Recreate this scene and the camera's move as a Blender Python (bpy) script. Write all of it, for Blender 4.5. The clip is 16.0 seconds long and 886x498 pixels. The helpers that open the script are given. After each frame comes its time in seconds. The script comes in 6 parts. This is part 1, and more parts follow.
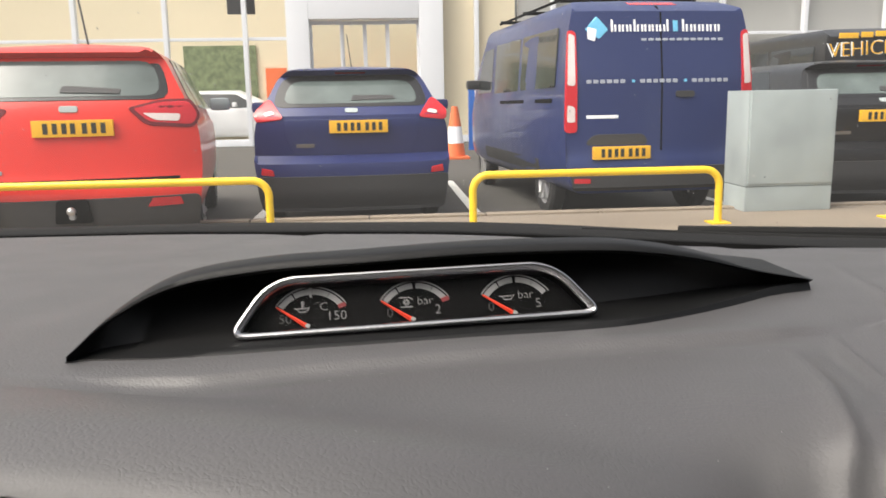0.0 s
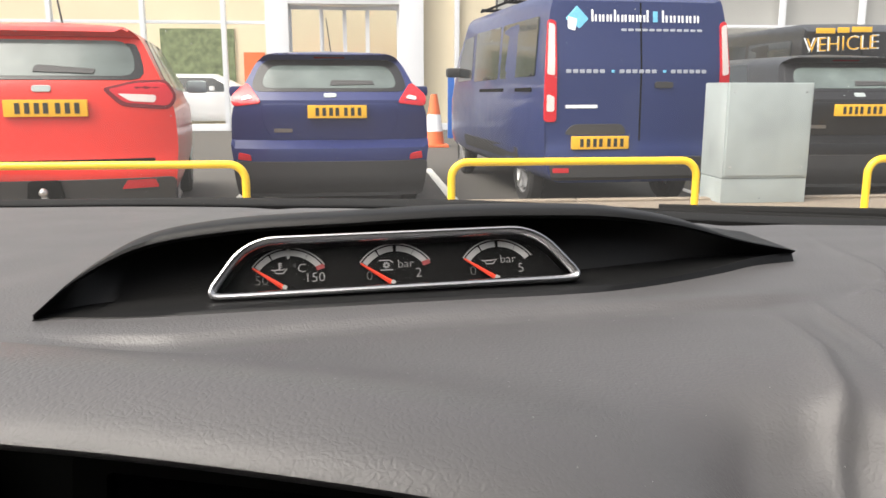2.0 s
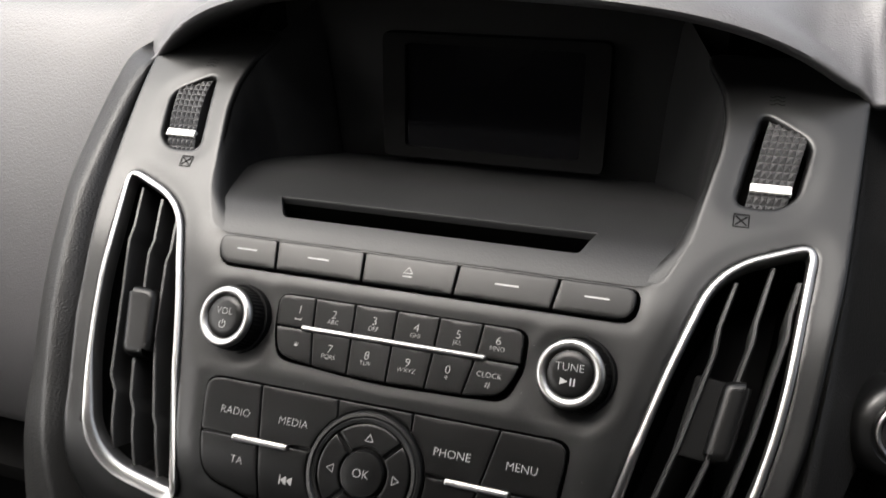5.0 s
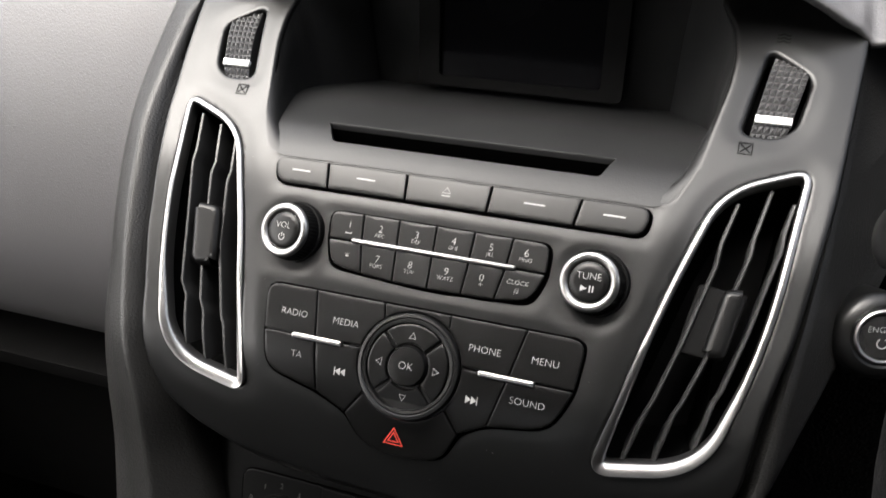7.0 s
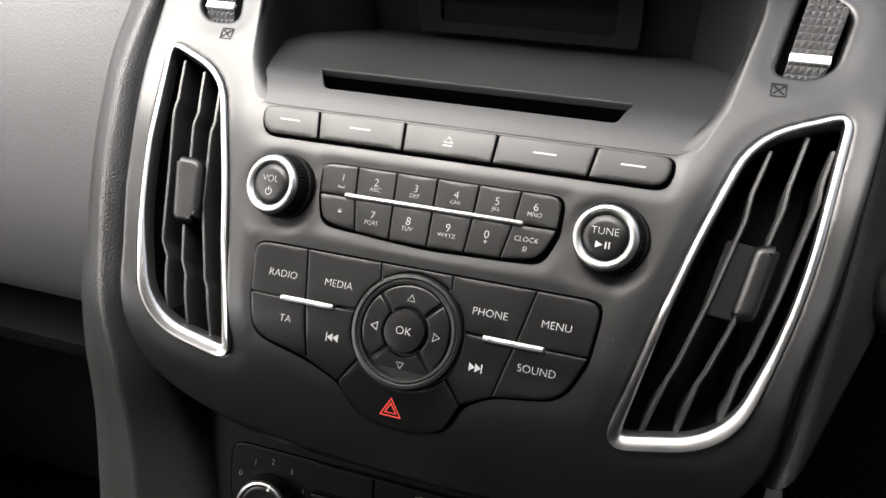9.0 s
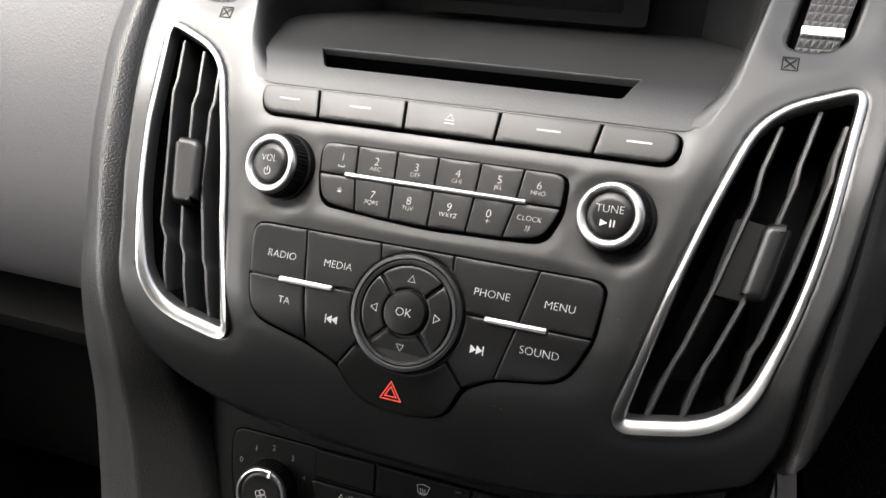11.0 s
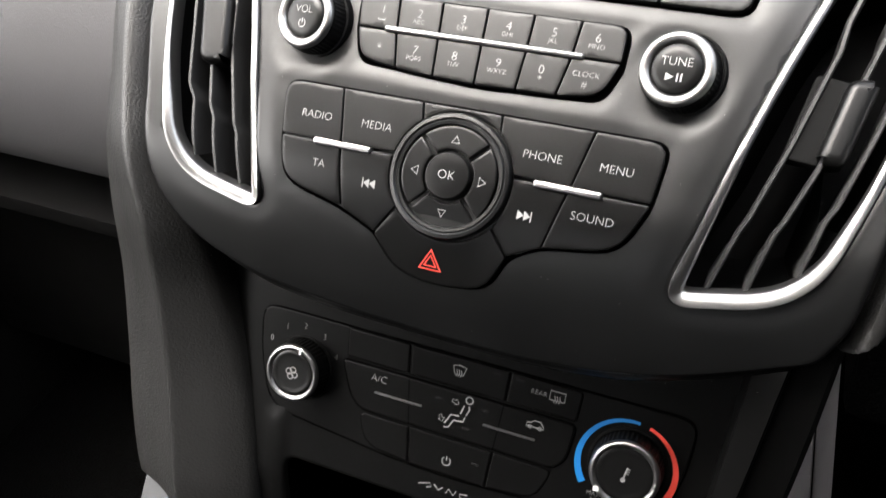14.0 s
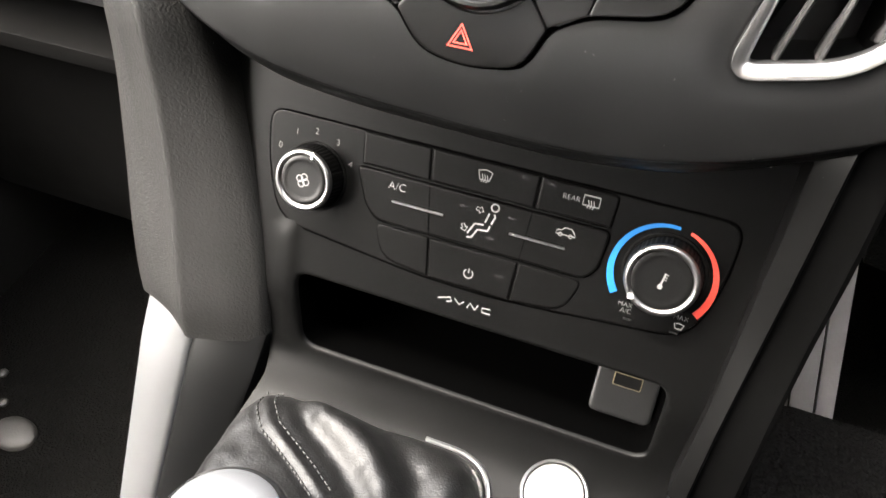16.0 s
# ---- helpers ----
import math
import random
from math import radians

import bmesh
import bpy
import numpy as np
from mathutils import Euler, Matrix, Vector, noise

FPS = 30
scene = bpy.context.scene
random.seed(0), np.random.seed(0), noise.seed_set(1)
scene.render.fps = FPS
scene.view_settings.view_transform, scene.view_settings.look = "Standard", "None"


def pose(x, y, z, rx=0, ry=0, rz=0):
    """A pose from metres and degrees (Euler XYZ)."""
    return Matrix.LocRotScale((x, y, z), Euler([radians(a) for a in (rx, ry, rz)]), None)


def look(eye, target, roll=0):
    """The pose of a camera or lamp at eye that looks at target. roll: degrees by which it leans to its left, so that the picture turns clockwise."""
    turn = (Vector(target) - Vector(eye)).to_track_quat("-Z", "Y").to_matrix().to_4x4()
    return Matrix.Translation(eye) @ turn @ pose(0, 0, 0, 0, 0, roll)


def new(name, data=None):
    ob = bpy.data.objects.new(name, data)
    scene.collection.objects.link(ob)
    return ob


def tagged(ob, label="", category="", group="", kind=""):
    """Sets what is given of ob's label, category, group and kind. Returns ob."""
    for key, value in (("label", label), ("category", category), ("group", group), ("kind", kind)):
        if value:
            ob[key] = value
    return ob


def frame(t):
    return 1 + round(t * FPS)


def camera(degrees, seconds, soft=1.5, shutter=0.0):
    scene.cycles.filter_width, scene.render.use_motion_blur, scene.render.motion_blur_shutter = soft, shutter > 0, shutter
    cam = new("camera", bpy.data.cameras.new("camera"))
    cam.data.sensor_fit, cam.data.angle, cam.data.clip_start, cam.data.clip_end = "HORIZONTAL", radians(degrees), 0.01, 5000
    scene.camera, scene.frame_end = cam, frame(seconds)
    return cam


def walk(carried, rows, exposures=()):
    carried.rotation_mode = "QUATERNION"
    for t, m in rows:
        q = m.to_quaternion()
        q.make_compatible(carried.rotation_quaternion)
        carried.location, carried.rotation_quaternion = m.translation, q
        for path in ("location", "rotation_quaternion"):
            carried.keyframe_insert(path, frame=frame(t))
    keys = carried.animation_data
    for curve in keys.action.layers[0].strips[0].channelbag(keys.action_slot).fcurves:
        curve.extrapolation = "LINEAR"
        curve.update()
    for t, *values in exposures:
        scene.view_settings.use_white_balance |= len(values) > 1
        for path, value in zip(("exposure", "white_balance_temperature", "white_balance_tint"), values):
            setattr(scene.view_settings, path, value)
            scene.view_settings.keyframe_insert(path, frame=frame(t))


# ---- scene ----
cam = camera(57.1, 16.0, shutter=0.4)
PATH = [
    (0, (0.1124, 0.0329, 1.1719), (-0.3181, 1.9387, 0.7444), -0.82),
    (0.5, (0.1097, 0.0404, 1.1614), (-0.2494, 1.9512, 0.6922), -0.13),
    (1, (0.1088, 0.0407, 1.1594), (-0.2433, 1.9480, 0.6714), 0.42),
    (1.5, (0.1090, 0.0408, 1.1596), (-0.2466, 1.9511, 0.6863), 0.30),
    (2, (0.1092, 0.0377, 1.1578), (-0.2656, 1.9490, 0.7034), 0.31),
    (2.5, (0.1062, -0.0016, 1.1577), (-0.3905, 1.8670, 0.6460), -0.72),
    (3, (0.1139, -0.0374, 1.1406), (-0.4683, 1.7711, 0.5156), -1.44),
    (3.5, (0.1160, -0.0636, 1.1272), (-0.4811, 1.7208, 0.4493), -2.16),
    (4, (0.1177, -0.0828, 1.1216), (-0.4718, 1.6984, 0.4289), -2.02),
    (4.5, (0.1089, -0.1173, 1.1238), (-0.4589, 1.6046, 0.2795), -1.15),
    (4.7, (0.1068, -0.1285, 1.1296), (-0.4581, 1.5613, 0.2212), -1.60),
    (6.8, (0.1113, -0.1846, 1.1650), (-0.4449, 1.3808, 0.0514), -2.14),
    (7, (0.1090, -0.1820, 1.1618), (-0.4507, 1.3628, 0.0216), -2.14),
    (7.5, (0.1054, -0.1778, 1.1512), (-0.4532, 1.3383, -0.0275), -2.38),
    (8, (0.1036, -0.1699, 1.1484), (-0.4524, 1.3484, -0.0288), -2.84),
    (8.5, (0.1045, -0.1638, 1.1384), (-0.4456, 1.3615, -0.0325), -2.35),
    (8.7, (0.1033, -0.1629, 1.1363), (-0.4527, 1.3535, -0.0433), -2.43),
    (11, (0.1078, -0.1584, 1.1235), (-0.4913, 1.3382, -0.0603), -3.31),
    (11.5, (0.1057, -0.1596, 1.1179), (-0.5105, 1.3263, -0.0707), -3.33),
    (12, (0.1182, -0.1636, 1.1226), (-0.5088, 1.3248, -0.0570), -4.05),
    (12.5, (0.1109, -0.1598, 1.1054), (-0.5036, 1.2803, -0.1390), -3.96),
    (13, (0.1042, -0.1573, 1.0979), (-0.5083, 1.2501, -0.1843), -3.53),
    (13.5, (0.1008, -0.1573, 1.0951), (-0.5239, 1.2412, -0.1911), -3.35),
    (14, (0.0998, -0.1600, 1.0896), (-0.5293, 1.2082, -0.2265), -3.68),
    (14.5, (0.0947, -0.1627, 1.0765), (-0.5224, 1.1556, -0.2952), -3.71),
    (15, (0.0938, -0.1650, 1.0648), (-0.5183, 1.0904, -0.3668), -4.02),
    (15.5, (0.0929, -0.1702, 1.0575), (-0.5064, 1.0324, -0.4239), -4.13),
    (16, (0.0881, -0.1714, 1.0426), (-0.4609, 1.0210, -0.4663), -3.01),
]
walk(cam, [(t, look(eye, target, roll)) for t, eye, target, roll in PATH], exposures=[(0, 0.88, 6800, 10), (0.5, 1.0, 6800, 10), (1, 1.1, 6800, 10), (2, 1.13, 6800, 10), (2.5, 1.3, 6850, 10), (3, 1.95, 6850, 10), (3.5, 2.25, 6800, 10), (4.5, 2.0, 6600, 10), (8, 2.64, 6550, 10), (11.5, 2.84, 6550, 10), (12.5, 2.66, 6550, 10), (13, 2.97, 6550, 10), (14, 3.15, 6550, 10), (15, 4.4, 6600, 10), (15.5, 4.7, 6750, 10), (16, 4.75, 6900, 10)])

# ---- light ----
world = bpy.data.worlds.new("overcast_sky")
scene.world = world
world.use_nodes = True
wn = world.node_tree.nodes
sky = wn.new("ShaderNodeTexSky")
sky.sky_type, sky.sun_disc = "NISHITA", False
sky.sun_elevation, sky.sun_rotation = radians(60), radians(-128)
sky.air_density, sky.dust_density = 1.0, 8.0
hazed = wn.new("ShaderNodeHueSaturation")
hazed.inputs["Saturation"].default_value = 0.38
world.node_tree.links.new(sky.outputs[0], hazed.inputs["Color"])
world.node_tree.links.new(hazed.outputs[0], wn["Background"].inputs["Color"])
wn["Background"].inputs["Strength"].default_value = 0.15
sun = new("sun", bpy.data.lights.new("sun", "SUN"))
sun.data.energy, sun.data.angle, sun.data.color = 1.2, radians(70), (1.0, 0.96, 0.9)
sun.matrix_world = pose(0, 0, 30, 23, -36, 0)


# ---- materials ----
def material(name, base, rough=0.5, metal=0.0, grain=0.0, size=0.002, vary=0.12, spec=0.5, wear=0.0, coat=0.0, leather=0.0, cell=0.0025):
    """A procedural surface: blotches at a hand's width, grain at size metres with a bump of grain metres."""
    m = bpy.data.materials.new(name)
    m.use_nodes = True
    n, l = m.node_tree.nodes, m.node_tree.links
    p = n["Principled BSDF"]
    p.inputs["Metallic"].default_value = metal
    p.inputs["Specular IOR Level"].default_value = spec
    co = n.new("ShaderNodeTexCoord")
    big = n.new("ShaderNodeTexNoise")
    big.inputs["Scale"].default_value, big.inputs["Detail"].default_value = max(0.02 / max(size, 1e-5), 1.0), 5
    l.new(co.outputs["Object"], big.inputs["Vector"])
    ramp = n.new("ShaderNodeMapRange")
    ramp.inputs["To Min"].default_value, ramp.inputs["To Max"].default_value = 1 - vary, 1 + vary
    l.new(big.outputs[0], ramp.inputs["Value"])
    mix = n.new("ShaderNodeMix")
    mix.data_type, mix.blend_type = "RGBA", "MULTIPLY"
    mix.inputs["Factor"].default_value = 1
    mix.inputs["A"].default_value = (*base, 1)
    l.new(ramp.outputs[0], mix.inputs["B"])
    l.new(mix.outputs["Result"], p.inputs["Base Color"])
    ru = n.new("ShaderNodeMapRange")
    ru.inputs["To Min"].default_value, ru.inputs["To Max"].default_value = max(rough - 0.08, 0.02), min(rough + 0.08 + wear, 1)
    l.new(big.outputs[0], ru.inputs["Value"])
    l.new(ru.outputs[0], p.inputs["Roughness"])
    if grain:
        fine = n.new("ShaderNodeTexVoronoi")
        fine.inputs["Scale"].default_value = 1 / size
        l.new(co.outputs["Object"], fine.inputs["Vector"])
        fine2 = n.new("ShaderNodeTexNoise")
        fine2.inputs["Scale"].default_value, fine2.inputs["Detail"].default_value = 0.6 / size, 4
        l.new(co.outputs["Object"], fine2.inputs["Vector"])
        add = n.new("ShaderNodeMath")
        l.new(fine.outputs["Distance"], add.inputs[0])
        soft = n.new("ShaderNodeMath")
        soft.operation = "MULTIPLY"
        soft.inputs[1].default_value = 0.4
        l.new(fine2.outputs[0], soft.inputs[0])
        l.new(soft.outputs[0], add.inputs[1])
        bump = n.new("ShaderNodeBump")
        bump.inputs["Strength"].default_value, bump.inputs["Distance"].default_value = 1.0, grain
        l.new(add.outputs[0], bump.inputs["Height"])
        l.new(bump.outputs[0], p.inputs["Normal"])
        if leather:
            warp = n.new("ShaderNodeTexNoise")
            warp.inputs["Scale"].default_value, warp.inputs["Detail"].default_value = 0.35 / cell, 3
            l.new(co.outputs["Object"], warp.inputs["Vector"])
            push = n.new("ShaderNodeVectorMath")
            push.operation = "MULTIPLY_ADD"
            push.inputs[1].default_value = (cell * 2.2, cell * 2.2, cell * 2.2)
            l.new(warp.outputs["Color"], push.inputs[0])
            l.new(co.outputs["Object"], push.inputs[2])
            hide = n.new("ShaderNodeTexVoronoi")
            hide.feature = "DISTANCE_TO_EDGE"
            hide.inputs["Scale"].default_value = 1 / cell
            l.new(push.outputs[0], hide.inputs["Vector"])
            cap = n.new("ShaderNodeMapRange")
            cap.interpolation_type = "SMOOTHSTEP"
            cap.inputs["From Max"].default_value = 0.3
            l.new(hide.outputs["Distance"], cap.inputs["Value"])
            deep = n.new("ShaderNodeBump")
            deep.inputs["Strength"].default_value, deep.inputs["Distance"].default_value = 1.0, leather
            l.new(cap.outputs[0], deep.inputs["Height"])
            l.new(deep.outputs[0], bump.inputs["Normal"])
    p.inputs["Coat Weight"].default_value, p.inputs["Coat Roughness"].default_value = coat, 0.04
    return m


def glass(name, tint=(1, 1, 1), gloss=0.08, share=0.05):
    m = bpy.data.materials.new(name)
    m.use_nodes = True
    n, l = m.node_tree.nodes, m.node_tree.links
    clear, shine, mix = n.new("ShaderNodeBsdfTransparent"), n.new("ShaderNodeBsdfGlossy"), n.new("ShaderNodeMixShader")
    clear.inputs["Color"].default_value, shine.inputs["Roughness"].default_value = (*tint, 1), gloss
    mix.inputs[0].default_value = share
    l.new(clear.outputs[0], mix.inputs[1])
    l.new(shine.outputs[0], mix.inputs[2])
    l.new(mix.outputs[0], n["Material Output"].inputs["Surface"])
    return m


DASH = material("grained_grey_plastic", (0.0695, 0.0678, 0.070), 0.5, grain=0.00007, size=0.0011, vary=0.06, spec=0.56, leather=0.00006, cell=0.0025)
PAD = material("padded_vinyl", (0.0128, 0.0126, 0.0123), 0.44, grain=0.00006, size=0.0011, spec=0.35, leather=0.00008, cell=0.0022)
# darker copy of PAD: shade on the driver's cheek put into the colour
SHADEDPAD = material("shaded_cheek_vinyl", (0.0115, 0.0113, 0.011), 0.48, grain=0.00006, size=0.0011, spec=0.3, leather=0.00006, cell=0.0022)
FASCIA = material("satin_black_fascia", (0.0032, 0.0033, 0.0034), 0.35, grain=0.00001, size=0.0006, vary=0.1, spec=0.375)
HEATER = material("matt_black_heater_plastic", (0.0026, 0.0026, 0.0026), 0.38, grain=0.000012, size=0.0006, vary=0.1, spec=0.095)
BOWL = material("matt_black_plastic", (0.0085, 0.0087, 0.009), 0.48, grain=0.00004, size=0.001, spec=0.36)
KEY = material("black_rubber_key", (0.0034, 0.0034, 0.0034), 0.32, grain=0.00001, size=0.0006, spec=0.235)
GLOSSKEY = material("smooth_black_key", (0.014, 0.014, 0.014), 0.25)
GAP = material("dark_joint", (0.003, 0.003, 0.003), 0.7, spec=0.08)
STUD = material("scuffed_grey_plastic", (0.02, 0.019, 0.018), 0.6, grain=0.0002, size=0.002, vary=0.3)
# near-black for joints; also stands in for shade inside tray and disc slot
JOINT = material("black_gap_and_shade", (0.0006, 0.0006, 0.0006), 1.0, spec=0.0)
CHROME = material("satin_chrome", (0.335, 0.332, 0.327), 0.33, metal=1.0, vary=0.04)
SILVER = material("silver_painted_trim", (0.145, 0.148, 0.152), 0.38, metal=0.6, vary=0.04)
SLAT = material("vent_slat_plastic", (0.018, 0.018, 0.018), 0.4, grain=0.00002, size=0.001, spec=0.4)
KNURL = material("knurled_grey_plastic", (0.035, 0.035, 0.036), 0.33, grain=0.00001, size=0.0006, spec=0.5)
LEGEND = material("white_print", (0.28, 0.28, 0.273), 0.6, vary=0.05)
WHITEMARK = material("white_mark", (0.75, 0.75, 0.73), 0.5, vary=0.05)
DIMPRINT = material("grey_print", (0.25, 0.25, 0.25), 0.6, vary=0.05)
LOWPRINT = material("dim_print", (0.09, 0.09, 0.09), 0.6, vary=0.05)
BEZEL = material("dark_chrome_bezel", (0.42, 0.42, 0.43), 0.22, metal=1.0, vary=0.06)
SOFTPRINT = material("soft_white_print", (0.17, 0.17, 0.166), 0.6, vary=0.05)
PODBLACK = material("black_pod_plastic", (0.0045, 0.0046, 0.0048), 0.5, grain=0.00004, size=0.001, spec=0.28)
RED = material("red_print", (0.75, 0.07, 0.05), 0.5, vary=0.05)
DIMRED = material("dull_red_print", (0.22, 0.02, 0.022), 0.6, vary=0.05)
BLUE = material("blue_print", (0.003, 0.13, 0.37), 0.5, vary=0.05)
NEEDLE = material("red_needle", (0.75, 0.06, 0.03), 0.4, vary=0.05)
DIALFACE = material("gauge_face", (0.003, 0.003, 0.003), 0.6, spec=0.08)
SCREEN = material("dark_display", (0.003, 0.003, 0.0036), 0.12, spec=0.12)
# black carpet, darkened further to carry the footwell's shade in its colour
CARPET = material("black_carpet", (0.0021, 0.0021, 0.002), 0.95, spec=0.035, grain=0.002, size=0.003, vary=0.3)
# lighter copy of the carpet: driver's side brightness put into the colour
LITCARPET = material("lit_black_carpet", (0.0085, 0.0082, 0.008), 0.95, spec=0.1, grain=0.002, size=0.003, vary=0.3)
LEATHER = material("black_leather", (0.006, 0.0059, 0.0058), 0.4, grain=0.00004, size=0.0011, vary=0.2, spec=0.3, leather=0.00006, cell=0.0019)
HEADLINING = material("charcoal_headlining", (0.20, 0.195, 0.19), 0.9, grain=0.0005, size=0.003)
PALE = material("grey_sill_plastic", (0.36, 0.34, 0.335), 0.6, grain=0.0002, size=0.003)
CAPGREY = material("satin_grey_cap", (0.13, 0.13, 0.13), 0.55, vary=0.05, spec=0.3)
STITCH = material("dark_thread", (0.01, 0.01, 0.0095), 0.7)
BRASS = material("brassy_plating", (0.42, 0.34, 0.20), 0.35, metal=0.7)
LENS = glass("clear_lens", (0.9, 0.9, 0.9), 0.02, 0.004)


# ---- mesh helpers ----
def hold(ob, parent):
    """Parents ob, whose mesh is in world metres."""
    ob.parent = parent
    if parent is not None and parent.type == "EMPTY":
        ob.matrix_parent_inverse = parent.matrix_basis.inverted()


def part(name, bm, mat, parent=None, label="", sharp=38, smooth=True, own=False):
    me = bpy.data.meshes.new(name)
    bmesh.ops.recalc_face_normals(bm, faces=bm.faces)
    bm.to_mesh(me)
    bm.free()
    me.materials.append(mat)
    if smooth:
        me.shade_smooth()
        me.set_sharp_from_angle(angle=radians(sharp))
    ob = new(name, me)
    if own:
        ob.parent = parent
    else:
        hold(ob, parent)
    if label:
        ob["label"] = label
    return ob


def thing(name, label, category, at=(0, 0, 0), group="", kind="", turn=None):
    ob = new(name)
    ob.empty_display_size = 0.05
    ob.matrix_world = (turn or Matrix()) @ Matrix.Translation(at)
    return tagged(ob, label, category, group, kind)


def catmull(nodes, knots, k):
    i = max(0, min(len(knots) - 2, int(np.searchsorted(knots, k)) - 1))
    t = (k - knots[i]) / (knots[i + 1] - knots[i])
    p1, p2 = nodes[i], nodes[i + 1]
    d = knots[i + 1] - knots[i]
    m1 = (p2 - nodes[i - 1]) / (knots[i + 1] - knots[i - 1]) * d if i > 0 else p2 - p1
    m2 = (nodes[i + 2] - p1) / (knots[i + 2] - knots[i]) * d if i + 2 < len(nodes) else p2 - p1
    if t < 0 or t > 1:
        return p1 + (p2 - p1) * t
    return p1 * (2 * t**3 - 3 * t**2 + 1) + m1 * (t**3 - 2 * t**2 + t) + p2 * (3 * t**2 - 2 * t**3) + m2 * (t**3 - t**2)


class Swept:
    """A surface with one profile (y, z) swept across x; u across and v along the profile in mm, h above it in mm."""

    def __init__(self, profile, start=0.0):
        self.nodes = [Vector(p) for p in profile]
        self.knots = [start]
        for a, b in zip(self.nodes, self.nodes[1:]):
            self.knots.append(self.knots[-1] + (b - a).length * 1000)

    def flat(self, v):
        return catmull(self.nodes, self.knots, v)

    def normal(self, v):
        t = self.flat(v + 0.5) - self.flat(v - 0.5)
        return Vector((0, t.y, -t.x)).normalized() if t.length else Vector((0, 0, 1))

    def at(self, u, v, h=0.0):
        p = self.flat(v)
        return Vector((u / 1000, p.x, p.y)) + self.normal(v) * (h / 1000)

    def axes(self, u, v, h=0.0):
        z = self.normal(v)
        x = Vector((1, 0, 0))
        y = z.cross(x)
        m = Matrix((x, y, z)).transposed().to_4x4()
        m.translation = self.at(u, v, h)
        return m

    def v_of_z(self, z):
        vs = np.linspace(self.knots[0], self.knots[-1], 1500)
        return float(min(vs, key=lambda v: abs(self.flat(v).y - z)))


class Dished:
    """A surface with soft hollows (depth positive) or ridges round outlines: (points, depth, width, closed), in mm."""

    def __init__(self, base, marks):
        self.base, self.marks = base, []
        for pts, depth, wide, closed in marks:
            a = np.array([p[:2] for p in pts], float)
            b = np.roll(a, -1, axis=0)
            if not closed:
                a, b = a[:-1], b[:-1]
            self.marks.append((a, b - a, depth, wide, [tuple(p[:2]) for p in pts] if closed else None))

    def sink(self, u, v):
        low = 0.0
        for a, d, depth, wide, ring in self.marks:
            p = np.array((u, v)) - a
            t = np.clip((p * d).sum(1) / np.maximum((d * d).sum(1), 1e-9), 0, 1)
            k = 0.0 if ring and inside((u, v), ring) else float(np.sqrt(((p - d * t[:, None]) ** 2).sum(1)).min())
            s = max(0.0, 1 - k / wide)
            one = depth * s * s * (3 - 2 * s)
            low = one if abs(one) > abs(low) else low
        return low

    def at(self, u, v, h=0.0):
        return self.base.at(u, v, h - self.sink(u, v))


class Plane:
    """A flat surface: u along U and v DOWN against W, in mm, h along the normal."""

    def __init__(self, origin, U, W):
        self.o, self.U, self.W = Vector(origin), Vector(U).normalized(), Vector(W).normalized()
        self.N = self.U.cross(self.W).normalized()

    def at(self, u, v, h=0.0):
        return self.o + self.U * (u / 1000) - self.W * (v / 1000) + self.N * (h / 1000)

    def axes(self, u, v, h=0.0):
        m = Matrix((self.U, self.W, self.N)).transposed().to_4x4()
        m.translation = self.at(u, v, h)
        return m


def rounded(pts, r=3.0, n=4):
    """A closed outline with its corners rounded; a corner may carry its own radius."""
    out, k = [], len(pts)
    for i in range(k):
        a, b, c = Vector(pts[i - 1][:2]), Vector(pts[i][:2]), Vector(pts[(i + 1) % k][:2])
        rad = pts[i][2] if len(pts[i]) > 2 else r
        da, dc = (a - b), (c - b)
        m = min(rad, da.length * 0.45, dc.length * 0.45)
        p, q = b + da.normalized() * m, b + dc.normalized() * m
        for j in range(n + 1):
            t = j / n
            out.append(tuple((1 - t) ** 2 * p + 2 * t * (1 - t) * b + t * t * q))
    return out


def area2(poly):
    return sum(a[0] * b[1] - b[0] * a[1] for a, b in zip(poly, poly[1:] + poly[:1]))


def inset(poly, d):
    sign = 1 if area2(poly) > 0 else -1
    out, k = [], len(poly)
    for i in range(k):
        a, b, c = Vector(poly[i - 1]), Vector(poly[i]), Vector(poly[(i + 1) % k])
        e1, e2 = (b - a), (c - b)
        if e1.length < 1e-9 or e2.length < 1e-9:
            e1 = e2 = c - a
        e1.normalize(), e2.normalize()
        n1, n2 = Vector((-e1.y, e1.x)) * sign, Vector((-e2.y, e2.x)) * sign
        n = n1 + n2
        n = n.normalized() if n.length > 1e-6 else n1
        out.append(tuple(b + n * d / max(n.dot(n1), 0.5)))
    return out


def loops(bm, S, poly, steps, cap=True, close_bottom=False):
    """Outline after outline, each inset by the first and raised to the second number of a step; the last is filled."""
    rings = [[bm.verts.new(S.at(u, v, h)) for u, v in (inset(poly, d) if d else poly)] for d, h in steps]
    for a, b in zip(rings, rings[1:]):
        for i in range(len(a)):
            j = (i + 1) % len(a)
            bm.faces.new((a[i], a[j], b[j], b[i]))
    if cap:
        f = bm.faces.new(rings[-1])
        bmesh.ops.triangulate(bm, faces=[f])
    if close_bottom:
        f = bm.faces.new(rings[0])
        bmesh.ops.triangulate(bm, faces=[f])
    return rings


def slab(S, poly, h0, h1, bevel=0.5):
    bm = bmesh.new()
    loops(bm, S, poly, [(0, h0), (0, h1 - bevel), (bevel * 0.3, h1 - bevel * 0.3), (bevel, h1), (bevel + 0.5, h1)])
    return bm


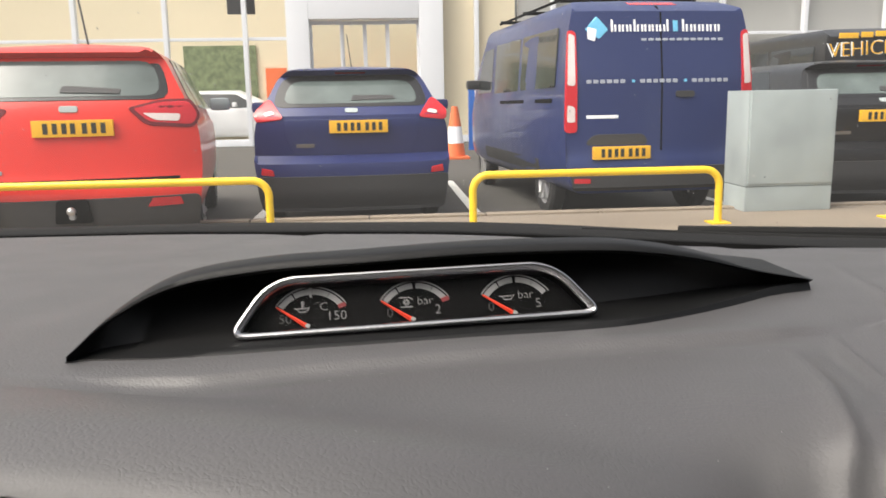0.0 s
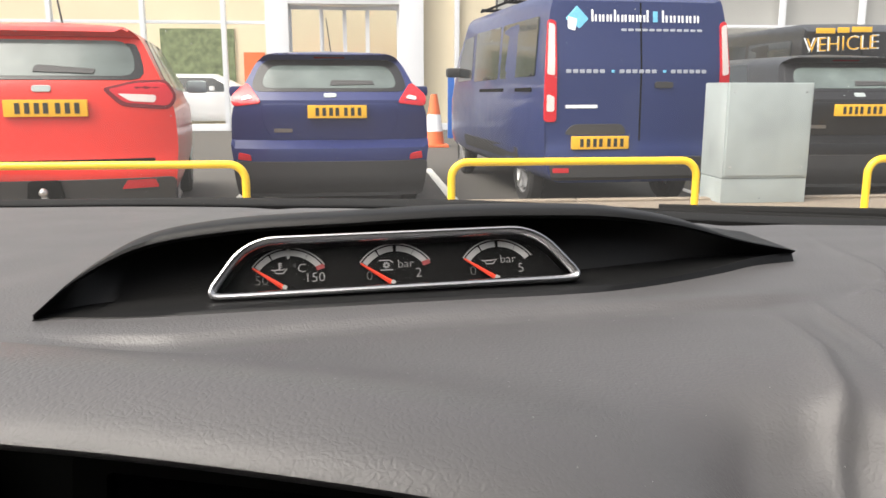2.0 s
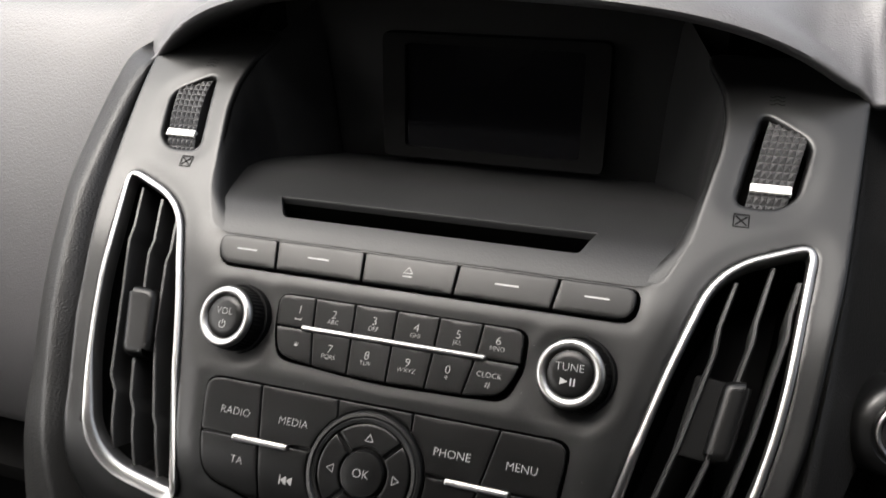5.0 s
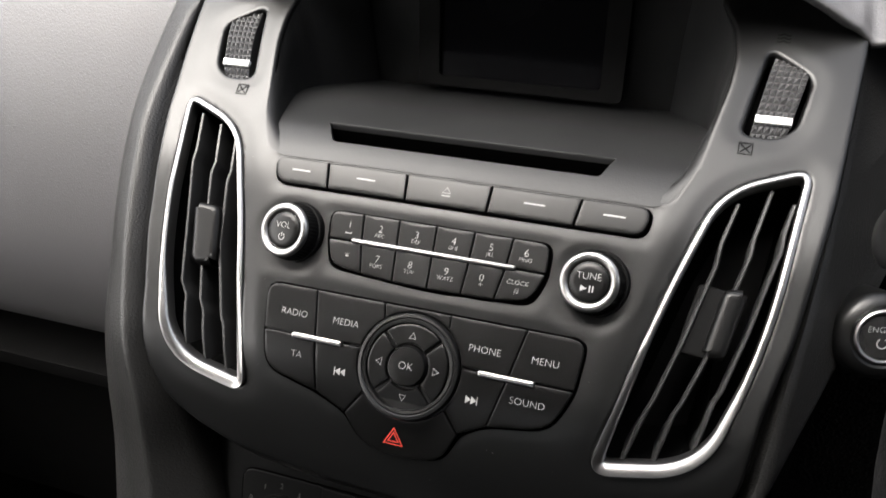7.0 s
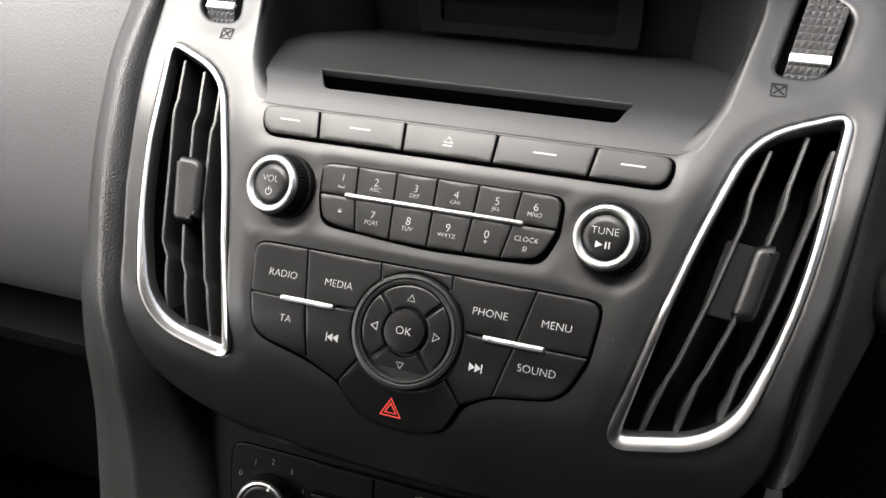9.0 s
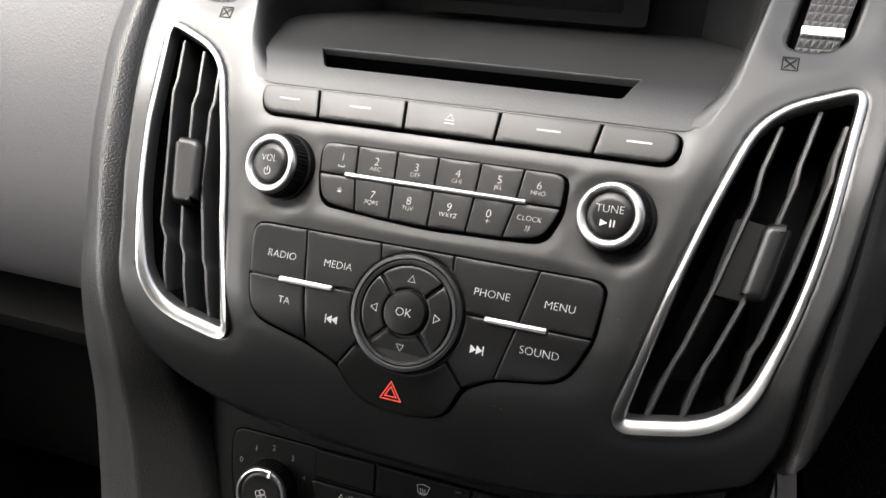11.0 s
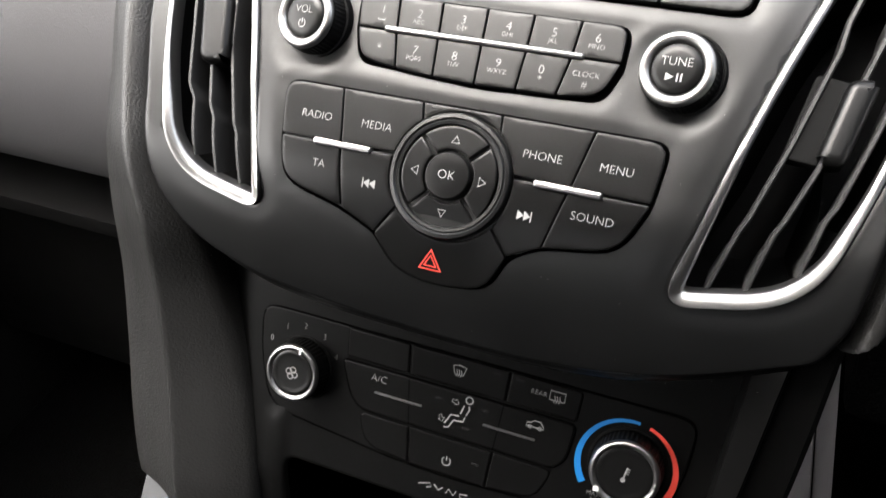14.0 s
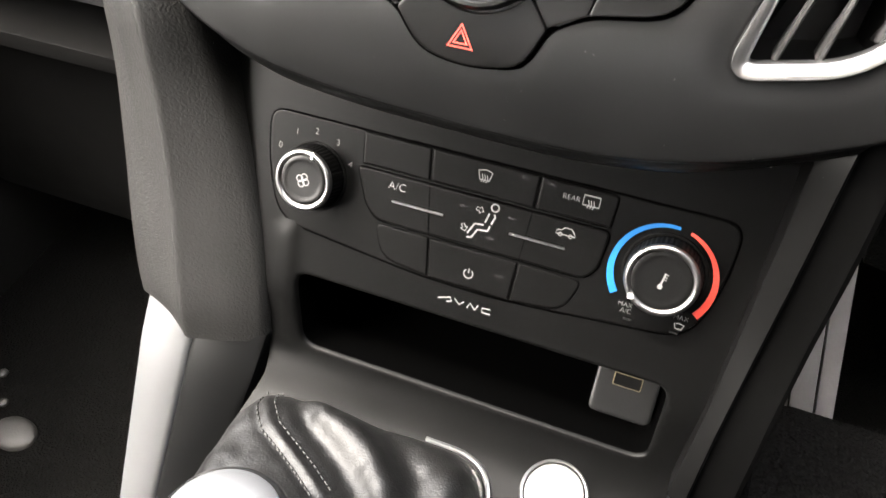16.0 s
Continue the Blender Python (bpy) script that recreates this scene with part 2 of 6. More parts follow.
def pad(S, poly, h0, h1, bevel=0.5, step=4.0):
    """A slab whose top follows a curved surface."""
    return sheet(S, inset(poly, bevel), (), step, h1, edge=((-bevel * .45, -bevel * .12), (-bevel * .8, -bevel * .4), (-bevel, -bevel), (-bevel, h0 - h1)))


def inside(p, poly):
    hit, (x, y) = False, p
    for (x0, y0), (x1, y1) in zip(poly, poly[1:] + poly[:1]):
        if (y0 > y) != (y1 > y) and x < (x1 - x0) * (y - y0) / (y1 - y0) + x0:
            hit = not hit
    return hit


def sheet(S, outline, holes=(), step=8.0, h=0.0, edge=((0, -4),), hole_edge=((0, -6),)):
    """A surface with holes, its rims turned down by edge (inset, height) steps."""
    from mathutils.geometry import delaunay_2d_cdt
    def dense(ring):
        fine = []
        for a, b in zip(ring, ring[1:] + ring[:1]):
            k = max(1, int(math.dist(a, b) / step))
            fine += [(a[0] + (b[0] - a[0]) * j / k, a[1] + (b[1] - a[1]) * j / k) for j in range(k)]
        return [p for i, p in enumerate(fine) if math.dist(p, fine[i - 1]) > 1e-4]

    outline, holes = dense(list(outline)), [dense(list(q)) for q in holes]
    rings = [outline, *holes]
    pts, segs, extra = [], [], []
    for ring in rings:
        base = len(pts)
        pts += ring
        segs += [(base + i, base + (i + 1) % len(ring)) for i in range(len(ring))]
        near = inset(ring, 1.3 if ring is outline else -1.3)
        for a, b in zip(near, near[1:] + near[:1]):
            k = max(1, int(math.dist(a, b) / step))
            for j in range(k):
                p = (a[0] + (b[0] - a[0]) * j / k, a[1] + (b[1] - a[1]) * j / k)
                if inside(p, outline) and not any(inside(p, q) for q in holes):
                    extra.append(p)
    pts += extra
    xs, ys = [p[0] for p in outline], [p[1] for p in outline]
    marks = np.array(pts)
    for gx in np.arange(min(xs) + step / 2, max(xs), step):
        for gy in np.arange(min(ys) + step / 2, max(ys), step):
            p = (float(gx), float(gy))
            if ((marks - p) ** 2).sum(1).min() > 1.2 and inside(p, outline) and not any(inside(p, q) for q in holes):
                pts.append(p)
    vs, es, fs, *_ = delaunay_2d_cdt([Vector(p) for p in pts], segs, [], 0, 1e-5)
    bm = bmesh.new()
    verts = [bm.verts.new(S.at(v.x, v.y, h)) for v in vs]
    for f in fs:
        c = sum((vs[i] for i in f), Vector((0, 0))) / len(f)
        if inside(c, outline) and not any(inside(c, q) for q in holes):
            bm.faces.new([verts[i] for i in f])
    for ring, steps, sgn in [(outline, edge, 1)] + [(q, hole_edge, -1) for q in holes]:
        if steps:
            loops(bm, S, ring, [(0, h)] + [(d * sgn, h + k) for d, k in steps], cap=False)
    bmesh.ops.remove_doubles(bm, verts=bm.verts, dist=0.00002)
    return bm


def turned(m, rings, n=48, cap=True, ridges=0):
    """A turned body on the frame m: (radius, height) rings in mm; ridges: flutes on the rings marked with a third number."""
    bm = bmesh.new()
    made = []
    for ring in rings:
        r, h = ring[0], ring[1]
        depth = ring[2] if len(ring) > 2 else 0
        made.append([bm.verts.new(m @ Vector((math.cos(a) * (r + depth * (i % 2)) / 1000, math.sin(a) * (r + depth * (i % 2)) / 1000, h / 1000))) for i, a in enumerate(np.linspace(0, 2 * math.pi, n, endpoint=False))])
    for a, b in zip(made, made[1:]):
        for i in range(n):
            bm.faces.new((a[i], a[(i + 1) % n], b[(i + 1) % n], b[i]))
    if cap:
        bm.faces.new(made[-1])
    return bm


def ribbon(bm, S, pts, w, h, closed=False):
    """A thin printed line through points on a surface."""
    P = [Vector(p) for p in pts]
    k = len(P)
    left, right = [], []
    for i in range(k):
        a = P[i - 1] if (i > 0 or closed) else P[i]
        b = P[(i + 1) % k] if (i < k - 1 or closed) else P[i]
        d = (b - a).normalized()
        n = Vector((-d.y, d.x)) * (w / 2)
        left.append(bm.verts.new(S.at(*(P[i] + n), h)))
        right.append(bm.verts.new(S.at(*(P[i] - n), h)))
    for i in range(k if closed else k - 1):
        j = (i + 1) % k
        bm.faces.new((left[i], left[j], right[j], right[i]))


def fill(bm, S, poly, h):
    f = bm.faces.new([bm.verts.new(S.at(u, v, h)) for u, v in poly])
    bmesh.ops.triangulate(bm, faces=[f])


def arc(cx, cy, r, a0, a1, n=14):
    """Points on a circle; angles from the right, turning up (v runs down)."""
    return [(cx + r * math.cos(radians(a)), cy - r * math.sin(radians(a))) for a in np.linspace(a0, a1, n)]


def words(text, m, size, mat, parent, name="legend", thick=0.0):
    """Printed words, centred on the frame m; size in metres of a capital's full line."""
    cu = bpy.data.curves.new(name, "FONT")
    cu.body, cu.size, cu.align_x, cu.align_y, cu.extrude, cu.resolution_u = text, size, "CENTER", "CENTER", thick, 3
    cu.offset = -.018 * size
    tmp = bpy.data.objects.new(name, cu)
    me = bpy.data.meshes.new_from_object(tmp)
    me.transform(m)
    bpy.data.objects.remove(tmp)
    bpy.data.curves.remove(cu)
    me.materials.clear()
    me.materials.append(mat)
    ob = new(name, me)
    hold(ob, parent)
    return ob


def bar(bm, a, b, r, n=10):
    """A round bar from a to b."""
    a, b = Vector(a), Vector(b)
    q = (b - a).to_track_quat("Z", "Y").to_matrix().to_4x4()
    rings = []
    for p in (a, b):
        q.translation = p
        rings.append([bm.verts.new(q @ Vector((math.cos(t) * r, math.sin(t) * r, 0))) for t in np.linspace(0, 2 * math.pi, n, endpoint=False)])
    for i in range(n):
        bm.faces.new((rings[0][i], rings[0][(i + 1) % n], rings[1][(i + 1) % n], rings[1][i]))
    bm.faces.new(rings[0]), bm.faces.new(rings[1])


def block(bm, x0, x1, y0, y1, z0, z1, bevel=0.0, m=None):
    made = bmesh.ops.create_cube(bm, size=1, matrix=Matrix.Translation(((x0 + x1) / 2, (y0 + y1) / 2, (z0 + z1) / 2)) @ Matrix.Diagonal((abs(x1 - x0), abs(y1 - y0), abs(z1 - z0), 1)))
    if bevel:
        es = list({e for v in made["verts"] for e in v.link_edges})
        res = bmesh.ops.bevel(bm, geom=es, offset=bevel, segments=2, affect="EDGES", profile=0.7)
    if m is not None:
        bmesh.ops.transform(bm, matrix=m, verts=[v for v in made["verts"] if v.is_valid] + ([v for v in res["verts"]] if bevel else []))


def boxy(x0, x1, y0, y1, z0, z1, bevel=0.0):
    bm = bmesh.new()
    block(bm, x0, x1, y0, y1, z0, z1, bevel)
    return bm


def skin(rows, close=False):
    """Quads between rows of points."""
    bm = bmesh.new()
    made = [[bm.verts.new(p) for p in row] for row in rows]
    for a, b in zip(made, made[1:]):
        for i in range(len(a) - 1 + close):
            j = (i + 1) % len(a)
            bm.faces.new((a[i], a[j], b[j], b[i]))
    return bm


def ease(a, b, t):
    t = max(0.0, min(1.0, (t - a) / (b - a)))
    return t * t * (3 - 2 * t)


PANEL = Swept([(.26, 1.045), (.235, 1.03), (.20, 1.010), (.164, .985), (.135, .963), (.111, .940), (.082, .912), (.070, .899), (.060, .880), (.052, .858), (.047, .838), (.046, .826)], start=-29.2)
FLOOR = Swept([(.262, .957), (.200, .9735), (.175, .9756), (.160, .9752), (.151, .9728), (.1450, .9702), (.1394, .9669)])
CONSOLE = Swept([(.104, .866), (.088, .839), (.075, .818), (.067, .805), (.033, .751), (.0225, .733), (.016, .715), (.008, .699), (-.006, .690), (-.03, .685), (-.10, .676), (-.26, .655), (-.45, .64)], start=-56.08)


# ---- the car that the camera sits in: shell ----
def shell():
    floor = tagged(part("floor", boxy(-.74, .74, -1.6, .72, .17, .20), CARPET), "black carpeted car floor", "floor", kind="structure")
    tagged(part("ceiling", boxy(-.62, .62, -1.5, -.10, 1.40, 1.43, 0.01), HEADLINING), "charcoal fabric headlining of the car", "ceiling", kind="structure")
    for sx, nm in ((-1, "wall_west"), (1, "wall_east")):
        bm = bmesh.new()
        a = sx * .74
        block(bm, a, a + sx * .03, -1.6, .80, .2, .94 if sx < 0 else 1.0)
        # unseen panels over the side windows, added to limit light on the right
        if sx > 0:
            block(bm, a, a + .03, -1.6, .02, 1.0, 1.41)
            block(bm, a, a + .03, .42, .80, 1.0, 1.2)
        block(bm, a - sx * .02, a + sx * .02, -1.6, -1.0 if sx < 0 else -.58, .94, 1.42)
        for (y0, z0), (y1, z1) in (((.76, 1.0), (-.10, 1.41)), ((-.10, 1.41), (-1.5, 1.41))):
            bar(bm, (a, y0, z0), (sx * .64, y1, z1), .035, 8)
        tagged(part(nm, bm, PAD), "dark door, window pillars and unseen light-blocking panels of the car", "car door", kind="structure")
    # unseen rear wall; the window is made small to cut reflections and bounce
    bm = bmesh.new()
    block(bm, -.74, .74, -1.63, -1.6, .2, 1.12)
    block(bm, -.74, .74, -1.63, -1.6, 1.34, 1.43)
    block(bm, -.74, -.56, -1.63, -1.6, 1.12, 1.34)
    block(bm, .25, .74, -1.63, -1.6, 1.12, 1.34)
    tagged(part("wall_south", bm, PAD), "dark unseen rear wall, its back window narrowed to limit light", "rear wall", kind="structure")
    # unseen wall in place of seats and driver, added to block rear light
    bm = bmesh.new()
    block(bm, -.74, .10, -.84, -.76, .2, 1.05)
    block(bm, .10, .74, -.50, -.42, .2, 1.36)
    tagged(part("wall_middle", bm, CARPET), "plain dark unseen wall added to block light from behind", "partition", kind="structure")
    bm = bmesh.new()
    block(bm, -.74, .74, .70, .74, .2, .99)
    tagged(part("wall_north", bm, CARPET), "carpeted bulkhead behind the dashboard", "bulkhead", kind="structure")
    bm = bmesh.new()
    bar(bm, (-.62, -.10, 1.405), (.62, -.10, 1.405), .025)
    tagged(part("trim", bm, HEADLINING), "charcoal header rail above the windscreen", "rail", kind="structure")
    return floor


shell()


# ---- dashboard ----
# the cowl, the gauge pod and all ahead of them sit slightly nose-down against the console
COWL = Matrix(((.99952, .00126, -.03083, .03421), (-.00051, .9997, .02453, -.02839), (.03086, -.0245, .99922, .01093), (0, 0, 0, 1)))


def settle(p):
    p = Vector(p)
    return p.lerp(COWL @ p, ease(.24, .34, p.y))


def lip(x):
    k = min(abs(x) / .176, 1.0)
    return .186 + .032 * k**3, 1.0745 - .0165 * k**2 - .036 * k**4.5


def screen_base(x):
    """Where the dashboard meets the windscreen."""
    return .80 - .10 * ease(-.1, .35, x) - .12 * max(0, -x - .35) - .1 * max(0, x - .3), 1.0245


def dash_column(x):
    ly, lz = lip(x)
    yw, zw = screen_base(x)
    cy = float(np.interp(x, [-.2, -.1, -.059, -.021, .02, .086, .132, .18, .233], [.315, .315, .322, .341, .358, .383, .396, .412, .444]))
    st = .0038 * ease(-.13, -.07, x) - .003 * ease(.2, .26, x)
    middle = 1 - min(abs(x) / .176, 1.0) ** 4
    nose = []
    for (a, b), (c, d) in zip([(.075, -.013), (.04, -.012), (.014, -.009), (.0045, -.0055), (.0035, -.002), (.014, -.0004), (.05, -.004)], [(.075, -.0165), (.045, -.016), (.0265, -.0145), (.0140, -.0120), (.0092, -.0078), (.0182, -.0026), (.046, .0002)]):
        nose.append((ly + a + (c - a) * middle, lz + b + (d - b) * middle))
    nose[-1] = (nose[-1][0], max(nose[-1][1], 1.040))
    inner = nose + [(.285, 1.056), (cy - .022, 1.0512 - st), (cy - .003, 1.0494 - st), (cy + .003, 1.0497), (max(.42, cy + .03), 1.0482), (.55, 1.044), (.68, 1.037), (yw - .02, zw + .006), (yw, zw)]
    w = ease(.176, .25, abs(x))
    outer = [(.33, .664), (.280, .672), (.243, .694), (.212, .742), (.193, .822), (.202, .90), (.226, .97), (.26, 1.024), (.285, 1.041), (cy - .022, 1.046), (cy - .003, 1.0472 - st), (cy + .003, 1.0474), (max(.42, cy + .03), 1.0475), (.55, 1.044), (.68, 1.037), (yw - .02, zw + .006), (yw, zw)]
    if x > 0:
        low = [(.36, .930), (.31, .931), (.27, .934), (.24, .941), (.22, .953), (.208, .972), (.205, 1.005), (.225, 1.04)]
        high = [(.36, 1.020), (.31, 1.020), (.27, 1.021), (.252, 1.022), (.243, 1.0245), (.239, 1.028), (.241, 1.033), (.252, 1.039)]
        k = ease(.27, .33, x)
        outer[:8] = [(a + (c - a) * k, b + (d - b) * k) for (a, b), (c, d) in zip(high, low)]
    out = []
    for (a, b), (c, d) in zip(inner, outer):
        y, z = a + (c - a) * w, b + (d - b) * w
        xr = float(np.interp(y, [.18, .235, .263, .307, .362, .412, .45], [.163, .172, .177, .186, .203, .222, .243]))
        # the last term is an unseen driver's-side hump, added to shade the cheek
        up = .0025 * ease(xr - .014, xr, x) + .0032 * math.exp(-((x - xr) / .004) ** 2) + .024 * ease(xr + .002, xr + .085, x) + .06 * ease(.28, .37, x)
        out.append((x, y, z + up * (ease(.2, .25, y) - ease(.42, .6, y))))
    return out


dashboard = thing("dashboard", "dark grey grained plastic dashboard with a hooded centre", "dashboard", (0, .4, .9))
XS = sorted(set([round(v, 4) for v in np.concatenate([np.linspace(-.74, -.26, 9), np.linspace(-.25, .25, 121), np.linspace(.16, .25, 61), np.linspace(.26, .74, 9)])]))


def dash_top():
    cols = []
    for x in XS:
        raw = [Vector((p[1], p[2])) for p in dash_column(x)]
        knots = [0.0]
        for a, b in zip(raw, raw[1:]):
            knots.append(knots[-1] + max((b - a).length, 1e-4))
        fine = []
        for i in range(len(raw) - 1):
            for j in range(3):
                fine.append(catmull(raw, knots, knots[i] + (knots[i + 1] - knots[i]) * j / 3))
        fine.append(raw[-1])
        cols.append([settle((x, p.x, p.y)) for p in fine])
    return skin(cols)


part("top_pad", dash_top(), DASH, dashboard, "grey grained plastic pad", sharp=60)


LEFT_CHEEK = ((1.016, .172, .180, .199, .240), (1.0165, .172, .180, .199, .2155), (.979, .169, .182, .199, .160), (.956, .165, .179, .197, .134), (.932, .159, .174, .193, .110), (.905, .152, .167, .187, .086), (.883, .145, .160, .1835, .068), (.855, .132, .152, .1815, .056), (.82, .124, .1495, .182, .048), (.78, .110, .146, .182, .034), (.745, .099, .1415, .178, .016), (.722, .0955, .138, .1735, .004), (.704, .094, .135, .1695, -.003))
RIGHT_CHEEK = ((1.016, .172, .180, .270, .240), (1.0165, .172, .180, .270, .2155), (.979, .166, .175, .270, .160), (.956, .161, .171, .270, .134), (.932, .156, .166, .270, .110), (.905, .150, .160, .268, .086), (.883, .146, .156, .266, .068), (.866, .143, .153, .264, .060), (.85, .140, .150, .262, .055))


def bolster(sx, levels):
    """The padded cheek beside the centre panel; each level: z, inner x, crease x, outer x, front y."""
    levels = [Vector((*q, .004 if q[0] > .8 else 0.0)) for q in levels]
    count = (len(levels) - 1) * 6
    rows = []
    for i in range(count + 1):
        z, xi, xc, xo, y, wide = catmull(levels, list(range(len(levels))), i * (len(levels) - 1) / count)
        back = .10 + max(0, y - .05)
        across = [(xi, .07), (xi, .016), (xi + .0015, .0115), (xi + .005, .0085), (xi * .5 + xc * .5, .003), (xc - .003, -.0018), (xc - .001, -.0026), (xc + .001, -.0024), (xc + .003, -.0014), (xc * .5 + xo * .5, .0035), (xo - .004, .0075), (xo - .001, .0115), (xo, .018), (xo + wide, .05)]
        rows.append([(sx * a, y + b, z) for a, b in across] + [(sx * (xo + wide), back + .14, z)])
    if sx > 0:
        rows = [[(x, y + .13 * ease(.152, .23, x), z) for x, y, z in row] for row in rows]
    if sx < 0:
        lift = [max(0, min(1, (abs(p[0]) - .135) / .034)) for p in rows[-1]]
        for n in (-1, -2, -3):
            rows[n] = [(p[0], p[1] + .0085 * k * (4 + n) / 3, p[2] + .0178 * k * (4 + n) / 3) for p, k in zip(rows[n], lift)]
    else:
        # the lower rim rises outwards, in line with the rim of the panel
        cut = lambda x: .8655 + (min(x, .215) - .142) * .85
        rows = [[(x, y + max(0, cut(x) - z) * .55, max(z, cut(x))) for x, y, z in row] for row in rows]
    rows.append([(p[0], p[1] + .0012, p[2] - .0012) for p in rows[-1]])
    rows.append([(p[0], p[1] + .03, p[2] + (0 if sx < 0 else .004)) for p in rows[-1]])
    bm = skin(rows)
    bmesh.ops.remove_doubles(bm, verts=bm.verts, dist=.00005)
    return bm


def trim_below(levels):
    """The smooth dark trim below the driver's cheek: a narrow face with two crisp edges."""
    levels = [Vector(q) for q in levels]
    rows = []
    for i in range(31):
        z, xi, xc, xo, y = catmull(levels, list(range(len(levels))), i * (len(levels) - 1) / 30)
        rows.append([(a, y + b, z) for a, b in ((xi, .06), (xi, .0052), (xi + .0008, .0042), (xc - .0012, .0008), (xc, .0), (xc + .0008, .0006), (xc + .0012, .0022), (xc + .003, .003), (xo - .002, .0028), (xo, .0042), (xo + .001, .012), (xo + .001, .16))])
    return skin(rows)


part("bolster", bolster(-1, LEFT_CHEEK), PAD, dashboard, "padded grained vinyl cheek", sharp=50)
part("knee_trim", bolster(1, RIGHT_CHEEK), SHADEDPAD, dashboard, "grained black cheek with shade put into its colour", sharp=50)
part("side_trim", trim_below(((.90, .130, .140, .152, .088), (.86, .1215, .132, .148, .060), (.82, .1195, .1285, .146, .047), (.78, .117, .1245, .1425, .033), (.745, .114, .120, .139, .015), (.722, .111, .1175, .137, .003), (.704, .109, .116, .136, -.004))), HEATER, dashboard, "smooth dark side trim", sharp=30)
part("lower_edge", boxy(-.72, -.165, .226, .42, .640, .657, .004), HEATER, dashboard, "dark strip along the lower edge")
# glovebox borrows the near-black heater plastic so that it looks shadowed
part("glovebox", boxy(-.72, -.19, .275, .66, .36, .638, .02), HEATER, dashboard, "glovebox with its shadow put into a near-black colour")
part("knee_panel", boxy(.225, .70, .36, .62, .50, .935, .02), LITCARPET, dashboard, "dark panel under the steering column")

# scuttle and wiper outside, at the foot of the windscreen
scuttle = thing("scuttle", "black plastic scuttle below the windscreen", "scuttle", (0, .84, 1.0))
rows = []
for x in np.linspace(-.75, .75, 31):
    y, z = screen_base(x)
    rows.append([(x, y + .0, z - .012), (x, y + .004, z + .004 + .004 * ease(-.05, .45, x)), (x, y + .03, z + .006 + .004 * ease(-.05, .45, x)), (x, y + .12, z - .004), (x, y + .3, z - .07)])
rows = [[settle(p) for p in row] for row in rows]
part("cover", skin(rows), GAP, scuttle)
wiper = thing("wiper", "black wiper arm and blade lying on the windscreen", "wiper", (.3, .8, 1.04))
bm = bmesh.new()
bar(bm, settle((.07, .82, 1.027)), settle((.66, .71, 1.026)), .003, 8)
part("blade", bm, GAP, wiper)
bm = bmesh.new()
bar(bm, settle((.16, .83, 1.026)), settle((.70, .76, 1.030)), .004, 8)
part("arm", bm, GAP, wiper)


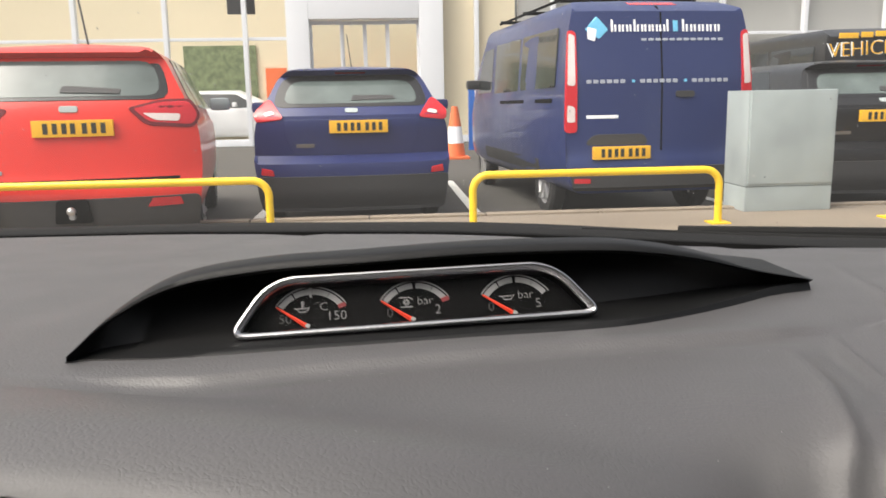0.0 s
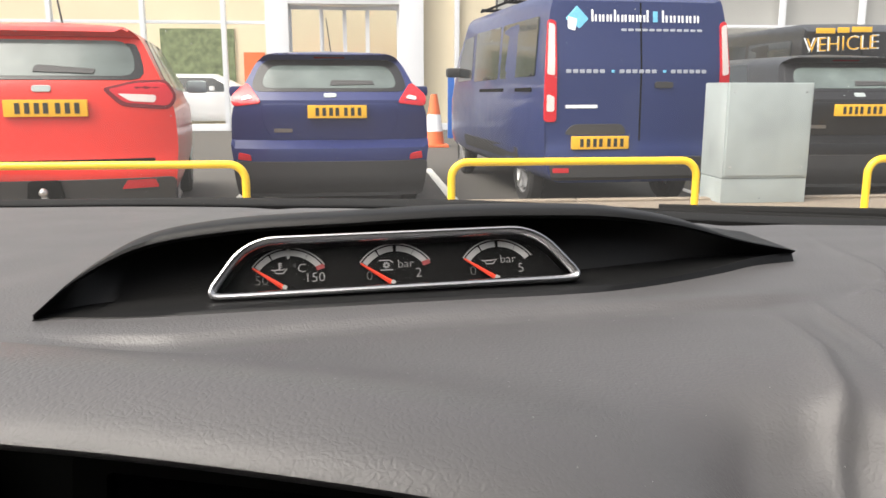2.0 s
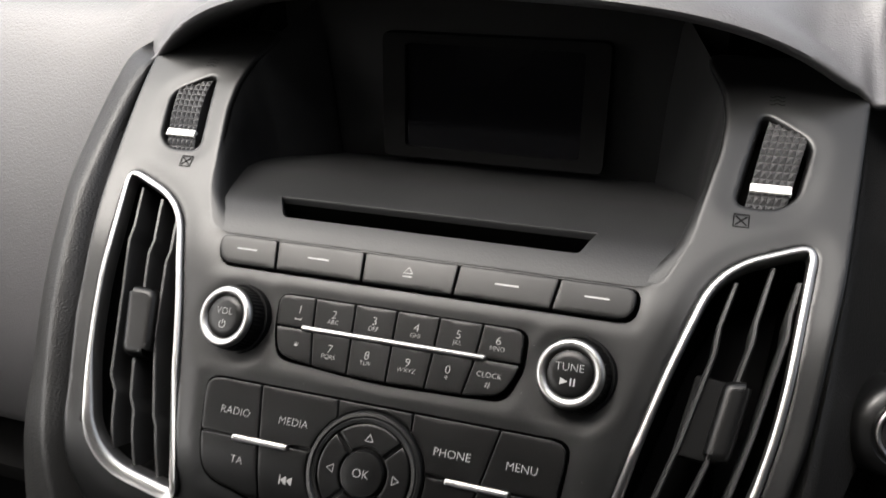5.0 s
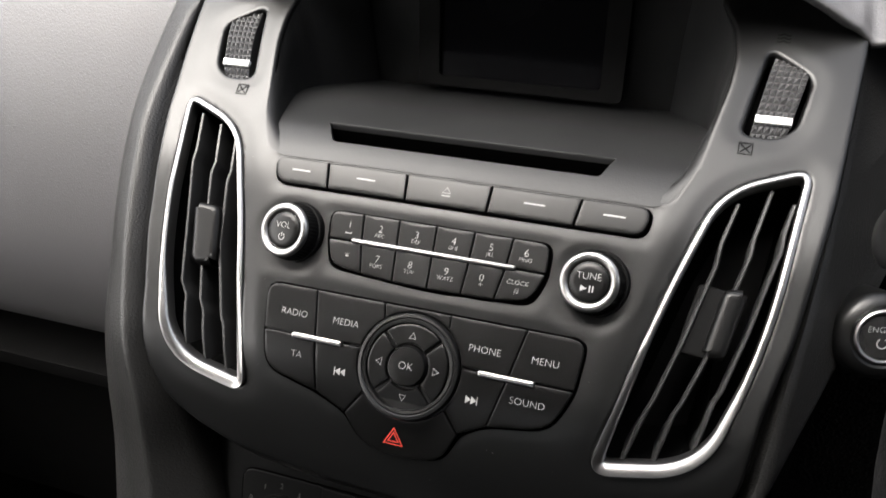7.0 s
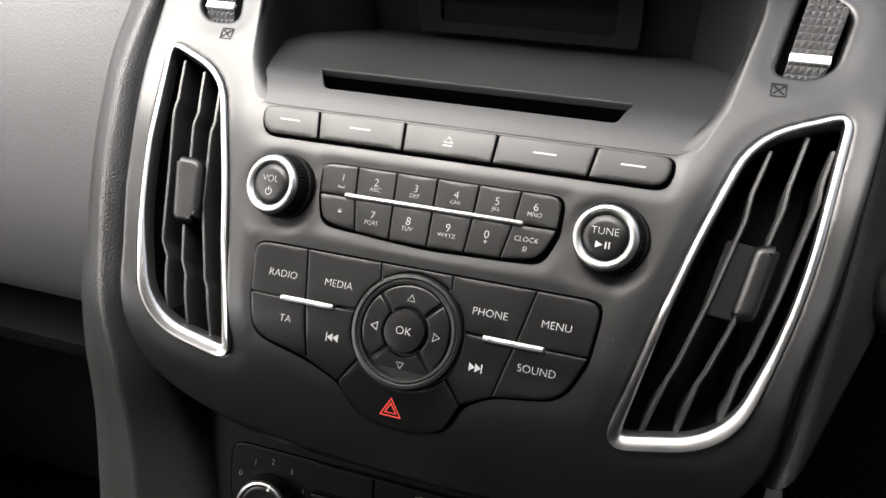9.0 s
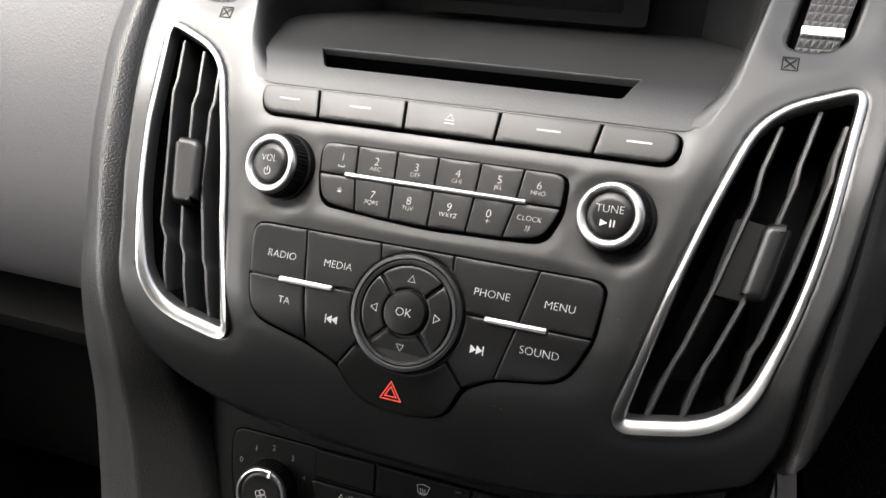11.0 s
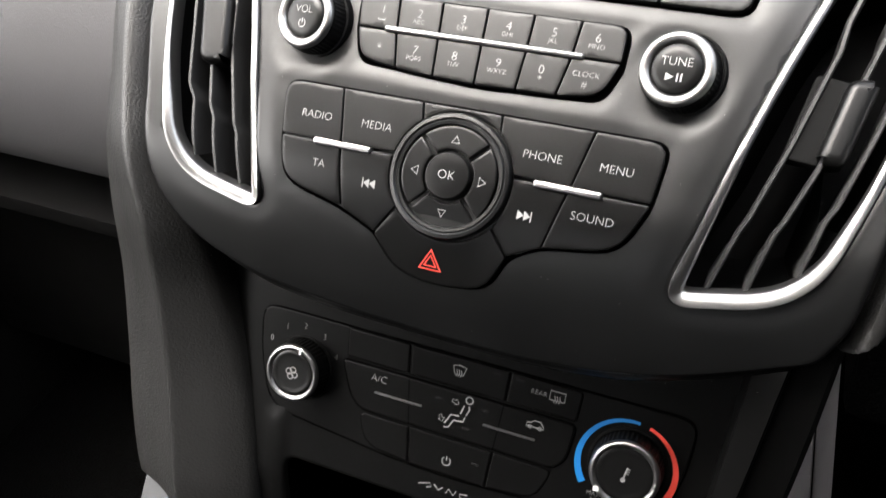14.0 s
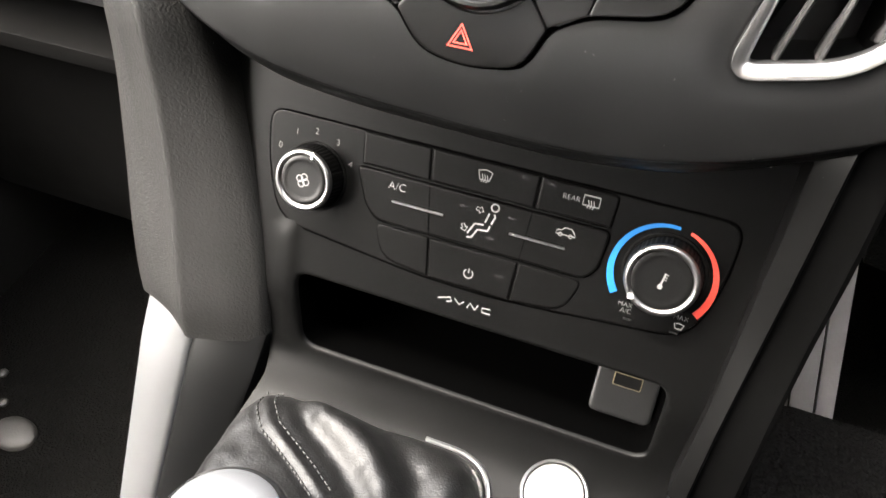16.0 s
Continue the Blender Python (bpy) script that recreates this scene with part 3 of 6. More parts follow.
# ---- gauge pod on the dashboard ----
def gauge_pod():
    pod = thing("gauge_pod", "hooded black pod of three auxiliary gauges on the dashboard", "gauge pod", (.02, .4, 1.05))
    fwd = Vector((-.314, .95, 0))
    foot = [(-.128, .328), (-.118, .333), (-.087, .338), (-.046, .352), (-.001, .368), (.046, .385), (.096, .404), (.136, .431), (.168, .462), (.190, .488), (.213, .5055)]
    brow = [(-.127, .330, 1.053), (-.117, .350, 1.066), (-.095, .368, 1.078), (-.057, .385, 1.083), (-.008, .40, 1.0845), (.042, .42, 1.085), (.095, .44, 1.083), (.1225, .45, 1.080), (.151, .465, 1.073), (.181, .487, 1.0612), (.2135, .506, 1.0518)]
    cols = []
    for i in np.linspace(0, 10, 61):
        f = catmull([Vector((p[0] - .001, p[1] + .004, 1.0495)) for p in foot], list(range(11)), i)
        b = catmull([Vector(p) for p in brow], list(range(11)), i)
        k = min(1.0, (b.z - 1.052) / .03)
        cols.append([f + fwd * -.004 + Vector((0, 0, -.006)), f + Vector((0, 0, .0008)), f + fwd * .004 * k + Vector((0, 0, .0015 * k)), f + fwd * .034 * k + Vector((0, 0, .002 * k)), b + fwd * .026 * k - Vector((0, 0, .006 * k)), b + fwd * .004 * k - Vector((0, 0, .0045 * k)), b - fwd * .001 * k - Vector((0, 0, .002 * k)), b + Vector((0, 0, 0)), b + fwd * .004 + Vector((0, 0, .0012 * k)), b + fwd * .02 + Vector((0, 0, .001 * k)), b + fwd * .06 - Vector((0, 0, .007 * k)), b + fwd * .12 + Vector((0, 0, 1.040 - b.z)), b + fwd * .15 + Vector((0, 0, 1.030 - b.z))])
    part("hood", skin([[settle(p) for p in c] for c in cols]), PODBLACK, pod, "black moulded hood", sharp=50)
    turn = COWL.to_3x3()
    S = Plane(settle((-.066, .366, 1.0535)), turn @ Vector((.95, .314, 0)), turn @ Vector((-.156, .473, .867)))
    outer = rounded([(-1.5, 1.4, 9), (177, .2, 9), (155.5, -27.2, 14), (18, -26.8, 14)], n=8)
    bm = bmesh.new()
    loops(bm, S, outer, [(-1.0, -9), (-.9, .4), (-.3, 1.4), (.5, 1.7), (1.6, 1.3), (2.7, .1), (3.2, -1.2)], cap=False)
    part("bezel", bm, BEZEL, pod, "polished dark chrome bezel")
    bm = bmesh.new()
    loops(bm, S, outer, [(3.1, -1.0), (3.3, -3), (3.4, -7)], cap=False)
    part("inner_wall", bm, DIALFACE, pod)
    bm = bmesh.new()
    fill(bm, S, inset(outer, 3.4), -7)
    face = part("face", bm, DIALFACE, pod)
    for n, (u, low, high, unit, gw) in enumerate(((36.6, "50", "150", "°C", 0), (86.8, "0", "2", "bar", 1), (136.4, "0", "5", "bar", 2))):
        v = -3.6
        g = part("gauge", turned(S.axes(u, v + 2, -7), [(4.0, 0), (3.6, 1.0), (2.5, 1.4)], 24), GAP, pod, "round gauge with a white arc")
        bm = bmesh.new()
        ribbon(bm, S, arc(u, v, 20.2, 34, 146, 26), .6, -6.7)
        part("scale_line", bm, DIMPRINT, g)
        for k in range(4):
            a0 = 145 - k * 27.6 - 1.0 - (1.5 if k == 2 else 0)
            a1 = a0 - 25.4 + (1.5 if k == 1 else 0)
            bm = bmesh.new()
            ribbon(bm, S, arc(u, v, 17.8, a0, a1, 8), 2.8, -6.7)
            part("scale_block", bm, DIMPRINT, g)
        if n < 2:
            bm = bmesh.new()
            ribbon(bm, S, [(u + 13.0, v - 9.6), (u + 16.6, v - 10.8)], 2.2, -6.6)
            part("red_mark", bm, DIMRED, g)
        bm = bmesh.new()
        fill(bm, S, [(u - .9, v - 19.8), (u + .9, v - 19.8), (u + .6, v - 15), (u - .6, v - 15)], -6.6)
        part("tick", bm, DIALFACE if n else DIMPRINT, g)
        words(low, S.axes(u - 12.4, v - 4.6, -6.7), .0066, LOWPRINT, g)
        words(high, S.axes(u + 12.2 if n == 0 else u + 11, v - 5.1, -6.7), .0066, DIMPRINT, g)
        words(unit, S.axes(u + 5.0, v - 9.9, -6.7), .0060, DIMPRINT, g)
        bm = bmesh.new()
        cx, cy = u - 4.2, v - 9.6
        if n == 1:
            for a in range(0, 360, 45):
                ribbon(bm, S, [(cx + .6 * math.cos(radians(a)), cy + .6 * math.sin(radians(a))), (cx + 1.7 * math.cos(radians(a + 15)), cy + 1.7 * math.sin(radians(a + 15)))], .6, -6.6)
            ribbon(bm, S, [(cx - 3.4, cy - 2.4), (cx + 1.5, cy - 2.4), (cx + 3.2, cy - 1.2)], .5, -6.6)
            ribbon(bm, S, [(cx - 3.0, cy + 2.4), (cx + 3.0, cy + 2.4)], .5, -6.6)
        else:
            ribbon(bm, S, [(cx - 3.8, cy - .2), (cx - 2.2, cy + .2), (cx - 1.6, cy + 1.7), (cx + 1.8, cy + 1.7), (cx + 3.6, cy - .6), (cx + 1.4, cy), (cx - 2.0, cy)], .5, -6.6)
            if n == 0:
                ribbon(bm, S, [(cx, cy), (cx, cy - 3.6)], .6, -6.6)
                for k in range(3):
                    ribbon(bm, S, [(cx, cy - 1.2 - k), (cx + 1.3, cy - 1.2 - k)], .4, -6.6)
        part("symbol", bm, DIMPRINT, g)
        bm = bmesh.new()
        tip, foot_ = (u - 16.4, v - 10.6), (u - 2.2, v - .4)
        q0, q1 = [S.at(tip[0] - .2, tip[1] + .3, -5.4), S.at(tip[0] + .3, tip[1] - .3, -5.4)], [S.at(foot_[0] - .7, foot_[1] + .9, -4.8), S.at(foot_[0] + .7, foot_[1] - .9, -4.8)]
        t0, t1 = [S.at(*tip, -5.0)], [S.at(*foot_, -3.8)]
        a = [bm.verts.new(p) for p in (q0[0], t0[0], q0[1])]
        b = [bm.verts.new(p) for p in (q1[0], t1[0], q1[1])]
        bm.faces.new((a[0], a[1], b[1], b[0])), bm.faces.new((a[1], a[2], b[2], b[1])), bm.faces.new((a[0], b[0], b[2], a[2])), bm.faces.new(b), bm.faces.new(a)
        part("needle", bm, NEEDLE, g, "red needle at rest")
        bm = bmesh.new()
        fill(bm, S, [(u - 3.0, v - .1), (u - 1.7, v - 1.6), (u - .2, v - .4), (u - 1.2, v + 1.0)], -3.6)
        part("needle_root", bm, LEGEND, g)
    bm = bmesh.new()
    fill(bm, S, inset(outer, 3.5), -1.8)
    lens = part("lens", bm, LENS, pod)
    lens.visible_shadow = False


gauge_pod()


# ---- centre panel: screen, buttons, vents ----
stack = thing("car_stereo", "satin black car stereo panel with screen, buttons and air vents", "car stereo", (0, .1, .92))


def mirror(poly):
    return [(-p[0], *p[1:]) for p in reversed(poly)]


VENT = [(157, 87, 9), (121, 102, 20), (104, 156, 60), (84.5, 236, 11), (131, 226, 26), (149, 166, 60)]
WHEEL = [(133, 27, 5), (152.7, 40.5, 6), (148, 67, 6), (140.5, 73.2, 6), (125.2, 72.8, 5)]
side = [(172, -5), (173, 20), (166.5, 99), (157.5, 163), (149.5, 195), (144, 226, 20), (134, 244, 20), (115, 257, 30), (89, 266.5, 40), (50, 272, 40)]
side_right = side[:5] + [(147, 214, 8), (145.4, 230, 8), (138, 244.5, 3), (123, 251.5, 40), (107, 258.5, 40), (88, 265.5, 40), (61, 271.5, 40), (30, 274, 40)]
bowl_edge = [(108, -5), (117, 14), (119.5, 30), (118.5, 48), (110, 92), (105.5, 102, 6), (101, 113, 10)]


def fascia():
    right = side_right + [(0, 273.5, 60)]
    left = [(-p[0], *p[1:]) for p in reversed(side)]
    inner = [(-p[0], *p[1:]) for p in bowl_edge] + list(reversed(bowl_edge))
    ring = rounded(right + left + inner, r=5, n=3)
    holes = [rounded(VENT, n=10), rounded(mirror(VENT), n=10), rounded(WHEEL, n=6), rounded(mirror(WHEEL), n=6)]
    holes = [inset(h, -1.5) for h in holes]
    beds = [(h_, .6, 9.0, True) for h_ in holes]
    beds.append(([(-95.5, 115.6), (94.5, 115.6), (93, 130.2), (-92, 130.2)], .4, 4, True))
    beds.append(([(-58.6, 138.6), (53.2, 138.6), (53.4, 155), (48.5, 168.6), (-2, 170.6), (-53, 167.4), (-57, 154)], .4, 3.5, True))
    beds.append(([(-82.6, 178.6), (76.6, 178.6), (74.6, 203), (66.6, 221.8), (37.4, 226.4), (26, 233), (19, 248), (-4, 251.4), (-22, 248), (-31.8, 234.8), (-47.4, 228), (-74.8, 221.2), (-78.8, 203)], .4, 3.5, True))
    beds += [(arc(u_, 156.5, 17, 0, 345, 24), .5, 5, True) for u_ in (-77, 72)]
    part("fascia", sheet(Dished(PANEL, beds), ring, holes, 2.6, edge=((-.5, -.15), (-1.2, -.7), (-1.7, -1.6), (-1.8, -2.6), (-1.2, -4), (1, -13)), hole_edge=((-.8, -.5), (-1.4, -2), (-1.6, -9))), FASCIA, stack, "satin black moulded fascia", sharp=50)
    # the panel turns under along its foot
    foot = [(p[0], p[1]) for p in rounded(right + left, r=5, n=6)]
    foot = [p for p in foot if p[1] > 226]
    foot.sort(key=lambda p: -p[0])
    rows = []
    for i, p in enumerate(foot):
        a, b = foot[max(i - 1, 0)], foot[min(i + 1, len(foot) - 1)]
        d = Vector((b[0] - a[0], b[1] - a[1])).normalized()
        k = min(1.0, i / 6, (len(foot) - 1 - i) / 6)
        rows.append([PANEL.at(p[0] - d.y * o * k, p[1] + d.x * -o * k, h) for o, h in ((0, -2.2), (1.5, -2.4), (5, -3.6), (8.5, -5.8), (10.5, -8.6), (11, -12), (9, -18))])
    part("under_lip", skin(rows), FASCIA, stack, sharp=60)


fascia()


def bowl():
    for sx in (1, -1):
        bm = bmesh.new()
        rows = []
        for v in np.linspace(-29, 112, 36):
            u = np.interp(v, [-29, -5, 14, 30, 48, 92, 102, 112], [96, 108, 117, 119.5, 118.5, 110, 105.5, 101.5])
            top = PANEL.at(sx * u, v, 0)
            zf = np.interp(top.y, [.1394, .145, .151, .160, .175, .20, .262], [.9669, .9702, .9728, .9752, .9756, .9735, .957])
            low = Vector((sx * (u - 7) / 1000, top.y, min(zf, top.z)))
            mid = top * .5 + low * .5 - Vector((sx * .0015, 0, 0))
            rows.append([top, top * .93 + low * .07 - Vector((sx * .0012, 0, 0)), mid, low * .9 + top * .1, low])
        made = [[bm.verts.new(p) for p in r] for r in rows]
        for a, b in zip(made, made[1:]):
            for i in range(4):
                bm.faces.new((a[i], a[i + 1], b[i + 1], b[i]))
        part("bowl_side", bm, BOWL, stack)
    vs = lambda y: float(np.interp(y, [.1394, .145, .151, .160, .175, .20, .262], list(reversed(FLOOR.knots))))
    ring = rounded([(-112, 0, 2), (112, 0, 2), (113, vs(.20), 2), (105, vs(.155), 4), (99, vs(.1394), 14), (-99, vs(.1394), 14), (-105, vs(.155), 4), (-113, vs(.20), 2)], n=6)
    slot = rounded([(-76.5, vs(.1640), .6), (72.5, vs(.1640), .6), (67, vs(.1500), 2.5), (-69, vs(.1500), 2.5)], n=4)
    part("shelf", sheet(FLOOR, ring, [slot], 3.0, edge=(), hole_edge=((-.25, -.25), (-.45, -1.2), (-.5, -3.5))), BOWL, stack, "black shelf below the screen")
    bm = bmesh.new()
    loops(bm, FLOOR, inset(slot, .4), [(0, -3.2), (.6, -6), (.8, -14)], cap=True)
    # slot lining is coloured near-black in place of real shade
    part("cd_slot", bm, JOINT, stack, "dark disc slot")
    # back of the bowl with the display
    part("bowl_back", boxy(-.116, .116, .262, .268, .945, 1.05), PODBLACK, stack)
    S = Plane((.003, .250, .9985), (1, 0, 0), (0, .14, .99))
    ring = rounded([(-60, -33), (60, -33), (60, 33), (-60, 33)], 4)
    hole = rounded([(-47.5, -28), (47.5, -28), (47.5, 27), (-47.5, 27)], 2.5)
    part("screen_surround", sheet(S, ring, [hole], 12, edge=((-.3, -.6), (-.5, -14)), hole_edge=((.0, -3),)), GAP, stack)
    bm = bmesh.new()
    fill(bm, S, inset(hole, -.5), -2.5)
    part("screen", bm, SCREEN, stack, "unlit dark display")


bowl()


def thumbwheel(sx):
    poly = rounded(WHEEL if sx > 0 else mirror(WHEEL), n=6)
    bm = bmesh.new()
    loops(bm, PANEL, inset(poly, -2.2), [(0, -8.6), (.5, -12), (1, -22)], cap=True)
    well = part("thumbwheel", bm, GAP, stack, "knurled black vent wheel with a white mark")
    bulge = lambda v: -5.0 + 4.4 * (1 - ((v - 50) / 26) ** 2)
    bm = bmesh.new()
    nu, nv = 6, 13
    span = lambda v: (135.8 - (v - 27) * .15, 153.0 - (v - 27) * .19)

    def grid(i, j):
        v = 26 + j * 48.5 / nv
        lo, hi = span(v)
        return sx * (lo + (hi - lo) * i / nu), v

    for j in range(nv):
        for i in range(nu):
            q = [grid(a, b) for a, b in ((i, j), (i + 1, j), (i + 1, j + 1), (i, j + 1))]
            c = (sum(p[0] for p in q) / 4, sum(p[1] for p in q) / 4)
            foot = [bm.verts.new(PANEL.at(a, b, bulge(b))) for a, b in q]
            crown = [bm.verts.new(PANEL.at(c[0] + (a - c[0]) * .12, c[1] + (b - c[1]) * .12, bulge(c[1]) + 1.25)) for a, b in q]
            for k in range(4):
                bm.faces.new((foot[k], foot[(k + 1) % 4], crown[(k + 1) % 4], crown[k]))
            bm.faces.new(crown)
    for i in (0, nu):
        for j in range(nv):
            a, b = grid(i, j), grid(i, j + 1)
            bm.faces.new([bm.verts.new(PANEL.at(*p, h)) for p, h in ((a, bulge(a[1])), (b, bulge(b[1])), (b, bulge(b[1]) - 9), (a, bulge(a[1]) - 9))])
    bmesh.ops.remove_doubles(bm, verts=bm.verts, dist=.00002)
    part("knurl", bm, KNURL, well, sharp=5)
    bm = bmesh.new()
    a, b = sorted(sx * q for q in span(64))
    loops(bm, PANEL, [(a, 62.6), (b, 62.6), (b, 66.2), (a, 66.2)], [(0, bulge(64) - 1), (0, bulge(64) + 1.4), (.4, bulge(64) + 1.7)])
    part("mark", bm, WHITEMARK, well, "white mark")
    # embossed signs above and below the wheel
    bm = bmesh.new()
    c = sx * 128
    for ring in ([(c - 2.9, 77.8), (c + 2.9, 77.8), (c + 2.9, 83.4), (c - 2.9, 83.4)],):
        ribbon(bm, PANEL, ring, .7, .15, closed=True)
    ribbon(bm, PANEL, [(c - 2.2, 78.6), (c + 2.2, 82.6)], .6, .15)
    ribbon(bm, PANEL, [(c + 2.2, 78.6), (c - 2.2, 82.6)], .6, .15)
    part("closed_sign", bm, GAP, stack)
    bm = bmesh.new()
    for k in range(3):
        ribbon(bm, PANEL, [(sx * 138 - 3 + t, 17.5 + k * 2.1 + .5 * math.sin(t * 1.6)) for t in np.linspace(0, 6, 9)], .5, .15)
    part("airflow_sign", bm, GAP, stack)


thumbwheel(1)
thumbwheel(-1)


def vent(sx):
    poly = rounded(VENT if sx > 0 else mirror(VENT), n=10)
    bm = bmesh.new()
    loops(bm, PANEL, inset(poly, -.2), [(0, -8), (1, -20), (6, -46)], cap=True)
    v = part("air_vent", bm, GAP, stack, "vertical air vent in a bright frame")
    bm = bmesh.new()
    wide = [.62 + .55 * ease(170, 228, q[1]) for q in poly]
    rings = []
    for d, h in ((-.9, -6), (-.85, .1), (-.6, .6), (.2, .95), (1.4, 1.1), (2.6, .95), (3.3, .6), (3.55, -.2), (3.7, -7)):
        rings.append([bm.verts.new(PANEL.at(a[0] + (b[0] - a[0]) * (f if d > 0 else 1), a[1] + (b[1] - a[1]) * (f if d > 0 else 1), h + max(0, f - .62) * (1.3 - d * 1.15 if h > -1 else 0))) for a, b, f in zip(poly, inset(poly, d), wide)])
    for a, b in zip(rings, rings[1:]):
        for n in range(len(a)):
            bm.faces.new((a[n], a[(n + 1) % len(a)], b[(n + 1) % len(a)], b[n]))
    part("frame", bm, CHROME, v, "satin chrome frame")
    inner = inset(poly, 3.4)
    if sx > 0:
        lines = ([(132.5, 90), (124.4, 125), (123.6, 136), (115, 171), (107, 198), (104.6, 204), (97.4, 232), (95, 242)], [(144.5, 85), (137.4, 121), (137, 128.5), (125.5, 177), (118.5, 197.5), (116, 203), (111, 227), (108, 240)], [(155.5, 83), (149.4, 116), (149, 125), (140.4, 164), (133.6, 189.5), (131, 195), (125.5, 222), (121, 238)])
    else:
        lines = ([(-150, 92), (-145.8, 116), (-146, 123), (-133.6, 187), (-129, 194), (-123.7, 219), (-120, 236)], [(-138.3, 90), (-132.4, 122), (-133.2, 128.5), (-124.4, 178), (-120.3, 195), (-116.8, 200.5), (-111.9, 226), (-109, 240)], [(-127.5, 90), (-122, 126), (-122.7, 131.5), (-117.3, 166), (-106.4, 201), (-103.8, 205.5), (-99.3, 230), (-97, 242)])
    for line in lines:
        pts = []
        for s in np.linspace(line[0][1], line[-1][1], 90):
            p = (float(np.interp(s, [q[1] for q in line], [q[0] for q in line])), float(s))
            if inside(p, inner):
                pts.append(p)
        rows = []
        for u, s in pts:
            rows.append([PANEL.at(u - .9, s, -26), PANEL.at(u - 1.2, s, -6), PANEL.at(u - .6, s, -5), PANEL.at(u + .6, s, -5), PANEL.at(u + 1.2, s, -6), PANEL.at(u + .9, s, -26)])
        part("slat", skin(rows), SLAT, v)
    grip = [(139, 144.5, 4), (128.5, 145.5, 4), (123, 176.5, 4), (133, 176, 4)] if sx > 0 else [(-137, 145, 5), (-121, 145.5, 5), (-115.5, 176.5, 5), (-130, 177.5, 5)]
    bm = sheet(PANEL, inset(rounded(grip, n=7), 3.4), (), 2.0, -1.2, edge=((-1.0, -.12), (-2.0, -.6), (-2.8, -1.4), (-3.3, -2.6), (-3.4, -4), (-3.4, -13)))
    part("adjuster", bm, KEY, v, "black slider grip")
    if sx > 0:
        part("adjuster_plate", slab(PANEL, rounded([(131, 146, 1), (118, 144.5, 2), (112.5, 175.5, 2), (125.5, 176.5, 1)], n=4), -14, -6.4, .6), GAP, v)


vent(1)
vent(-1)


def key(poly, h=2.0, r=1.2, name="button", label="", bevel=.5):
    return part(name, pad(PANEL, rounded(poly, r, n=3), -.8, h, bevel), KEY, stack, label)


# row of five buttons under the disc slot
bm = slab(PANEL, inset(rounded([(-95.5, 115.6, 6), (94.5, 115.6, 6), (93, 130.2, 8), (-92, 130.2, 8)], n=4), -.15), -1.8, -.1, .1)
part("button_bed", bm, JOINT, stack)
edges = [(-94.5, -91), (-65, -62.6), (-23, -21.7), (19.5, 19), (62, 60), (93.4, 92)]
for i in range(5):
    (a0, a1), (b0, b1) = edges[i], edges[i + 1]
    poly = [(a0 + .4, 116.3, 5 if i == 0 else 1), (b0 - .4, 116.3, 5 if i == 4 else 1), (b1 - .4, 129.4, 7 if i == 4 else 1), (a1 + .4, 129.4, 7 if i == 0 else 1)]
    b = key(poly, 2.4, label="wide black audio button", bevel=.55)
    c = (-78.6, -43.6, -1.8, 40.8, 77.4)[i]
    bm = bmesh.new()
    if i == 2:
        ribbon(bm, PANEL, [(c, 120.4), (c + 2.1, 123.0), (c - 2.1, 123.0)], .45, 2.55, closed=True)
        ribbon(bm, PANEL, [(c - 2.2, 124.4), (c + 2.2, 124.4)], .5, 2.55)
    else:
        ribbon(bm, PANEL, [(c - 5.0, 122.2), (c + 5.0, 122.2)], .7, 2.55)
    part("legend", bm, LEGEND, b)


def rotary(u, s, top, sub):
    m = PANEL.axes(u, s, 9.9) @ pose(0, 0, 0, 6, -8, 0) @ Matrix.Translation((0, 0, -.0099))
    base = part("rotary_knob", turned(m, [(16.0, -3.5), (15.6, .2), (14.9, .5), (14.6, .0)], 64), GAP, stack, "black rotary knob with a satin chrome rim")
    part("grip", turned(m, [(14.4, -1), (14.3, .8, -.35), (13.8, 6.4, -.35), (13.2, 8)], 96, cap=False), KEY, base, sharp=12)
    part("rim", turned(m, [(13.4, 7.4), (13.4, 8.2), (13.1, 9.2), (12.3, 9.8), (11.3, 9.9), (10.2, 9.5), (9.4, 8.7), (9.1, 7.8)], 64, cap=False), CHROME, base, "satin chrome rim")
    part("cap", turned(m, [(9.2, 7.6), (9.0, 8.6), (8.3, 9.2), (6, 9.5), (2, 9.6)], 48), KEY, base)
    q = m @ Matrix.Translation((0, 0, .00975))
    words(top, q @ Matrix.Translation((0, .0022, 0)), .0044, LEGEND, base)
    bm = bmesh.new()
    P = Plane(q.translation, q.col[0].xyz, q.col[1].xyz)
    if sub == "power":
        ribbon(bm, P, arc(0, 3.4, 1.6, 120, 420, 14), .4, 0)
        ribbon(bm, P, [(0, 1.3), (0, 3.3)], .4, 0)
    else:
        fill(bm, P, [(-3.2, 1.8), (-.2, 3.2), (-3.2, 4.6)], 0)
        ribbon(bm, P, [(1.0, 1.8), (1.0, 4.6)], .6, 0)
        ribbon(bm, P, [(2.4, 1.8), (2.4, 4.6)], .6, 0)
    part("sign", bm, LEGEND, base)


rotary(-77, 154.4, "VOL", "power")
rotary(72, 154.4, "TUNE", "play")

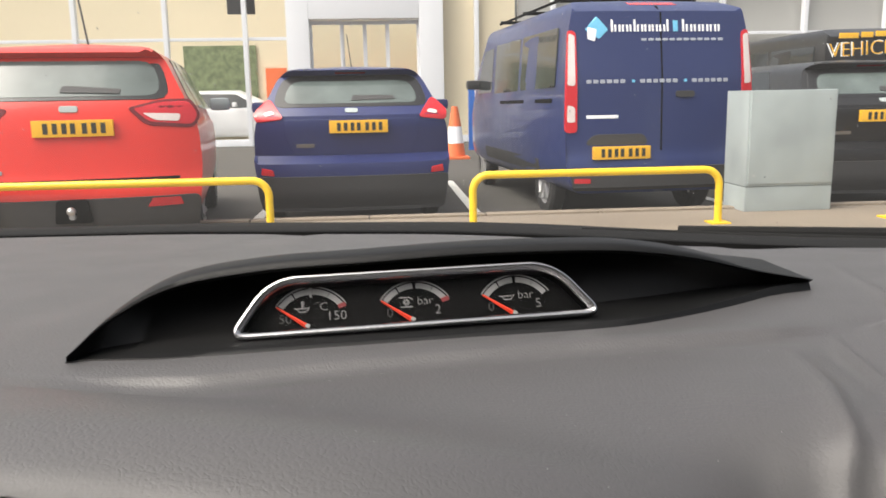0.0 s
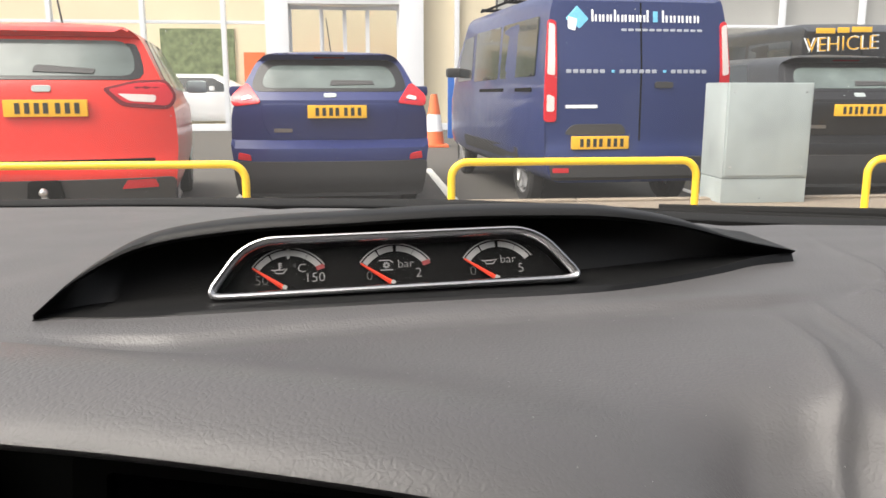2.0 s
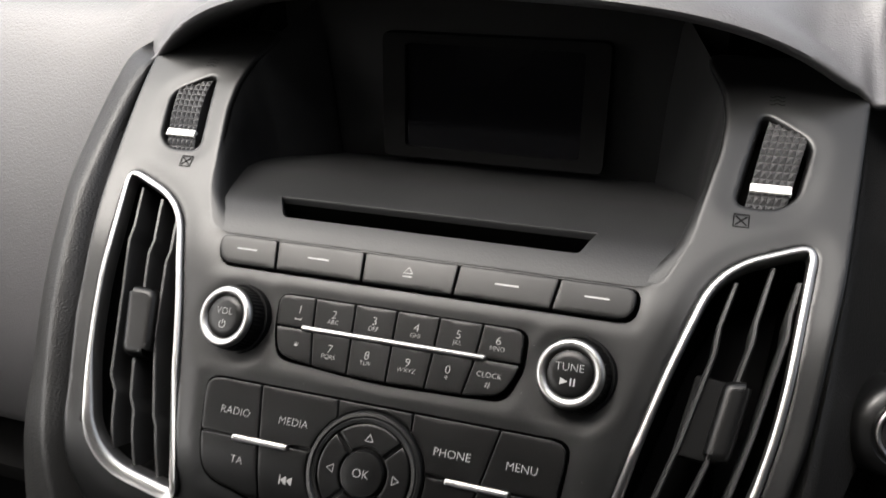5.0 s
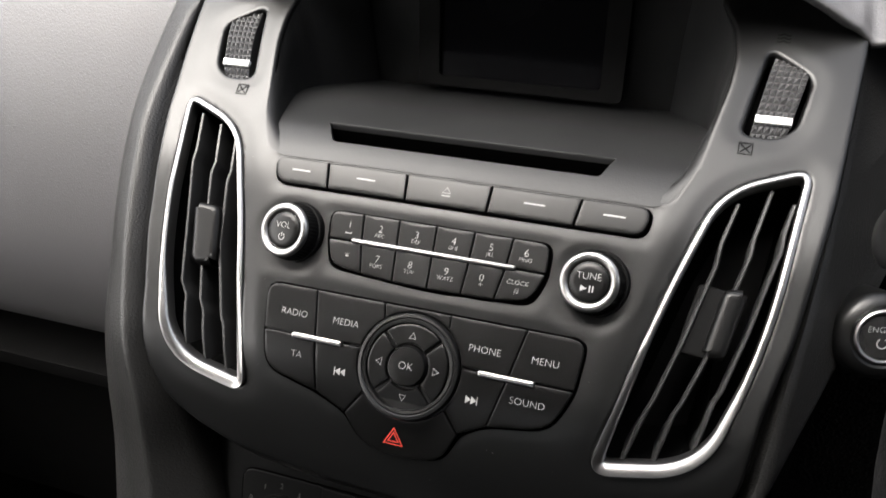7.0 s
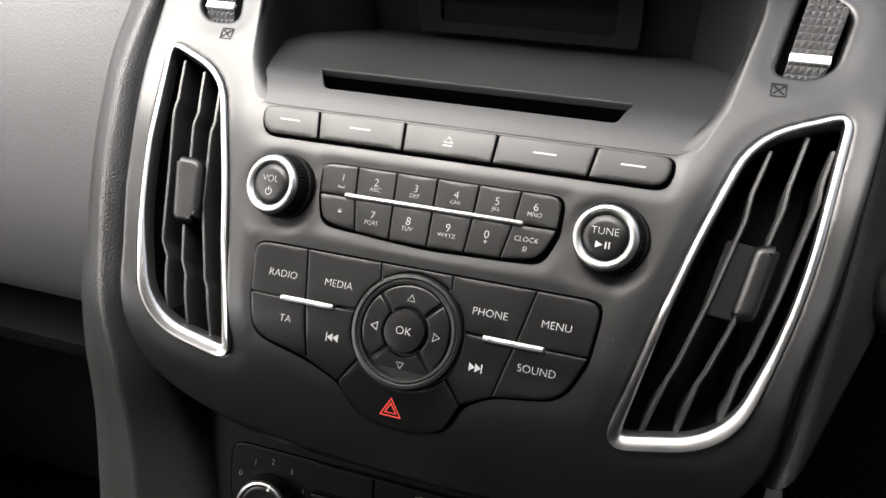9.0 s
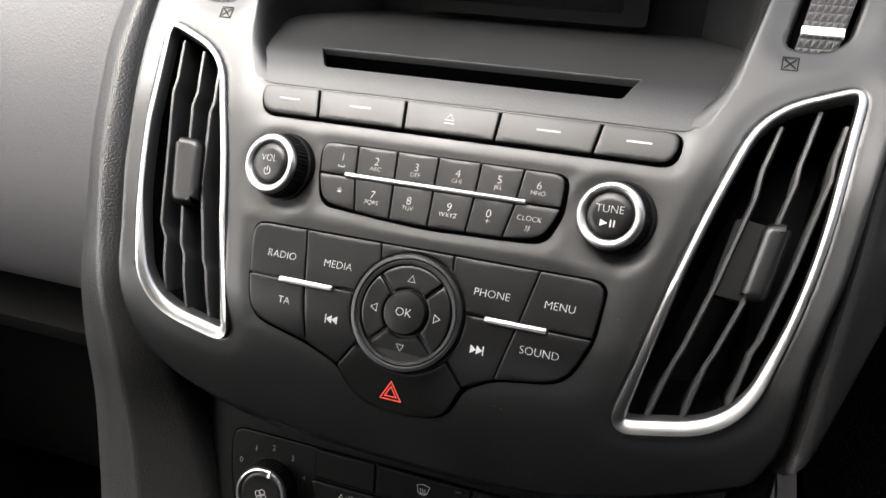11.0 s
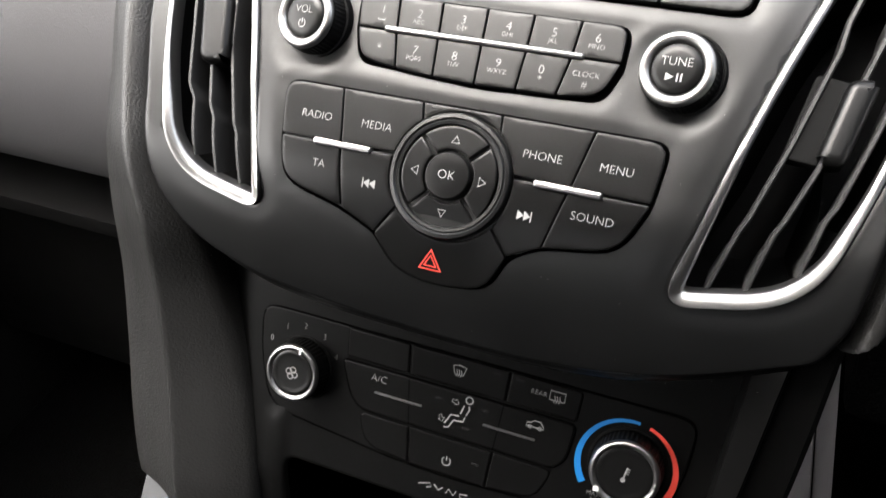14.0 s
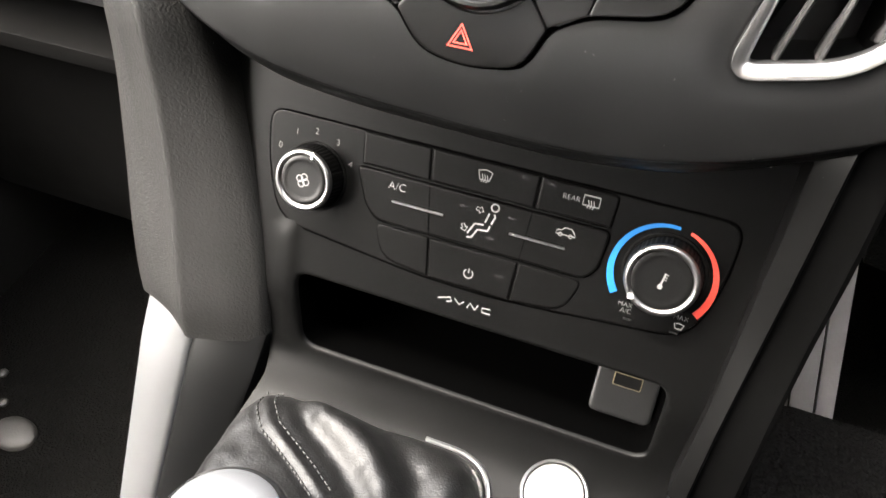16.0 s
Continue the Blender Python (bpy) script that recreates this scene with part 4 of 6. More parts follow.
# number pad
bm = slab(PANEL, inset(rounded([(-58.6, 138.6, 6), (53.2, 138.6, 6), (53.4, 155, 3), (48.5, 168.6, 8), (-2, 170.6, 10), (-53, 167.4, 8), (-57, 154, 3)], n=5), -.15), -1.8, -.1, .1)
part("keypad_bed", bm, JOINT, stack)
tops = [-57.4, -40, -21.5, -2.7, 16, 34.5, 52]
mids = [-55.8, -38.4, -20.4, -2.2, 15.8, 33.4, 52.2]
lows = [-51.8, -35.3, -19, -1.6, 15, 30.7, 47.6]
bots = [165.6, 167.8, 169, 169.4, 169, 168.6, 166.4]
NAMES = (("1", ""), ("2", "ABC"), ("3", "DEF"), ("4", "GHI"), ("5", "JKL"), ("6", "MNO"), ("*", ""), ("7", "PQRS"), ("8", "TUV"), ("9", "WXYZ"), ("0", "+"), ("CLOCK", "#"))
for i in range(6):
    for row in (0, 1):
        o0, o1 = i == 0, i == 5
        if row == 0:
            poly = [(tops[i] + .3, 139.4, 5 if o0 else .8), (tops[i + 1] - .3, 139.4, 5 if o1 else .8), (mids[i + 1] - .3, 152.9, .8), (mids[i] + .3, 152.9, .8)]
        else:
            poly = [(mids[i] + .3, 153.6, .8), (mids[i + 1] - .3, 153.6, .8), (lows[i + 1] - .3, bots[i + 1], 6 if o1 else .8), (lows[i] + .3, bots[i], 6 if o0 else .8)]
        k = key(poly, 2.2, name="number_key", label="small black number key", bevel=.4)
        a, b = NAMES[i + 6 * row]
        c = sum(p[0] for p in poly) / 4
        y = 145.3 if row == 0 else 160.0
        c = ((-46, -30, -11.6, 6.9, 25, 41.7), (-44.2, -28.5, -11.8, 6.2, 23.3, 40.3))[row][i]
        words(a, PANEL.axes(c, y + (-.6 if a == "CLOCK" else 0) + (1.2 if a == "*" else 0), 2.35), .0031 if a == "CLOCK" else (.006 if a == "*" else .0050), LEGEND, k)
        if b:
            words(b, PANEL.axes(c, y + 3.2, 2.35), .0040 if b in "+#" else .0027, LEGEND, k)
        elif a == "1":
            bm = bmesh.new()
            ribbon(bm, PANEL, [(c - 1.5, y + 3.4), (c - 1.5, y + 4.2), (c + 1.5, y + 4.2), (c + 1.5, y + 3.4)], .4, 2.35)
            part("legend", bm, LEGEND, k)


def pill(u0, u1, s, w, h, name="chrome_strip"):
    bm = bmesh.new()
    loops(bm, PANEL, rounded([(u0, s - w / 2), (u1, s - w / 2), (u1, s + w / 2), (u0, s + w / 2)], w / 2, n=5), [(0, 0), (0, h - .8), (.4, h - .2), (w * .4, h)], cap=True)
    part(name, bm, CHROME, stack, "bright metal strip")


pill(-43.5, 38, 152.9, 2.4, 3.8)

# function knots round the dial
DX, DS = -2.4, 206.0
bm = slab(PANEL, inset(rounded([(-82.6, 178.6, 7), (76.6, 178.6, 7), (74.6, 203, 4), (66.6, 221.8, 10), (37.4, 226.4, 6), (26, 233, 4), (19, 248, 8), (-4, 251.4, 20), (-22, 248, 8), (-31.8, 234.8, 4), (-47.4, 228, 6), (-74.8, 221.2, 10), (-78.8, 203, 4)], n=4), -.15), -1.8, -.1, .1)
part("key_bed", bm, JOINT, stack)
R = 25.2
FUNC = {
    "RADIO": ([(-81.6, 179.5, 7), (-55.2, 179.5, .8), (-50.9, 201.6, .8), (-77.8, 201.6, 1)], (-64, 192.2)),
    "TA": ([(-77.6, 202.4, 1), (-50.7, 202.4, .8), (-46.6, 226.2, .8), (-73.8, 219.8, 9)], (-58.5, 211)),
    "MEDIA": ([(-54.6, 179.5, .8), (-20, 179.5, .8)] + [(*p, .3) for p in arc(DX, DS, R, 130, 168, 7)] + [(-50.3, 201.6, .8)], (-37, 192.2)),
    "prev": ([(-50.1, 202.4, .8)] + [(*p, .3) for p in arc(DX, DS, R, 171, 217, 8)] + [(-31, 233.2, .8), (-46, 226.4, 2)], (-34.6, 214.8)),
    "plain": ([(-19.4, 179.5, .8), (12.6, 179.5, .8)] + [(*p, .3) for p in arc(DX, DS, R, 51, 129, 10)], None),
    "PHONE": ([(13.2, 179.5, .8), (48.6, 179.5, .8), (44, 201.6, .8)] + [(*p, .3) for p in arc(DX, DS, R, 12, 50, 7)], (31.5, 192.2)),
    "next": ([(43.8, 202.4, .8), (37.6, 225.2, .8), (24.8, 231.4, .8)] + [(*p, .3) for p in arc(DX, DS, R, -37, 9, 8)], (29, 214.6)),
    "MENU": ([(49.2, 179.5, .8), (75.6, 179.5, 7), (73.7, 201.6, 1), (44.6, 201.6, .8)], (59.3, 192.2)),
    "SOUND": ([(44.4, 202.4, .8), (73.6, 202.4, 1), (65.8, 220.6, 9), (38.2, 225, .8)], (54.6, 211)),
    "hazard": ([(-30.6, 234, 1)] + [(*p, .3) for p in arc(DX, DS, R, 219, 321, 14)] + [(24.8, 232.2, 1), (18, 247, 7), (-4, 250.4, 20), (-21, 247, 7)], (-5.2, 240.6)),
}
for name, (poly, c) in FUNC.items():
    k = part("function_key", pad(PANEL, rounded(poly, .8, n=3), -.8, 1.8, .42), KEY, stack, "black hazard light key" if name == "hazard" else "black audio function key")
    bm = bmesh.new()
    if name in ("prev", "next"):
        sgn = -1 if name == "prev" else 1
        for d in (-2.2, .4):
            fill(bm, PANEL, [(c[0] + sgn * d, c[1] - 1.8), (c[0] + sgn * (d + 2.6), c[1]), (c[0] + sgn * d, c[1] + 1.8)], 1.95)
        ribbon(bm, PANEL, [(c[0] + sgn * 3.2, c[1] - 1.9), (c[0] + sgn * 3.2, c[1] + 1.9)], .5, 1.95)
        part("legend", bm, LEGEND, k)
    elif name == "hazard":
        for r, w in ((5.3, .95), (2.9, .9)):
            ribbon(bm, PANEL, [(c[0], c[1] - r * .95), (c[0] + r * .87, c[1] + r * .6), (c[0] - r * .87, c[1] + r * .6)], w, 1.95, closed=True)
        part("triangle", bm, RED, k, "red warning triangle")
    else:
        bm.free()
        if name != "plain":
            words(name, PANEL.axes(*c, 1.95), .0046, LEGEND, k)
pill(-62.5, -36.5, 202.4, 2.6, 3.4)
pill(30.5, 56.5, 202.4, 2.6, 3.4)


def dial():
    m = PANEL.axes(DX, DS)
    ring = part("dial", turned(m, [(24.6, -.5), (24.6, 2.2), (23.9, 3.2), (22.6, 3.4), (21.9, 2.8), (21.4, 3.2), (20.2, 3.0), (19.8, 1.0), (9, 1.0)], 96), FASCIA, stack, "round four-way control dial")
    for a in (0, 90, 180, 270):
        poly = arc(DX, DS, 19.3, a - 42.5, a + 42.5, 12) + arc(DX, DS, 10.2, a + 40, a - 40, 10)
        k = part("arrow_key", slab(PANEL, poly, .5, 3.4, .6), KEY, ring)
        cx, cy = DX + 13.6 * math.cos(radians(a)), DS - 13.6 * math.sin(radians(a))
        d = Vector((math.cos(radians(a)), -math.sin(radians(a))))
        n = Vector((-d.y, d.x))
        c = Vector((cx, cy))
        bm = bmesh.new()
        ribbon(bm, PANEL, [tuple(c + d * 1.7), tuple(c - d * 1.0 + n * 1.6), tuple(c - d * 1.0 - n * 1.6)], .45, 3.55, closed=True)
        part("arrow", bm, LEGEND, ring)
    ok = part("ok_button", turned(m, [(9.4, 1), (9.2, 4.2), (8.6, 5.0), (6.5, 5.3), (3, 5.4)], 48), KEY, ring)
    words("OK", PANEL.axes(DX, DS, 5.6), .0050, LEGEND, ring)


dial()


# ---- climate controls and console ----
climate = thing("heater_controls", "matt black heater control panel with two chrome-rimmed knobs", "control panel", (0, .05, .78))
VL = CONSOLE.v_of_z(.7045)
MOUTH = rounded([(-83, 88.5, 8), (99, 88.5, 8), (98, VL, 9), (-78, VL, 9)], n=5)
console = thing("centre_console", "dark plastic centre console with a storage tray", "console", (0, 0, .68))


def console_skin():
    V1 = CONSOLE.knots[-1]
    ring = [(-126, -50), (134, -50), (134, -10), (128, 40), (122, 90), (112, VL + 20), (106, VL + 60), (106, V1 - 2), (-98, V1 - 2), (-98, VL + 60), (-93, VL + 20), (-100, 90), (-126, 40)]
    part("console_shell", sheet(Dished(CONSOLE, [([(-88.5, 70), (-87, 95), (-83, VL - 4)], -2.2, 7, False)]), ring, [MOUTH], 5.0, edge=((0, -30),), hole_edge=((-.6, -.6), (-1.2, -2))), HEATER, console, "satin black moulding", sharp=50)
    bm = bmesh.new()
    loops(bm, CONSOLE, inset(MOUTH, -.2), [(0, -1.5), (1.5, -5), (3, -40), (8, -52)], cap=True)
    # recess shade is put into the tray's colour
    part("tray", bm, JOINT, console, "storage tray, its recess shade put into a near-black colour")


console_skin()
CL = [(-105, 13, 9), (108.5, 13, 9), (107.5, 40, 20), (99, 66, 12), (20, 73.4, 80), (-20, 73.4, 80), (-94, 66, 12), (-103, 40, 20)]
part("joint", slab(CONSOLE, rounded(CL, n=5), -.6, .12, .05), JOINT, climate)
part("plate", slab(CONSOLE, inset(rounded(CL, n=5), .8), -.6, .5, .3), HEATER, climate, "matt black plate")


def ckey(poly, h=1.05, r=.8):
    part("key_joint", slab(CONSOLE, rounded(poly, r, n=3), .2, .58, .04), JOINT, climate)
    return part("heater_key", slab(CONSOLE, inset(rounded(poly, r, n=3), .35), .2, h, .5), HEATER, climate, "flat black heater key")


HEATER_KEYS = {
    "blank": [(-56.6, 14, .8), (-24, 14, .8), (-22.5, 28.6, .8), (-55.4, 28.6, .8)],
    "screen": [(-23.6, 14, .8), (25.2, 14, .8), (25, 28.6, .8), (-22.2, 28.6, .8)],
    "rear": [(25.6, 14, .8), (59, 14, 3), (58, 28.6, .8), (25.4, 28.6, .8)],
    "low_left": [(-45, 53.6, 4), (-18.6, 53.6, .8), (-16.4, 71.8, .8), (-40, 69.5, 10)],
    "power": [(-18.2, 53.6, .8), (23.2, 53.6, .8), (22.4, 72, .8), (-16, 72, .8)],
    "low_right": [(23.6, 53.6, .8), (52, 53.6, 4), (47, 69.5, 10), (22.8, 71.8, .8)],
}
for name, poly in HEATER_KEYS.items():
    HEATER_KEYS[name] = ckey(poly)
PILL = [(-58, 29.4, 4), (59, 29.4, 4), (57, 47, 10), (52, 52.8, 8), (-45, 52.8, 8), (-51, 47, 10)]
part("key_joint", slab(CONSOLE, rounded(PILL, n=5), .2, .9, .05), JOINT, climate)
part("mode_plate", slab(CONSOLE, inset(rounded(PILL, n=5), .45), .2, 1.6, .8), HEATER, climate)
for a, b in ((-22, -18.8), (24.8, 23.4)):
    bm = bmesh.new()
    ribbon(bm, CONSOLE, [(a, 30.2), (b, 52.2)], .5, 1.68)
    part("key_joint", bm, JOINT, climate)
for a, b in ((-38.2, -13.6), (16.8, 41.6)):
    bm = bmesh.new()
    loops(bm, CONSOLE, rounded([(a, 41.2), (b, 41.2), (b, 42.2), (a, 42.2)], .5, n=4), [(0, 1.4), (0, 2.0), (.3, 2.5)], cap=True)
    part("chrome_strip", bm, CHROME, climate, "thin bright strip")
words("A/C", CONSOLE.axes(-36.8, 34.8, 1.75), .0052, SOFTPRINT, climate)
words("REAR", CONSOLE.axes(39.4, 19.9, 1.2), .0032, SOFTPRINT, climate)


def signs():
    S = CONSOLE
    def sign(draw, h=1.75, mat=SOFTPRINT):
        bm = bmesh.new()
        draw(bm, h)
        part("legend", bm, mat, climate)

    def demist(bm, h, cx=1.5, cy=20):
        ribbon(bm, S, [(cx - 3.2, cy - 1.8), (cx, cy - 2.6), (cx + 3.2, cy - 1.8), (cx + 2.1, cy + 2), (cx - 2.1, cy + 2)], .5, h, closed=True)
        for k in (-1.1, 0, 1.1):
            ribbon(bm, S, [(cx + k - .3, cy + 3), (cx + k + .3, cy + 1.2), (cx + k - .3, cy - .4)], .4, h)

    def rear(bm, h, cx=47.8, cy=19.4):
        ribbon(bm, S, [(cx - 3.4, cy - 2.2), (cx + 3.4, cy - 2.2), (cx + 3.4, cy + 2), (cx - 3.4, cy + 2)], .55, h, closed=True)
        for k in (-1.1, 0, 1.1):
            ribbon(bm, S, [(cx + k - .3, cy + 3.2), (cx + k + .3, cy + 1.4), (cx + k - .3, cy - .3)], .4, h)

    def recirc(bm, h, cx=40.5, cy=34.9):
        ribbon(bm, S, [(cx - 4.2, cy + 1), (cx - 3.8, cy - .6), (cx - 1.8, cy - 1), (cx - .6, cy - 2.2), (cx + 2.2, cy - 2), (cx + 3.6, cy - .4), (cx + 4.2, cy + 1)], .45, h, closed=True)
        for k in (-2.2, 2.2):
            ribbon(bm, S, arc(cx + k, cy + 1.1, .8, 0, 330, 8), .4, h)

    def power(bm, h, cx=2.6, cy=64.8):
        ribbon(bm, S, arc(cx, cy, 2.1, 125, 415, 14), .5, h)
        ribbon(bm, S, [(cx, cy - 2.6), (cx, cy - .4)], .5, h)

    def seated(bm, h, cx=3.4, cy=40.5):
        ribbon(bm, S, arc(cx + 5.4, cy - 8.0, 1.7, 0, 340, 12), .65, h, closed=True)
        ribbon(bm, S, [(cx + 5.6, cy - 5.2), (cx + 6.2, cy - 3.8), (cx + 5.0, cy - .6)], .75, h)
        ribbon(bm, S, [(cx + 3.4, cy - 5.0), (cx + 2.2, cy - .6)], .75, h)
        ribbon(bm, S, [(cx + 4.6, cy + .4), (cx + 4.0, cy + 2.8), (cx - .6, cy + 3.4), (cx - 2.6, cy + 7.4), (cx - 4.8, cy + 7.8)], .75, h)
        ribbon(bm, S, [(cx + 1.8, cy + .6), (cx - 2.2, cy + 1.0), (cx - 4.8, cy + 6.0)], .75, h)
        for ax, ay, sx, sy in ((cx - 2.6, cy - 6.0, 1, .25), (cx - 7.4, cy + 2.4, .45, .9)):
            d = Vector((sx, sy)).normalized()
            n = Vector((-d.y, d.x))
            c = Vector((ax, ay))
            ribbon(bm, S, [tuple(c + n * .7), tuple(c + d * 1.7 + n * .7), tuple(c + d * 1.7 + n * 1.6), tuple(c + d * 3.4), tuple(c + d * 1.7 - n * 1.6), tuple(c + d * 1.7 - n * .7), tuple(c - n * .7)], .35, h, closed=True)

    sign(demist, 1.2), sign(rear, 1.2), sign(recirc), sign(power, 1.2), sign(seated)
    # the maker's mark is left as plain strokes
    bm = bmesh.new()
    for k, pts in enumerate(([(-8, .8), (-4, -.8), (-3.4, .6), (-5, 1.4)], [(-2.6, -.8), (-.8, 1), (.6, -.6)], [(1.8, 1.4), (2.6, -.8), (4.4, 1.4), (5.2, -.8)], [(9.2, -.6), (6.6, -.2), (6.8, 1.4), (9.4, 1.4)])):
        ribbon(bm, S, [(2.1 + a * 1.45, 79.4 + b * 1.2) for a, b in pts], .6, .2)
    part("mark", bm, SOFTPRINT, climate)
    for k, cx, cy in ((0, -5.5, 35.2), (1, 17, 35), (2, 30, 16.6), (3, 19, 16.6), (4, 9, 46.2), (5, 16.5, 62), (6, 73.6, 64.2), (7, 92.8, 64.2)):
        bm = bmesh.new()
        fill(bm, S, [(cx - 1.8, cy - .5), (cx + 1.8, cy - .5), (cx + 1.8, cy + .5), (cx - 1.8, cy + .5)], 1.72 if 29 < cy < 53 else 1.18)
        part("indicator", bm, GLOSSKEY, climate)


signs()


def heater_knob(u, s, r, label):
    m = CONSOLE.axes(u, s)
    k = part("heater_knob", turned(m, [(r + 2.0, .4), (r + 1.8, .9), (r + 1.2, 1.0), (r + .6, .6)], 64), GAP, climate, label)
    part("grip", turned(m, [(r + .6, .5), (r + .4, 1.5, -.35), (r, 9.5, -.35), (r - .6, 11)], 96, cap=False), KEY, k, sharp=12)
    part("rim", turned(m, [(r - .3, 10.2), (r - .3, 11.0), (r - .6, 11.9), (r - 1.2, 12.5), (r - 1.9, 12.6), (r - 2.6, 12.2), (r - 3.1, 11.5), (r - 3.3, 10.8)], 64, cap=False), CHROME, k, "chrome rim")
    part("cap", turned(m, [(r - 3.0, 10.6), (r - 3.2, 11.4), (r - 4.2, 11.8), (r - 5.4, 11.5), (r - 7, 11.4), (2, 11.4)], 48), KEY, k)
    return k, m


fan, fm = heater_knob(-78.2, 40.5, 14.4, "fan speed knob with a chrome rim")
q = fm @ Matrix.Translation((0, 0, .0117))
P = Plane(q.translation, q.col[0].xyz, q.col[1].xyz)
bm = bmesh.new()
for a in (20, 110, 200, 290):
    ribbon(bm, P, arc(1.7 * math.cos(radians(a)), 1.7 * math.sin(radians(a)), 1.5, 0, 345, 12), .5, 0, closed=True)
part("legend", bm, SOFTPRINT, fan)
bm = bmesh.new()
ribbon(bm, P, [(3.4, -10.6), (4.3, -13.9)], 1.1, 1.3)
part("pointer", bm, WHITEMARK, fan, "white pointer")
for n, (u, s) in enumerate(((-97.4, 30), (-89.5, 22.2), (-79.6, 19.7), (-68.6, 22.5), (-61.2, 30.8))):
    words(str(n), CONSOLE.axes(u, s, .75), .0042, SOFTPRINT, climate)
temp, tm = heater_knob(83.0, 40.8, 15.2, "temperature knob with a chrome rim")
q = tm @ Matrix.Translation((0, 0, .0117))
P = Plane(q.translation, q.col[0].xyz, q.col[1].xyz)
bm = bmesh.new()
ribbon(bm, P, [(.9, -3.4), (0, 1.6)], .7, 0)
fill(bm, P, arc(-.1, 2.4, 1.1, 0, 330, 10), .0)
for k in (0, 1, 2):
    ribbon(bm, P, [(.9 - k * .2, -3 + k * 1.1), (2.2 - k * .2, -2.8 + k * 1.1)], .4, 0)
part("legend", bm, SOFTPRINT, temp)
bm = bmesh.new()
a = radians(222)
fill(bm, P, [(13.6 * math.cos(a) + dx, -13.6 * math.sin(a) + dy) for dx, dy in ((-1.3, -1), (1, -1.2), (1.3, 1), (-1, 1.2))], 1.2)
part("pointer", bm, WHITEMARK, temp, "white pointer")
for a0, a1, mat, nm in ((84, 216, BLUE, "blue_arc"), (72, -38, RED, "red_arc")):
    bm = bmesh.new()
    outer_, inner_ = [], []
    for i in range(30):
        t = i / 29
        a = radians(a0 + (a1 - a0) * t)
        w = 1.3 + 1.9 * t
        outer_.append(bm.verts.new(CONSOLE.at(82.4 + (21.0 + w / 2) * math.cos(a), 42 - (21.0 + w / 2) * math.sin(a), .7)))
        inner_.append(bm.verts.new(CONSOLE.at(82.4 + (21.0 - w / 2) * math.cos(a), 42 - (21.0 - w / 2) * math.sin(a), .7)))
    for i in range(29):
        bm.faces.new((outer_[i], outer_[i + 1], inner_[i + 1], inner_[i]))
    part(nm, bm, mat, climate, nm.replace("_", " ") + " of the temperature scale")
words("MAX", CONSOLE.axes(71.3, 58.3, .75), .0029, SOFTPRINT, climate)
words("A/C", CONSOLE.axes(72.1, 61.0, .75), .0029, SOFTPRINT, climate)
words("MAX", CONSOLE.axes(94.2, 57.3, .75), .0029, SOFTPRINT, climate)
bm = bmesh.new()
ribbon(bm, CONSOLE, [(92.2, 60.2), (94.2, 59.7), (96.2, 60.2), (95.4, 62.2), (93, 62.2)], .5, .75, closed=True)
part("legend", bm, SOFTPRINT, climate)


# socket, side trims, gear lever
usb = thing("usb_socket", "black socket block with a metal-edged charging slot", "socket", (.08, .05, .70))
S = Plane((.080, .043, .7085), (1, 0, 0), (0, .62, .60))
part("block", slab(S, rounded([(-15, -16), (15, -16), (15, 15), (-15, 15)], 4), -45, 0, 1.5), BOWL, usb)
bm = bmesh.new()
slot = rounded([(-6.6, -6.2), (6.6, -6.2), (6.6, -.2), (-6.6, -.2)], .6, n=3)
loops(bm, S, slot, [(-.1, .1), (0, .3), (.22, .3), (.6, -3)], cap=False)
part("shield", bm, BRASS, usb, "bright metal edge")
bm = bmesh.new()
fill(bm, S, slot, .12)
part("opening", bm, GAP, usb)


def side_trim(sx):
    """The trim that carries the bolster's line down to the floor: an outer strip and a dark inner face."""
    cols = []
    for k in np.linspace(-.10, 1, 16):
        y, z = -.001 - .141 * k, .7015 - .22 * k
        if sx < 0:
            x0, xc, xo = .094 + .06 * max(k, 0), .135 + .036 * k, .1695 + .018 * k
        else:
            x0, xc, xo = .109 + .03 * max(k, 0), .116 + .028 * k, .136 + .035 * k
        if k < 0:
            y += .003
        cols.append([(sx * a, y + b, z) for a, b in ((x0, .06), (x0, .008), (x0 + .0015, .003), (x0 + .004, .001), (xc - .003, -.0005), (xc - .001, .0), (xc, .0015), (xc + .001, .0), (xc + .0035, -.0012), (xc * .5 + xo * .5, -.001), (xo - .003, .002), (xo, .008), (xo, .20))])
    part("side_face", skin([c[:7] for c in cols if c[3][2] < .709]), FASCIA, console, "dark side of the console")
    part("silver_strip" if sx < 0 else "edge_strip", skin([c[6:] for c in cols]), SILVER if sx < 0 else HEATER, console, "silver painted edge strip" if sx < 0 else "dark edge strip")


side_trim(-1)
side_trim(1)
for sx in (-1, 1):
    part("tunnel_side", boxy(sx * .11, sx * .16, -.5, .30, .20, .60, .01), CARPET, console)


